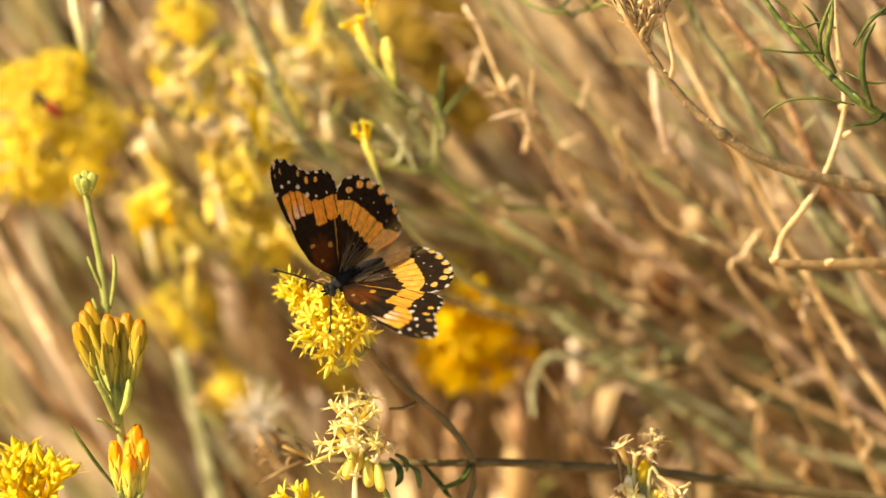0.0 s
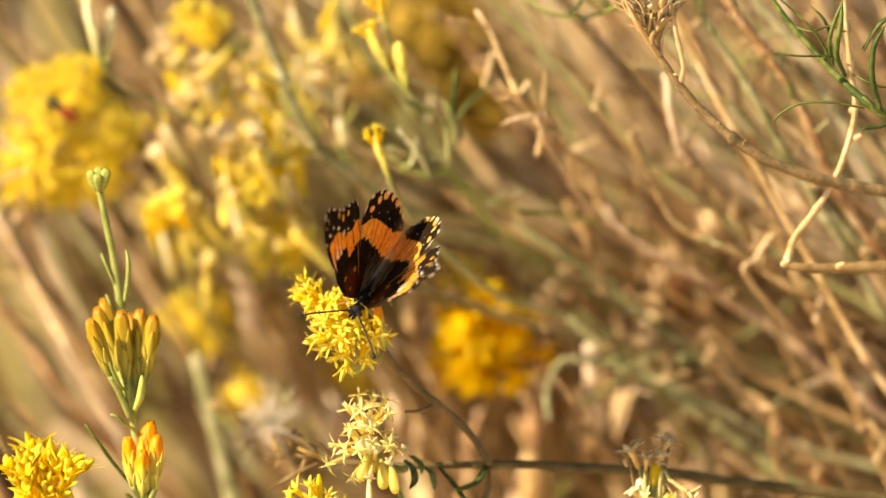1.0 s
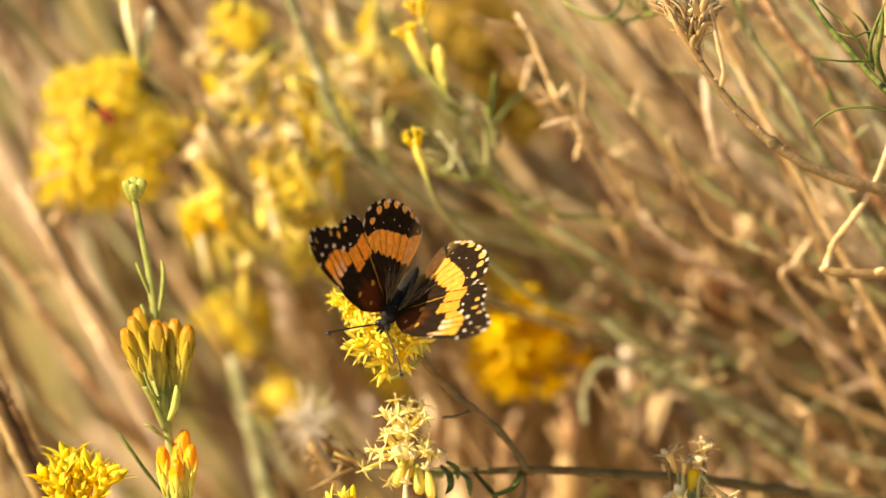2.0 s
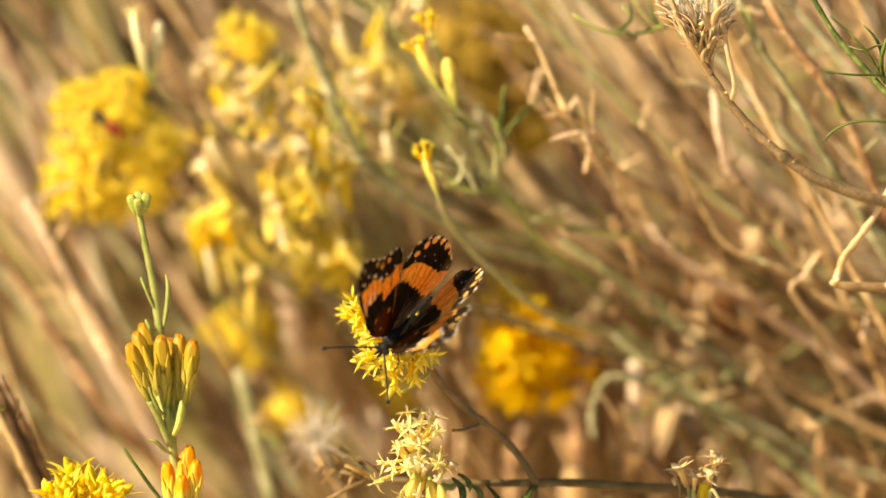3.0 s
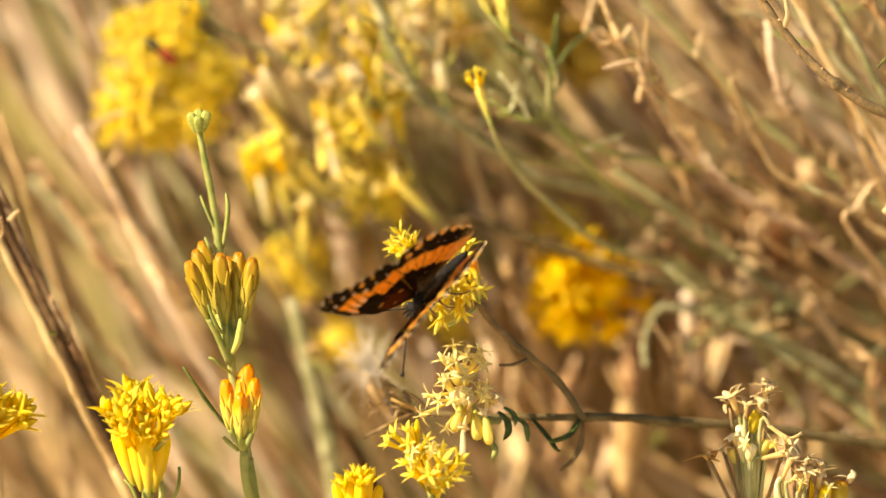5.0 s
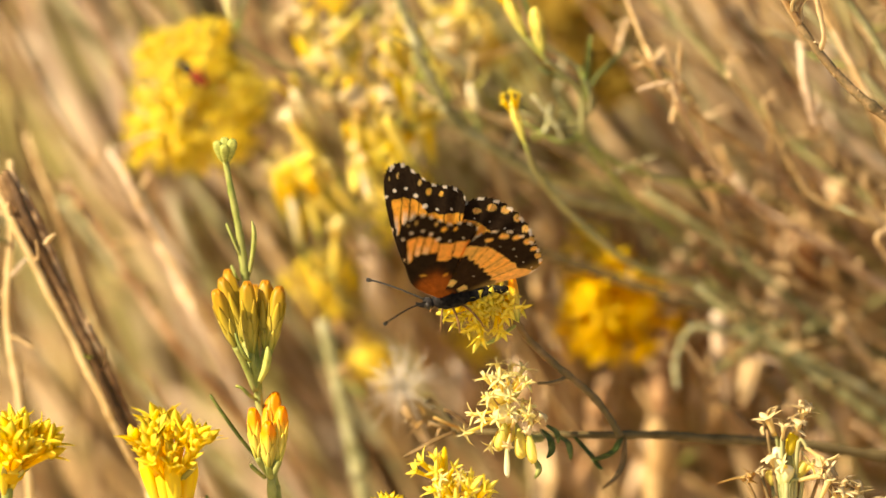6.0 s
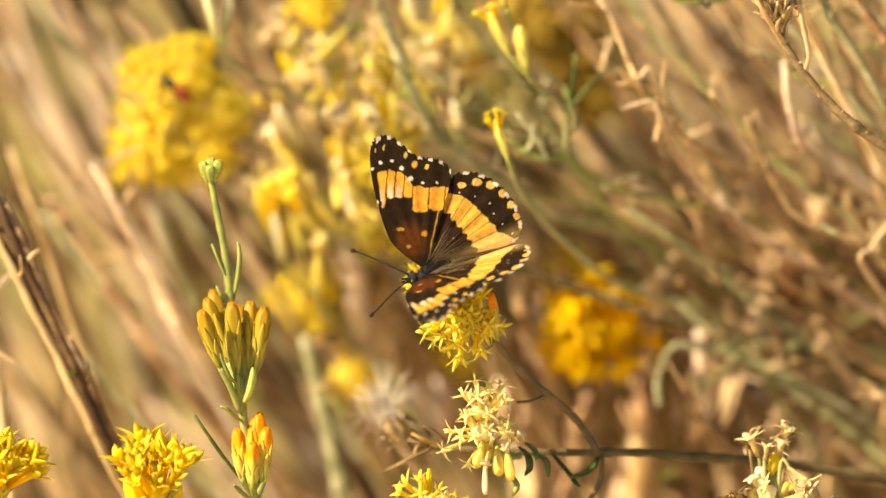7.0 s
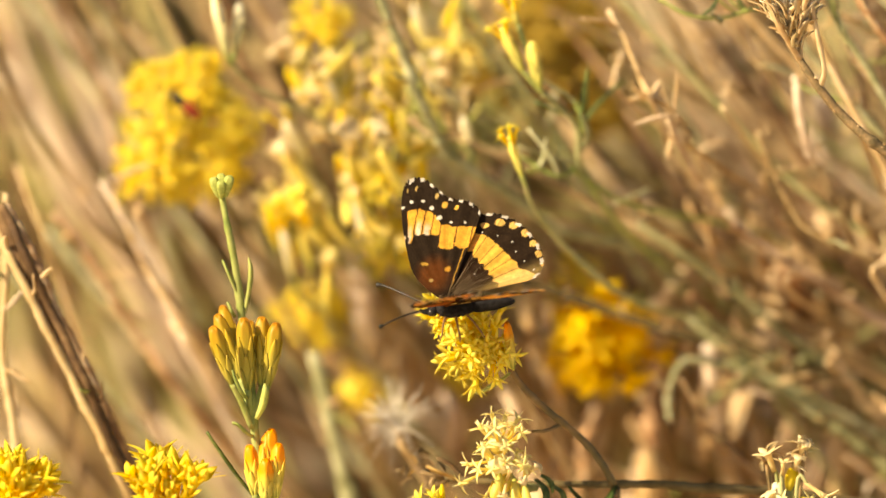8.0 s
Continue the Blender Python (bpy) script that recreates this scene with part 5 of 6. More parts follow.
corymb()
beetle()
for i, (x, y, c, r, ax, kind, n, lab) in enumerate((
        (-43.4, 38.9, 62, 46, (0, 0.6, -0.8), "lemon", 24, "bright yellow flower head behind the stems"), (-44.8, -10.1, 92, 62, (-0.1, 0.7, -0.6), "yellow", 24, "olive-yellow flower head behind the stems"), (-40.1, -13.0, 98, 40, (0.4, 0.4, -0.8), "yellow", 14, "olive-yellow flower head behind the stems"),
        (5.1, -13.7, 70, 84, (0.2, 0.5, -0.8), "deep", 34, "deep yellow flower head in the brush"), (1.5, -18.6, 72, 58, (-0.2, -0.1, -0.9), "deep", 24, "orange-yellow flower head in the brush"), (0.1, -5.7, 78, 50, (-0.1, 0.4, -0.8), "lemon", 18, "yellow flower head in the brush"),
        (-29.7, 3.4, 62, 52, (0.1, 0.3, -0.9), "yellow", 18, "yellow flower head behind the stems"), (-33.6, 0.1, 64, 40, (-0.2, 0.0, -0.9), "yellow", 14, "yellow flower head behind the stems"), (-27.0, 0.1, 66, 38, (0.3, 0.0, -0.9), "yellow", 12, "yellow flower head behind the stems"),
        (-36.7, -24.1, 90, 48, (0.1, 0.2, -0.9), "yellow", 14, "yellow-green flower head behind the stems"), (-90.5, -5.3, 230, 60, (0.2, 0.3, -0.8), "yellow", 12, "yellow flower head far back"), (-14.0, 32.3, 100, 72, (0, 0.3, -0.9), "amber", 18, "amber flower head far back"),
        (6.0, 24.5, 104, 62, (0, 0.3, -0.9), "amber", 14, "amber flower head far back"), (-3.8, 31.4, 104, 80, (0, 0.3, -0.9), "amber", 14, "amber flower head far back"), (-7.7, 39.3, 108, 80, (0, 0.3, -0.9), "amber", 20, "amber flower head far back"), (1.6, 40.4, 112, 84, (0, 0.3, -0.9), "amber", 20, "amber flower head far back"), (0.6, 24.7, 112, 70, (0, 0.3, -0.9), "amber", 18, "amber flower head far back"), (-17.9, -21.4, 100, 45, (0, 0.2, -0.9), "yellow", 12, "yellow flower head far back"))):
    axis = slope(*ax)
    yellow_head(lab, spot(x, y, c) - axis * 3 * MM, axis, kind, n, 80, r / 62 * 0.85, 200 + i, (0.22, 0.25), OLIVE_STEM, 0.32, group="yellow flower heads behind")
def loose_flowers():
    """Half-faded flowers of the stems behind: slender cups with a few florets each, drooping and ragged."""
    rng = random.Random(303)
    for x, y, c, spreadx, spready, n in ((-33.3, 24.5, 54, 4.5, 3.5, 5), (-36.2, 20.3, 56, 5, 4, 4), (-30.9, 16.1, 54, 4, 5, 5), (-41.4, 17.5, 58, 3, 2.5, 3), (-28.6, 9.5, 54, 3, 5, 4), (-45.7, 10.0, 59, 5, 3.5, 4),
                                         (-37.2, 5.3, 59, 3, 2.5, 4), (-45.8, 3.9, 61, 5, 4, 3), (-26.8, 36.0, 59, 3.5, 4, 4), (-38.2, 28.5, 62, 3, 3, 3), (-31.5, 30.3, 58, 3, 3, 3), (-21.2, 36.0, 60, 3, 3, 3), (-49.6, 7.7, 63, 4, 3, 3)):
        for k in range(n):
            q = spot(max(-50, x + rng.gauss(0, spreadx)), y + rng.gauss(0, spready), c + rng.gauss(0, 2.5))
            down = rng.random() < 0.15
            axis = slope(rng.uniform(-0.9, 0.2), -rng.uniform(0.4, 1) if down else rng.uniform(0.6, 1.2), -rng.uniform(0.1, 0.6))
            t = thing("flower", q, "faded yellow flower with ragged drooping florets" if down else "faded flower with beige florets on a slender yellow cup", "flower", "faded flowers behind")
            kind = rng.choice(("pale", "cream", "spent", "cream")) if y > 12 else rng.choice(("pale", "cream", "lemon", "pale"))
            head(t, -axis * 0.5 * MM, axis, kind, rng.randint(2, 5), rng.uniform(20, 55), rng.uniform(0.6, 0.9), rng, bracts=1, jitter=0.7)
            bud(t, aim(-axis * 8 * MM, axis, rng.random() * 6, rng.uniform(0.62, 0.85), 1.1), rng.choice(("cup", "cup", "spent")), "slender yellow flower cup", False)
            if rng.random() < 0.6:
                e = (axis + slope(rng.uniform(-1, 1), rng.uniform(-1, 1), 0) * 0.35).normalized()
                bud(t, aim(-axis * 8 * MM, e, rng.random() * 6, rng.uniform(0.5, 0.7), 1.1), rng.choice(("cup", "gold")), "slender yellow flower cup", False)
            hook = slope(rng.uniform(0.2, 0.6), -rng.uniform(0.3, 0.7), rng.uniform(2.2, 4.0))
            part("stem", tube(local(t, stalk_points([q - axis * 7 * MM, q - axis * 9 * MM + hook * 3 * MM, q - axis * 10 * MM + hook * 14 * MM, q + hook * 90 * MM], (0.3, 0.25))), 0.25, 0.5, 6, 5, 0.12, 2, rng), rng.choice([OLIVE_STEM, GREEN_STEM, FRESH_STEM]), t)


loose_flowers()


def tube_flower(label, cups, joint, line, seed, kind="cup", r0=0.45):
    """Slender closed flower cups that spring from one joint; a stalk runs on from there."""
    t = thing("flower", joint, label, "flower")
    rng = random.Random(seed)
    o = joint
    for p, q, w, petals in cups:
        d = q - p
        bud(t, aim(p - o, d, rng.random() * 6, w, d.length / (12 * MM * w)), kind, "slender yellow flower cup" if kind == "cup" else "pale spent flower cup")
        if petals:
            head(t, q - d.normalized() * 2.6 * MM - o, d, "yellow" if kind == "cup" else "pale", petals, 30, 0.5, rng, bracts=0)
        part("stalklet", tube(local(t, [joint, joint.lerp(p, 0.6), p + d * 0.05]), 0.4, 0.45, 6, 4, 0.1, 0, rng), FRESH_STEM, t)
    part("stem", tube(local(t, stalk_points([joint, *line], (0.15, 0.05))), r0, 0.65, 7, 7, 0.12, 6, rng), GREEN_STEM, t)
    return t


tube_flower("single yellow flower on a slender cup", [(spot(-10.6, 12.0, 19), spot(-13.0, 18.8, 19), 0.55, 6)], spot(-10.2, 10.9, 20), [spot(-8.6, 7.4, 26), spot(-4.1, 1.9, 34), spot(4.3, -5.5, 44)], 401)
tube_flower("pair of slender yellow flower cups", [(spot(-10.6, 29.3, 24), spot(-14.0, 36.4, 24), 0.75, 5), (spot(-7.9, 26.9, 24), spot(-9.3, 34.2, 24), 0.9, 0), (spot(-11.4, 36.9, 26), spot(-12.5, 40.5, 26), 0.5, 6)], spot(-7.5, 26.0, 25), [spot(-4.5, 23.6, 28), spot(-1.5, 20.4, 32), spot(-0.7, 14.0, 36), spot(4.3, 6.6, 46)], 402)
tube_flower("pair of pale spent flower cups", [(spot(-58.7, 31.8, 38), spot(-60.9, 41.9, 38), 0.7, 3), (spot(-57.6, 32.2, 40), spot(-56.7, 40.5, 40), 0.75, 0)], spot(-58.0, 30.6, 40), [spot(-54.5, 27.1, 44), spot(-46.3, 23.1, 50), spot(-34.4, 17.1, 60)], 403, "spent", 0.3)


# ---- stems ----
def stem_thing(name, line, r0, r1, material, label, lean, seed, knots=8, group="stems of the shrub", rough=0.2, crook=0.0):
    t = thing(name, line[0], label, "stem", group)
    rng = random.Random(seed)
    if crook:
        fine = smooth_path(line, 3)
        line = [p + slope(rng.gauss(0, 1), rng.gauss(0, 1), rng.gauss(0, 1)) * crook * rng.random() * MM for p in fine]
    part("stem", tube(local(t, stalk_points(line, lean)), r0, r1, 7, 4 if crook else 6, rough, knots * 2, rng), material, t)
    for i in range(knots):
        k = rng.uniform(0.0, 0.95) * (len(line) - 1)
        p = line[int(k)].lerp(line[min(int(k) + 1, len(line) - 1)], k % 1)
        d = slope(rng.uniform(-1, 1), rng.uniform(-0.3, 1), rng.uniform(-1, 0.3))
        if rng.random() < 0.5:
            L = rng.uniform(1.0, 4.5)
            part("spur", tube(local(t, [p, p + d * L * 0.5 * MM, p + (d + slope(-0.4, 0.6, 0) * 0.5) * L * MM]), r0 * 0.55, 0.15, 5, 3, 0.2, 0, rng), rng.choice([material, HUSK]), t)
        else:
            L = rng.uniform(3, 8)
            bend = slope(rng.uniform(-1, 1), rng.uniform(-1, 0.6), rng.uniform(-0.6, 0.6))
            leaf("leaf", local(t, [p, p + d * L * 0.4 * MM, p + (d * 0.7 + bend * 0.15) * L * MM, p + (d * 1.0 + bend * 0.25) * L * MM]), rng.uniform(0.6, 1.5), rng.choice([HUSK, HUSK, STRAW, ASH_STEM, TAN_STEM, FRESH_STEM, GREY_STEM, material]), t, "dry curled narrow leaf", 0.6)
    return t


for i, (line, r0, r1, m, lab, lean) in enumerate((
        ([spot(-35.5, 45.7, 40), spot(-34.6, 44.3, 40), spot(-31.9, 37.0, 40), spot(-29.4, 31.2, 41), spot(-27.0, 24.9, 42), spot(-24.9, 21.0, 44), spot(-22.2, 16.2, 47), spot(-14.4, 10.9, 52), spot(-2.6, 3.6, 60)], 0.8, 0.9, GREY_STEM, "grey-green leafy stem", (0.25, 0.1)),
        ([spot(-28.6, 22.2, 54), spot(-17.3, 17.5, 54), spot(-4.1, 11.4, 56), spot(13.8, 1.0, 58), spot(27.0, -6.0, 60), spot(48.9, -18.9, 64), spot(74.7, -31.3, 70)], 0.6, 0.8, OLIVE_STEM, "long olive-green stem", (0.25, 0.1)),
        ([spot(-17.7, -2.4, 62), spot(-5.2, -6.2, 62), spot(2.7, -9.0, 62), spot(11.7, -11.9, 62), spot(18.7, -14.1, 62), spot(25.7, -15.0, 62), spot(34.6, -18.2, 62), spot(47.4, -20.7, 64), spot(66.5, -26.3, 68)], 0.8, 1.0, DARK_BRANCH, "long dark olive-brown stem", (0.25, 0.1)),
        ([spot(24.3, 7.3, 58), spot(28.1, 2.8, 58), spot(35.8, -2.2, 58), spot(44.7, -7.9, 58), spot(51.1, -11.7, 58), spot(61.9, -19.9, 60), spot(72.7, -28.2, 62)], 0.7, 0.9, ASH_STEM, "long pinkish grey stem", (0.25, 0.1)),
        ([spot(18.7, -11.2, 60), spot(25.7, -16.9, 60), spot(30.8, -20.7, 60), spot(38.5, -25.8, 61), spot(44.8, -29.9, 62), spot(53.8, -37.2, 64)], 0.8, 1.0, GREY_STEM, "grey-green stem", (0.25, 0.1)),
        ([spot(9.7, 4.7, 57), spot(17.3, -0.4, 57), spot(25.6, -6.1, 58), spot(30.7, -10.2, 59), spot(42.0, -19.0, 64)], 0.6, 0.8, GREY_STEM, "yellow-green stem", (0.25, 0.1)),
        ([spot(20.6, -25.5, 59), spot(25.7, -22.3, 60), spot(31.4, -19.4, 62), spot(44.0, -17.0, 72)], 0.5, 0.6, GREEN_STEM, "yellow-green curving shoot", (0.25, 0.1)),
        ([spot(-79.5, 11.1, 56), spot(-76.0, 5.3, 56), spot(-72.1, -2.3, 58), spot(-69.5, -8.0, 60), spot(-65.1, -16.9, 64)], 0.6, 0.9, ASH_STEM, "pale pinkish grey dry stem", (0.2, 0.1)),
        ([spot(-87.7, 6.0, 70), spot(-81.2, -3.0, 70), spot(-75.4, -12.0, 72), spot(-68.3, -22.3, 76)], 0.8, 1.0, RED_STEM, "reddish dry stem", (0.2, 0.1)),
        ([spot(3.5, 39.8, 32), spot(6.1, 35.2, 31), spot(8.9, 28.7, 31), spot(11.2, 23.7, 33), spot(16.8, 15.3, 70), spot(27.1, 4.0, 110)], 0.42, 0.5, TAN_STEM, "thin tan dry stem", (0.25, 0.1)),
        ([spot(14.2, 23.2, 31), spot(13.7, 20.9, 31), spot(18.6, 12.1, 36), spot(25.7, 3.8, 44), spot(43.9, -7.4, 56), spot(60.2, -15.0, 62), spot(77.7, -24.7, 70)], 0.36, 0.6, RED_STEM, "thin reddish dry stem", (0.25, 0.1)),
        ([spot(13.3, 15.8, 32), spot(14.4, 20.9, 32), spot(15.2, 22.3, 33), spot(20.4, 13.3, 60)], 0.45, 0.4, HUSK, "short pale dry shoot", (0.25, 0.1)),
        ([spot(42.4, 44.2, 26), spot(46.5, 37.8, 26), spot(52.3, 30.5, 28), spot(57.6, 21.3, 30), spot(61.5, 12.1, 32), spot(67.3, 2.9, 36), spot(76.0, -7.4, 42)], 0.7, 1.0, RED_STEM, "pinkish dry stem", (0.25, 0.1)),
        ([spot(37.9, 44.3, 28), spot(42.0, 36.0, 28), spot(47.6, 27.8, 30), spot(52.3, 19.0, 32), spot(58.0, 10.3, 36), spot(66.7, -3.6, 42), spot(76.5, -19.6, 50)], 0.6, 0.9, GREY_STEM, "grey-green stem with leaf scars", (0.25, 0.1)),
        ([spot(34.7, 29.3, 38), spot(35.1, 23.3, 38), spot(36.6, 17.8, 40), spot(38.4, 15.5, 46), spot(45.7, 9.7, 80), spot(61.0, -3.9, 120)], 0.62, 0.6, ASH_STEM, "bleached curling dry stem", (0.25, 0.1)),
        ([spot(28.6, 20.1, 40), spot(30.5, 15.0, 40), spot(33.1, 9.4, 40), spot(37.8, 3.3, 40), spot(45.2, 0.6, 40), spot(57.5, -7.4, 44)], 0.5, 0.7, OLIVE_STEM, "olive-brown stem with yellowing tip", (0.25, 0.1)),
        ([spot(15.2, -27.7, 56), spot(14.9, -23.5, 56), spot(16.4, -19.2, 56), spot(19.4, -18.0, 58), spot(28.0, -19.7, 60), spot(38.4, -23.6, 62), spot(53.7, -32.2, 66)], 0.5, 0.7, GREY_STEM, "curling yellow-green stem", (0.25, 0.1)),
        ([spot(21.4, -25.0, 62), spot(27.1, -21.9, 64), spot(32.9, -19.4, 66), spot(42.5, -19.0, 70), spot(57.1, -24.8, 78)], 0.6, 0.7, GREY_STEM, "yellow-green stem", (0.25, 0.1)),
        ([spot(18.8, -24.2, 48), spot(21.2, -28.0, 48), spot(24.9, -32.2, 48), spot(30.6, -37.4, 50), spot(39.2, -43.2, 56)], 0.45, 0.8, BROWN_STEM, "thin dark stem", (0.2, 0.1)),
        ([spot(-44.2, -17.0, 66), spot(-41.7, -26.5, 66), spot(-39.2, -37.0, 68), spot(-37.1, -46.6, 70)], 1.2, 1.4, GREY_STEM, "grey-green flower stalk", (0.1, 0.05)),
        ([spot(-79.4, 11.0, 56), spot(-75.7, 4.9, 56), spot(-72.1, -3.1, 58), spot(-66.1, -12.1, 60), spot(-58.2, -26.4, 70)], 0.5, 0.8, TAN_STEM, "bleached dry stem", (0.2, 0.1)),
        ([spot(-95.6, 6.5, 20), spot(-91.4, -1.7, 20), spot(-86.8, -10.8, 22), spot(-81.8, -21.8, 24), spot(-77.2, -31.4, 26), spot(-73.5, -38.4, 28), spot(-67.1, -50.4, 32)], 1.15, 1.4, BROWN_STEM, "dark brown twisted dry stem", (0.1, 0.05)),
        ([spot(-94.3, 7.0, 22), spot(-89.6, -1.2, 21), spot(-85.5, -10.8, 22), spot(-80.8, -19.9, 23), spot(-75.8, -31.0, 26), spot(-70.8, -41.2, 30)], 1.0, 1.2, RED_STEM, "reddish-brown twisted dry stem", (0.1, 0.05)),
        ([spot(-94.7, 7.4, 18), spot(-90.0, -2.1, 17), spot(-86.8, -9.4, 19), spot(-80.8, -21.2, 19), spot(-77.4, -29.5, 22), spot(-72.5, -39.7, 26), spot(-67.1, -50.3, 30)], 0.7, 0.9, BROWN_STEM, "dark brown twisted dry stem", (0.1, 0.05)),
        ([spot(-96.5, 5.1, 21), spot(-92.5, -2.6, 19), spot(-87.4, -12.6, 20), spot(-83.4, -20.4, 22), spot(-77.8, -31.8, 23), spot(-74.2, -39.2, 26), spot(-68.0, -51.3, 30)], 0.75, 0.9, STRAW, "pale twisted dry stem", (0.1, 0.05)),
        ([spot(-94.5, 9.3, 30), spot(-94.2, -1.8, 30), spot(-95.0, -14.7, 30), spot(-93.1, -27.6, 30), spot(-91.2, -42.4, 32)], 0.6, 0.9, STRAW, "upright straw-coloured stem", (0.05, 0.05)),
        ([spot(40.8, -14.1, 62), spot(43.2, -16.9, 62), spot(45.2, -20.7, 62), spot(49.9, -26.5, 66), spot(58.8, -34.2, 72)], 0.5, 0.7, HUSK, "pale dry side shoot", (0.2, 0.1)),
        ([spot(50.4, -24.7, 50), spot(52.6, -27.1, 50), spot(52.4, -32.8, 52), spot(55.4, -41.5, 60)], 0.4, 0.4, TAN_STEM, "pale dry shoot with a withered tip", (0.1, 0.1)),
        ([spot(18.2, -2.8, 70), spot(15.3, -7.0, 70), spot(13.5, -9.9, 72), spot(20.7, -17.2, 80)], 0.8, 0.8, TAN_STEM, "short tan shoot", (0.2, 0.1)),
        ([spot(-37.1, 0.6, 76), spot(-36.6, -3.7, 76), spot(-36.0, -8.5, 78), spot(-35.4, -13.4, 84), spot(-33.1, -21.7, 120)], 2.0, 1.6, ASH_STEM, "thick weathered pinkish grey stick", (0.2, 0.1)),
        ([spot(-21.2, 39.8, 62), spot(-18.4, 36.1, 62), spot(-22.7, 28.5, 64), spot(-21.3, 22.9, 66)], 0.5, 0.6, STRAW, "pale dry shoot", (0.2, 0.1)))):
    stem_thing("stem", line, r0, r1, m, lab + " of the shrub", lean, 500 + i, knots=2 if "twisted" in lab or "withered tip" in lab else 7, crook=0.25)


def green_shoot(line, n, seed):
    """A thin green side shoot with narrow leaves."""
    t = stem_thing("shoot", line, 0.3, 0.4, FRESH_STEM, "thin green shoot with narrow leaves", (0.22, 0.2), seed, knots=0)
    rng = random.Random(seed)
    for i in range(n):
        k = rng.uniform(0, 0.95) * (len(line) - 1)
        p = line[int(k)].lerp(line[min(int(k) + 1, len(line) - 1)], k % 1)
        d = slope(rng.uniform(-1, 1), rng.uniform(-0.2, 1), rng.uniform(-0.8, 0.3))
        L = rng.uniform(4, 9)
        leaf("leaf", local(t, [p, p + d * L * 0.5 * MM, p + (d + slope(rng.uniform(-1, 1), 0.2, 0) * 0.4) * L * MM]), rng.uniform(0.8, 1.4), rng.choice([FRESH_STEM, LEAF, GREY_STEM]), t)


green_shoot([spot(-1.8, 25.1, 34), spot(-0.6, 20.5, 34), spot(-1.1, 14.9, 36), spot(1.5, 10.3, 40), spot(7.1, 3.8, 48)], 7, 601)
green_shoot([spot(-8.7, 14.4, 32), spot(-5.0, 12.6, 33), spot(-1.3, 13.1, 35), spot(4.3, 9.4, 40)], 6, 602)
green_shoot([spot(-29.3, 27.1, 44), spot(-26.5, 21.6, 46), spot(-21.0, 16.0, 50), spot(-13.6, 10.5, 56)], 5, 603)
green_shoot([spot(-53.8, 5.4, 96), spot(-51.0, 2.0, 98), spot(-44.3, -0.9, 100), spot(-35.8, -5.8, 110)], 6, 604)
green_shoot([spot(-38.5, 36.3, 70), spot(-35.6, 32.5, 70), spot(-32.8, 27.8, 72), spot(-27.3, 21.2, 80)], 5, 605)
green_shoot([spot(11.1, 41.3, 20), spot(16.1, 38.7, 20), spot(21.6, 38.4, 22), spot(26.3, 39.7, 24), spot(31.9, 40.7, 30)], 5, 606)


def brush(seed, count, near, far, left, edge, thin=1.0, low=-65, tilt=-60, turn=30, leaves=6, green=False, rise=60):
    """Single dry stems of the shrub behind, leaning from lower right to upper left, flatter towards the lower right."""
    rng = random.Random(seed)
    for i in range(count):
        c = rng.uniform(near, far)
        k = (1200 + c) / 1200
        a, b = rng.uniform(left, edge) * k, rng.uniform(low, 60) * k
        flat = ramp_step(a, -45, 25) * ramp_step(-b, -24, 14)
        ang = radians(rng.gauss(tilt + turn * flat, 7))
        d = Vector((math.cos(ang), math.sin(ang)))
        h1, h2 = rng.uniform(15, rise), rng.uniform(35, 75)
        bend = rng.uniform(-4, 4)
        pts = [spot(a - d.x * h1 + rng.uniform(-3, 3), b - d.y * h1, c + rng.uniform(-10, 10)), spot(a - d.x * h1 * 0.5 + bend * 0.6, b - d.y * h1 * 0.5 + bend * 0.5, c), spot(a + bend, b + bend, c), spot(a + d.x * h2, b + d.y * h2, c + 8)]
        m = rng.choice([TAN_STEM, TAN_STEM, TAN_STEM, RED_STEM, RED_STEM, RED_STEM, ASH_STEM, GREY_STEM, BROWN_STEM, BROWN_STEM, BROWN_STEM, OLIVE_STEM, OLIVE_STEM])
        if b < 5 and -15 < a < 40:
            m = rng.choice([TAN_STEM, RED_STEM, ASH_STEM, ASH_STEM, STRAW])
        if green:
            m = rng.choice([OLIVE_STEM, GREEN_STEM])
        lab = {FRESH_STEM: "fresh green stem", GREEN_STEM: "green stem", TAN_STEM: "tan dry stem", RED_STEM: "reddish dry stem", GREY_STEM: "grey-green stem", STRAW: "bleached straw-coloured stem", BROWN_STEM: "dark brown dry stem", ASH_STEM: "weathered pinkish grey stem", OLIVE_STEM: "olive-brown stem"}[m]
        stem_thing("stem", pts, rng.uniform(0.45, 0.9) * thin, rng.uniform(0.8, 1.4) * thin, m, lab + " in the brush", (rng.uniform(0.1, 0.35), rng.uniform(0, 0.15)), seed * 1000 + i, knots=rng.randint(leaves - 2, leaves + 3), crook=0.45)


brush(7, 70, 90, 200, -70, 130, 0.9, leaves=4)
brush(9, 90, 76, 130, 4, 125, 0.6, leaves=5)
brush(13, 26, 26, 60, 30, 95, 0.55, 5, -58, 34, leaves=4)
brush(15, 12, 42, 80, -30, 30, 0.5, -5, -50, 10, 4, True)
brush(11, 40, 80, 180, -115, -20, 0.9, leaves=3)
brush(17, 28, 62, 84, 36, 100, 0.5, -48, -44, 12, leaves=3, rise=22)
brush(19, 14, 60, 95, -110, -50, 0.5, leaves=2)


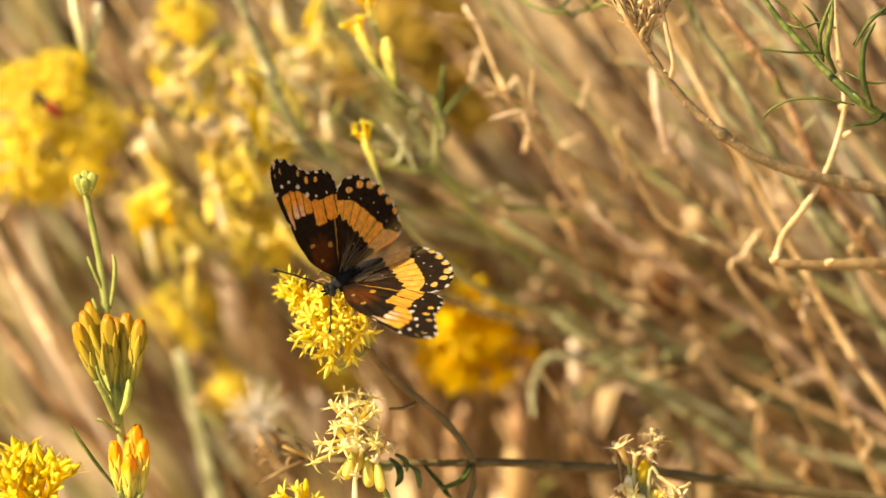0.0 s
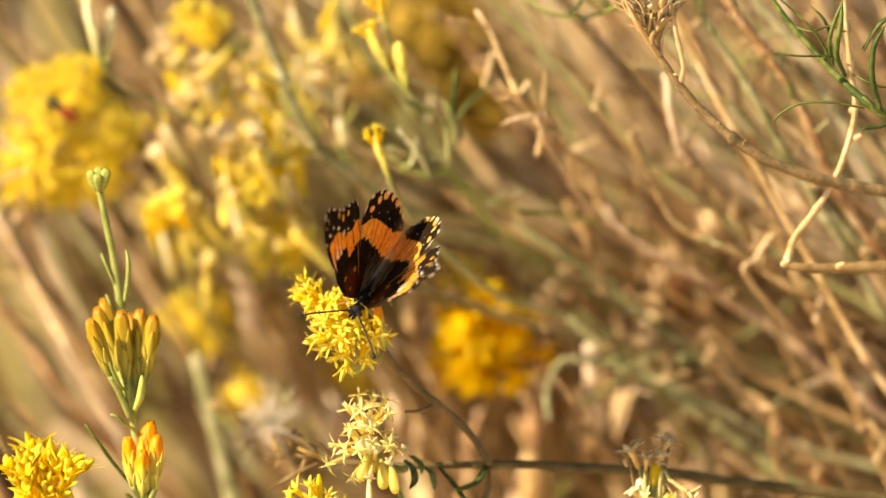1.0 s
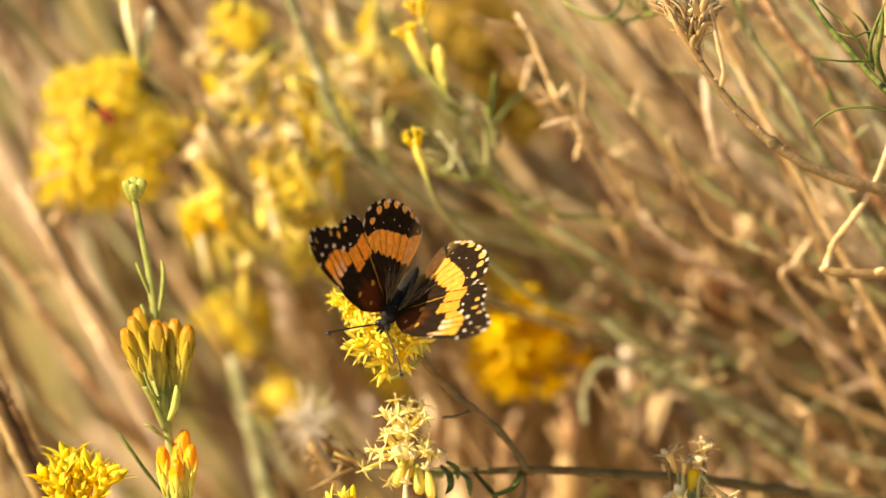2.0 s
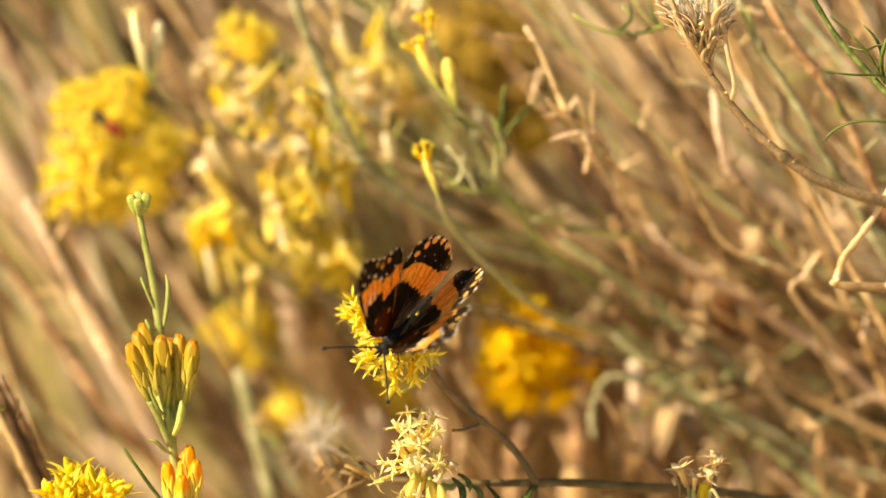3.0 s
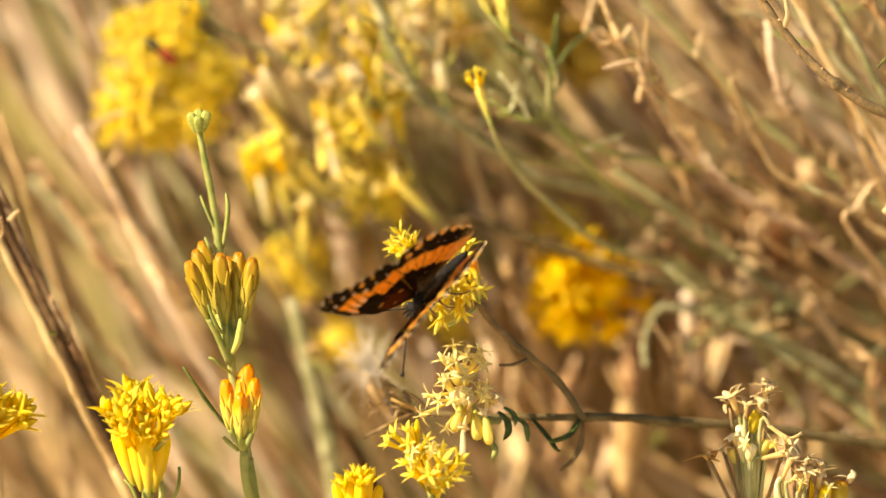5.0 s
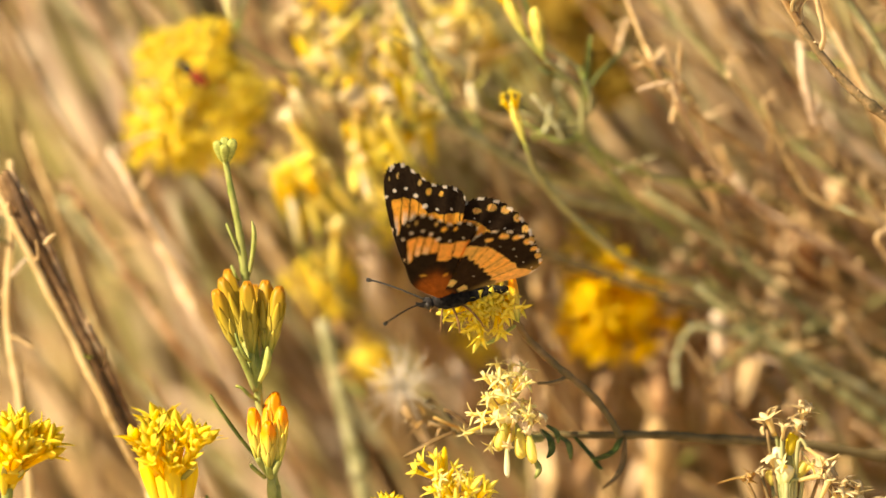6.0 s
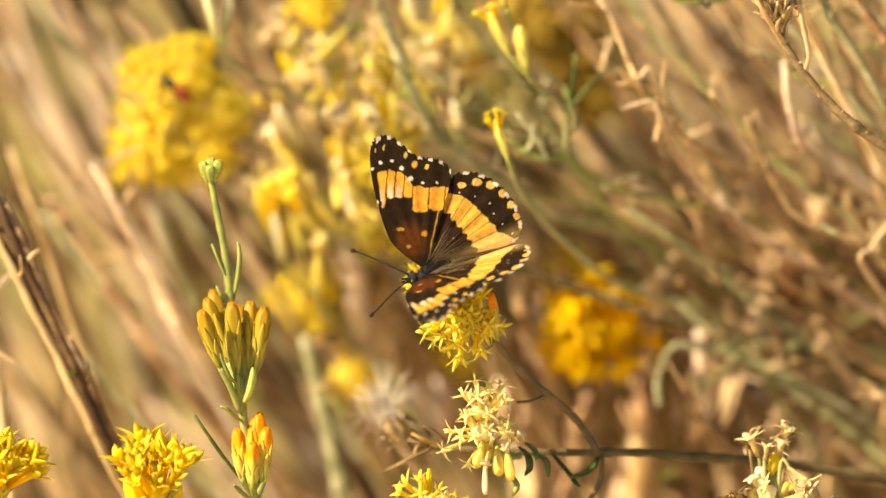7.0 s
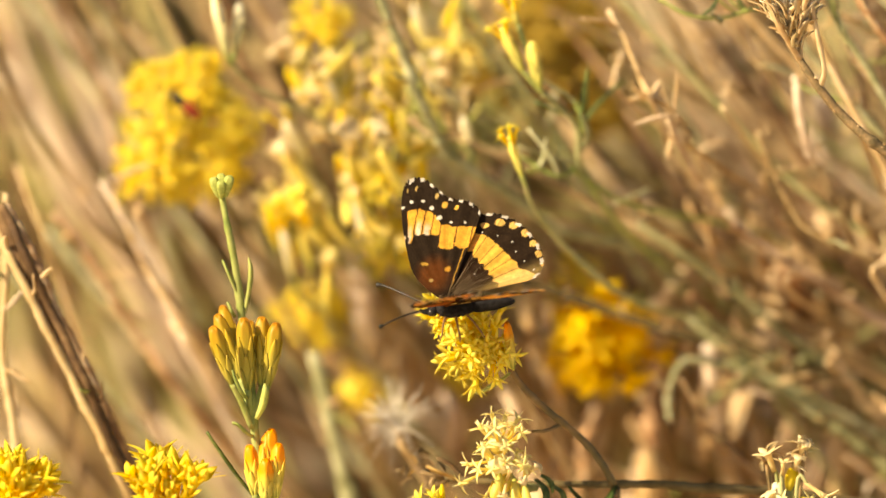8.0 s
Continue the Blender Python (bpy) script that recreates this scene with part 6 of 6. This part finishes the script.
def dry_shoot(place, lean, size, material, seed):
    """A short dead side shoot that ends in a few curled husks, on a stalk of its own."""
    t = thing("dry_shoot", place, "short dead shoot ending in a few curled pale husks", "shoot", "dead shoots in the brush")
    rng = random.Random(seed)
    d = slope(lean, 1, rng.uniform(-0.3, 0.3))
    foot = place - d * rng.uniform(6, 12) * size * MM
    back = foot + slope(rng.uniform(0.5, 0.9), -rng.uniform(0.3, 0.7), 1.5) * 0.06
    part("stem", tube(local(t, stalk_points([place, place.lerp(foot, 0.5) + slope(rng.uniform(-1, 1), 0, 0) * 0.0012, foot, back], (0.25, 0.2))), 0.4 * size, 0.6, 6, 5, 0.3, 6, rng), material, t)
    for i in range(rng.randint(4, 8)):
        e = slope(lean + rng.uniform(-1.1, 1.1), rng.uniform(-0.1, 1.1), rng.uniform(-0.8, 0.4))
        L = rng.uniform(2.0, 4.5) * size
        p = place - d * rng.uniform(0, 4) * size * MM
        leaf("husk", local(t, [p, p + e * L * 0.55 * MM, p + (e + slope(rng.uniform(-1, 1), rng.uniform(-1, 0.4), 0) * 0.45) * L * MM]), rng.uniform(0.5, 1.1) * size, rng.choice([HUSK, TAN_STEM, STRAW, material]), t, fold=0.6, thick=0.10)


rng_shoot = random.Random(640)
for i, (x, y, c) in enumerate(((13.4, 22.6, 34), (40.8, -13.6, 58), (50.2, -25.0, 50), (18.0, -2.6, 64), (29.6, 9.5, 46), (46.0, 8.0, 52), (60.5, -6.0, 44), (66.0, -14.0, 40), (63.0, 12.0, 40), (24.0, 28.5, 44), (52.0, 3.0, 36), (36.0, 2.0, 56), (69.0, 2.5, 38), (57.0, -33.0, 52),
                               (68.0, -28.0, 46), (9.5, 8.5, 48), (22.0, 13.0, 58), (43.5, 25.5, 40), (34.5, -28.5, 60), (26.0, -10.5, 66), (6.0, 33.0, 42), (75.0, 8.0, 40), (79.0, -20.0, 44), (86.0, 20.0, 40), (88.0, -5.0, 46), (48.5, 36.0, 36))):
    dry_shoot(spot(x, y, c), rng_shoot.uniform(-0.9, 0.5), rng_shoot.uniform(0.65, 0.95), rng_shoot.choice([TAN_STEM, RED_STEM, HUSK]), 650 + i)


def dry_leaf(points, width, material, seed):
    """A broad withered leaf hanging among the stems, on a stalk of its own."""
    t = thing("dry_leaf", points[0], "broad withered pale tan leaf hanging among the stems", "leaf", "withered leaves in the brush")
    leaf("blade", local(t, points), width, material, t, fold=0.25)
    rng = random.Random(seed)
    p, q = points[0], points[1]
    d = (p - q).normalized()
    part("stalk", tube(local(t, stalk_points([p, p + d * 0.006 + BACK * 0.01, p + slope(0.5, -0.2, 1.2) * 0.05], (0.25, 0.2))), 0.3, 0.6, 6, 5, 0.12, 2, rng), TAN_STEM, t)


for i, (pts, w, m) in enumerate((([spot(22.4, -14.0, 68), spot(22.9, -19.0, 66), spot(23.3, -24.0, 66), spot(24.0, -30.0, 68)], 5.0, ASH_STEM), ([spot(20.8, -26.7, 72), spot(23.4, -32.5, 71), spot(26.0, -38.6, 72)], 4.5, HUSK), ([spot(9.2, -17.8, 72), spot(11.8, -25.5, 71), spot(11.2, -32.5, 72)], 4.0, STRAW), ([spot(21.1, 2.8, 57), spot(22.3, -1.0, 56), spot(24.3, -6.0, 57)], 1.6, HUSK), ([spot(-35.0, -3.5, 80), spot(-31.7, -8.1, 79), spot(-31.1, -13.2, 80)], 2.5, RUST_HUSK), ([spot(16.0, -24.1, 88), spot(15.0, -28.8, 86), spot(16.0, -34.7, 88), spot(17.5, -39.6, 90)], 6.5, HUSK), ([spot(28.0, -11.5, 84), spot(26.5, -16.2, 82), spot(27.5, -21.1, 84)], 5.0, ASH_STEM),
                                 ([spot(10.3, -19.3, 94), spot(9.3, -24.1, 92), spot(10.3, -31.0, 94), spot(11.8, -34.9, 96)], 6.0, STRAW), ([spot(33.4, -25.0, 88), spot(32.4, -29.8, 86), spot(33.9, -35.6, 88)], 5.5, ASH_STEM), ([spot(7.4, 2.0, 94), spot(8.8, -2.8, 92), spot(11.7, -7.7, 94)], 5.0, HUSK),
                                 ([spot(-6.2, -25.1, 94), spot(-5.2, -29.9, 92), spot(-2.8, -34.8, 94), spot(-1.4, -38.8, 96)], 6.0, STRAW), ([spot(-21.7, -24.1, 89), spot(-20.2, -28.9, 88), spot(-20.7, -34.7, 90)], 6.0, ASH_STEM), ([spot(-29.5, -17.4, 94), spot(-27.5, -23.2, 92), spot(-27.1, -29.0, 94)], 5.0, HUSK), ([spot(41.5, 29.9, 84), spot(42.4, 24.1, 82), spot(43.9, 18.4, 84)], 4.0, ASH_STEM),
                                 ([spot(58.5, 19.4, 88), spot(61.4, 13.6, 87), spot(64.8, 8.8, 88)], 3.4, ASH_STEM), ([spot(23.9, 36.0, 94), spot(29.2, 33.0, 92), spot(34.5, 29.2, 94)], 3.4, ASH_STEM))):
    dry_leaf(pts, w, m, 700 + i)


def pale_blades():
    """Broad bleached grass blades that stand among the stems."""
    rng = random.Random(717)
    for i in range(56):
        a, b, c = rng.uniform(-10, 46), rng.uniform(-46, -4), rng.uniform(68, 94)
        lean = rng.uniform(-0.35, 0.55)
        L = rng.uniform(14, 26)
        pts = [spot(a - lean * L * 0.6 * k + rng.uniform(-1.5, 1.5), b + L * (k - 0.5), c + rng.uniform(-2, 2)) for k in (0, 0.35, 0.7, 1.0)]
        dry_leaf(pts[::-1], rng.uniform(3.0, 6.5), rng.choice([TAN_STEM, RED_STEM, HUSK, TAN_STEM]), 740 + i)


pale_blades()


def far_brush():
    """The thicket farther back, uncountable stems and litter."""
    rng = random.Random(77)
    bms = [bmesh.new() for _ in range(4)]
    for i in range(560):
        c = rng.uniform(190, 900) if i % 3 else rng.uniform(150, 340)
        k = (1200 + c) / 1200
        a, b = rng.uniform(-150, 190) * k, rng.uniform(-90, 130) * k
        ang = radians(rng.gauss(-58 + 14 * ramp_step(a, -60, 60), 13))
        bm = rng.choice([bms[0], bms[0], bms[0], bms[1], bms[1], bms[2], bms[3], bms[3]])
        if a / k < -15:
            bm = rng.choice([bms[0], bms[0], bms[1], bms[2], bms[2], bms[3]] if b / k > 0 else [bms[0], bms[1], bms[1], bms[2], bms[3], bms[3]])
        # Mostly dark stems here: the shade of the thicket's gaps, put into colour.
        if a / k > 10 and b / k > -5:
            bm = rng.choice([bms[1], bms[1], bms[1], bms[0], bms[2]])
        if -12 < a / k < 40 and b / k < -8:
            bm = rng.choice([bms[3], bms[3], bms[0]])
        for j in range(rng.randint(2, 8)):
            turn = ang + rng.gauss(0, 0.06)
            d = Vector((math.cos(turn), math.sin(turn)))
            L = rng.uniform(60, 150)
            p = spot(a + rng.gauss(0, 3.5), b + rng.gauss(0, 8), c + rng.gauss(0, 8))
            q = p + (RIGHT * d.x + UP * d.y) * L * MM + BACK * rng.uniform(-0.01, 0.03)
            g = Vector((q.x + rng.uniform(0.0, 0.2), q.y + rng.uniform(-0.05, 0.1), 0))
            tube_into(bm, smooth_path([p, p.lerp(q, 0.5) + slope(rng.uniform(-1, 1), rng.uniform(-1, 1), 0) * 0.006, q, q.lerp(g, 0.4) + Vector((0.03, 0, 0)), g], 2), lambda t: (0.7 + 1.0 * t) * MM * (1 + c / 900), 5, 0.2, 0, rng)
    for bm, m, lab in zip(bms, (BRUSH, DARK_SHADE_BRUSH, GREEN_BRUSH, PINK_BRUSH), ("dense thicket of tan dry stems", "dark brown thicket stems that also stand for shaded gaps", "olive-green stems of the thicket", "bleached dry stems of the thicket")):
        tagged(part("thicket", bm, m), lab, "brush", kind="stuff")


far_brush()


def seed_down():
    """A tuft of white seed down caught on the stems."""
    t = thing("seed_down", spot(-30.4, -28.1, 34), "tuft of white seed down caught on a stem", "seed down")
    rng = random.Random(88)
    bm = bmesh.new()
    for i in range(110):
        d = slope(rng.gauss(0.1, 0.8), rng.gauss(0.5, 1), rng.gauss(0, 0.6))
        L = rng.uniform(2.5, 8.5) * MM
        p = slope(rng.gauss(0, 1), rng.gauss(0, 1), rng.gauss(0, 1)) * rng.uniform(0, 0.9) * MM
        tube_into(bm, [p, p + d * L * 0.6, p + d * L + slope(0, -1, 0) * 0.3 * MM], lambda q: (0.08 - 0.05 * q) * MM, 3, 0, 0, rng)
    tagged(part("down", bm, FLUFF, t), kind="stuff")
    part("stem", tube(local(t, stalk_points([spot(-30.7, -28.4, 34), spot(-29.1, -32.4, 36), spot(-25.5, -38.0, 40)], (0.1, 0.05))), 0.4, 1.2, 6, 5, 0.15, 3, rng), TAN_STEM, t)


seed_down()


# ---- what moves ----
def sway(ob, rows):
    """Rows of seconds and the shift right and up, in mm, of a thing that rocks in the breeze."""
    at0 = ob.location.copy()
    walk(ob, [(t, Matrix.Translation(at0 + (RIGHT * a + UP * b) * MM)) for t, a, b in rows])


def motions():
    walk(BUTTERFLY, [
        (0.0, Matrix.Translation(spot(-15.0, -4.6, -1.5)) @ pose(0, 0, 0, -44.4, 15.9, -132.3)),
        (0.3, Matrix.Translation(spot(-12.4, -3.6, -1.5)) @ pose(0, 0, 0, -41.7, 16.6, -127.6)),
        (0.4, Matrix.Translation(spot(-12.9, -3.8, -1.3)) @ pose(0, 0, 0, -34.2, 10.7, -116.2)),
        (0.5, Matrix.Translation(spot(-12.4, -3.5, -1.4)) @ pose(0, 0, 0, -31.0, 14.3, -112.6)),
        (0.7, Matrix.Translation(spot(-15.7, -6.0, -1.8)) @ pose(0, 0, 0, -27.8, 18.5, -115.6)),
        (1.0, Matrix.Translation(spot(-13.8, -6.2, -2.5)) @ pose(0, 0, 0, -32.9, 32.0, -118.5)),
        (1.2, Matrix.Translation(spot(-13.6, -6.7, -2.2)) @ pose(0, 0, 0, -26.4, 22.5, -106.3)),
        (2.3, Matrix.Translation(spot(-15.8, -7.9, -4.9)) @ pose(0, 0, 0, -40.3, 39.5, -128.5)),
        (2.5, Matrix.Translation(spot(-14.7, -8.1, -5.0)) @ pose(0, 0, 0, -40.8, 31.0, -129.4)),
        (2.7, Matrix.Translation(spot(-13.8, -5.7, -5.6)) @ pose(0, 0, 0, -43.0, 38.0, -134.2)),
        (3.0, Matrix.Translation(spot(-16.3, -9.5, -6.0)) @ pose(0, 0, 0, -46.3, 33.0, -134.9)),
        (3.2, Matrix.Translation(spot(-22.3, -14.2, -5.9)) @ pose(0, 0, 0, -44.7, 32.4, -131.7)),
        (3.5, Matrix.Translation(spot(-18.7, -12.2, -7.3)) @ pose(0, 0, 0, -75.7, 43.0, 184.0)),
        (3.7, Matrix.Translation(spot(-19.1, -12.5, -8.4)) @ pose(0, 0, 0, -98.9, 41.7, 156.0)),
        (4.0, Matrix.Translation(spot(-18.7, -12.5, -9.1)) @ pose(0, 0, 0, -103.0, 35.3, 150.4)),
        (4.3, Matrix.Translation(spot(-19.2, -10.2, -9.5)) @ pose(0, 0, 0, -106.2, 34.3, 139.3)),
        (4.5, Matrix.Translation(spot(-17.7, -11.8, -9.2)) @ pose(0, 0, 0, -99.1, 34.0, 151.3)),
        (4.8, Matrix.Translation(spot(-20.1, -14.6, -8.9)) @ pose(0, 0, 0, -83.7, 43.7, 162.0)),
        (5.0, Matrix.Translation(spot(-19.4, -14.7, -9.0)) @ pose(0, 0, 0, -91.1, 46.2, 159.1)),
        (5.2, Matrix.Translation(spot(-18.6, -15.9, -8.8)) @ pose(0, 0, 0, -84.0, 56.7, 163.5)),
        (6.3, Matrix.Translation(spot(-22.2, -8.9, -4.9)) @ pose(0, 0, 0, -16.6, 0.9, -176.7)),
        (6.5, Matrix.Translation(spot(-22.0, -5.9, -5.1)) @ pose(0, 0, 0, -23.7, 9.6, 179.2)),
        (6.7, Matrix.Translation(spot(-19.3, -3.7, -5.4)) @ pose(0, 0, 0, -40.3, 15.3, 175.8)),
        (7.0, Matrix.Translation(spot(-21.5, -5.3, -5.1)) @ pose(0, 0, 0, -42.2, 15.4, -175.2)),
        (7.3, Matrix.Translation(spot(-21.6, -5.3, -4.9)) @ pose(0, 0, 0, -29.8, 11.4, -176.4)),
        (7.5, Matrix.Translation(spot(-19.9, -4.8, -4.9)) @ pose(0, 0, 0, -31.8, 13.9, -179.3)),
        (7.7, Matrix.Translation(spot(-19.4, -6.6, -5.0)) @ pose(0, 0, 0, -34.8, 13.0, -181.9)),
        (8.0, Matrix.Translation(spot(-21.0, -8.2, -5.0)) @ pose(0, 0, 0, -19.5, 9.7, -181.8)),
    ])
    beats = [
        (0.00, 32, 31, 0.4, -1.9),
        (0.10, 30, 30, 0.2, -0.0),
        (0.20, 41, 41, 0.0, 1.9),
        (0.30, 67, 65, -0.1, 3.7),
        (0.40, 58, 55, 1.3, 3.0),
        (0.50, 39, 37, -0.5, -2.0),
        (0.60, 32, 32, 2.3, -2.6),
        (0.70, 29, 26, 5.1, -3.3),
        (0.80, 50, 52, 4.7, -3.3),
        (0.90, 66, 69, 4.2, -3.5),
        (1.00, 64, 65, 3.8, -3.7),
        (1.10, 48, 51, 2.6, -5.8),
        (1.20, 39, 40, 1.5, -7.9),
        (1.40, 28, 31, 1.8, -5.5),
        (1.60, 53, 57, 2.1, -3.2),
        (1.80, 68, 72, 2.4, -0.9),
        (2.00, 43, 47, 2.7, 1.4),
        (2.15, 58, 62, 3.0, 3.2),
        (2.30, 70, 73, 3.3, 4.9),
        (2.40, 66, 70, 3.4, 2.1),
        (2.50, 52, 55, 3.4, -0.7),
        (2.60, 60, 64, 2.9, -0.1),
        (2.70, 70, 71, 2.5, 0.6),
        (2.80, 64, 66, 3.5, -0.3),
        (2.90, 59, 60, 4.4, -1.2),
        (3.00, 67, 66, 5.4, -2.1),
        (3.10, 59, 59, 5.0, -5.9),
        (3.20, 42, 40, 4.8, -9.7),
        (3.30, 56, 55, 2.7, -6.2),
        (3.40, 49, 49, 0.7, -2.7),
        (3.50, 64, 62, -1.3, 0.7),
        (3.60, 68, 67, -0.7, 0.2),
        (3.70, 71, 69, -0.1, -0.2),
        (3.80, 70, 70, 0.4, -1.0),
        (3.90, 69, 70, 0.8, -1.7),
        (4.00, 75, 79, 1.3, -2.5),
        (4.10, 82, 83, 0.1, -3.7),
        (4.20, 80, 81, -1.1, -4.9),
        (4.30, 68, 69, -2.4, -6.1),
        (4.40, 76, 77, -1.4, -4.0),
        (4.50, 79, 81, -0.4, -2.0),
        (4.60, 67, 69, -0.8, -2.2),
        (4.70, 61, 64, -1.3, -2.4),
        (4.80, 61, 66, -1.7, -2.5),
        (4.90, 66, 72, -1.7, -1.1),
        (5.00, 71, 75, -1.5, 0.3),
        (5.10, 52, 60, -3.5, -2.3),
        (5.20, 50, 58, -5.4, -5.0),
        (5.40, 42, 49, -5.3, -3.7),
        (5.60, 67, 75, -5.0, -2.3),
        (5.80, 47, 52, -4.9, -1.0),
        (6.00, 69, 72, -4.7, 0.3),
        (6.15, 42, 43, -4.5, 1.4),
        (6.30, 22, 19, -4.4, 2.4),
        (6.40, 30, 30, -4.5, 2.8),
        (6.50, 38, 35, -4.6, 3.2),
        (6.60, 52, 50, -6.3, 6.2),
        (6.70, 72, 67, -8.1, 9.2),
        (6.80, 68, 69, -8.1, 4.4),
        (6.90, 44, 50, -8.0, -0.3),
        (7.00, 32, 34, -8.0, -5.1),
        (7.10, 38, 44, -6.1, -2.0),
        (7.20, 62, 68, -4.3, 1.3),
        (7.30, 59, 67, -2.5, 4.4),
        (7.40, 43, 44, -3.0, 1.7),
        (7.50, 38, 39, -3.7, -1.2),
        (7.60, 60, 62, -2.9, 2.2),
        (7.70, 67, 68, -2.2, 5.4),
        (7.80, 63, 62, -3.2, 4.5),
        (7.90, 53, 50, -4.0, 3.4),
        (8.00, 36, 33, -5.0, 2.5),
    ]
    for ob, side, kind, lift in WINGS:
        walk(ob, [(t, pose(HINGE_FORE * MM, side * HINGE_OUT * MM, (HINGE_UP + lift) * MM, side * (right if side < 0 else left), 0, (-side * (fore if kind == "forewing" else hind)))) for t, right, left, fore, hind in beats])
    sway(MAIN, [
            (0, 0.0, 0.0),
            (0.5, 1.0, 0.5),
            (1, 0.7, 0.2),
            (1.2, 0.7, -1.1),
            (2.5, 0.5, 0.2),
            (3, 0.5, -0.1),
            (3.5, 0.5, 0.0),
            (4, 0.3, 0.1),
            (4.5, 0.7, 0.4),
            (5, -0.1, -1.4),
            (5.2, 0.2, -1.5),
            (6.5, -0.3, -0.3),
            (7, -0.6, -0.7),
            (7.5, 0.1, -1.3),
            (8, -0.8, -2.7),
    ])
    sway(BUDSTALK, [
            (0, 0.0, 0.0),
            (0.5, 0.1, 1.1),
            (1, 0.3, 1.4),
            (1.2, -0.6, 1.2),
            (2.5, -0.2, -0.2),
            (3, -1.1, -0.1),
            (3.5, -0.4, -0.3),
            (4, -0.5, 0.0),
            (4.5, -2.0, -0.3),
            (5, 0.2, 1.0),
            (5.2, -0.4, 1.4),
            (6.5, -1.6, -0.3),
            (7, -1.3, -0.3),
            (7.5, -3.7, -1.0),
            (8, -2.0, 0.0),
    ])
    for ob in (LOWLEFT, LOWMID, LOWTUFT):
        sway(ob, [
            (0, 2.0, 0.3),
            (0.5, 2.1, 1.4),
            (1, 2.3, 1.7),
            (1.2, 1.4, 1.5),
            (2.5, 1.8, 0.1),
            (3, 0.9, 0.2),
            (3.5, 1.6, 0.0),
            (4, 1.5, 0.3),
            (4.5, 0.0, 0.0),
            (5, 2.2, 1.3),
            (5.2, 1.6, 1.7),
            (6.5, 0.4, 0.0),
            (7, 0.7, 0.0),
            (7.5, -1.7, -0.7),
            (8, 0.0, 0.3),
        ])
    sway(EDGEFLOWER, [
            (0, 1.6, 0.3),
            (0.5, 1.7, 1.4),
            (1, 1.9, 1.7),
            (1.2, 1.0, 1.5),
            (2.5, 1.4, 0.1),
            (3, 0.5, 0.2),
            (3.5, 1.2, 0.0),
            (4, 1.1, 0.3),
            (4.5, -0.4, 0.0),
            (5, 1.8, 1.3),
            (5.2, 1.2, 1.7),
            (6.5, 0.0, 0.0),
            (7, 0.3, 0.0),
            (7.5, -2.1, -0.7),
            (8, -0.4, 0.3),
    ])
    for ob in (FADED, BRANCH):
        sway(ob, [
            (0, 0.0, 0.0),
            (0.5, 0.8, 0.5),
            (1, 0.5, 0.3),
            (1.2, 0.4, -1.0),
            (2.5, 0.2, 0.4),
            (3, 0.5, 0.2),
            (3.5, 0.2, 0.4),
            (4, -0.2, 0.4),
            (4.5, 0.9, 1.4),
            (5, -0.3, -0.9),
            (5.2, 0.3, -1.2),
            (6.5, 0.6, 0.3),
            (7, -0.2, 0.0),
            (7.5, 1.2, 0.1),
            (8, -0.2, -2.5),
        ])


motions()
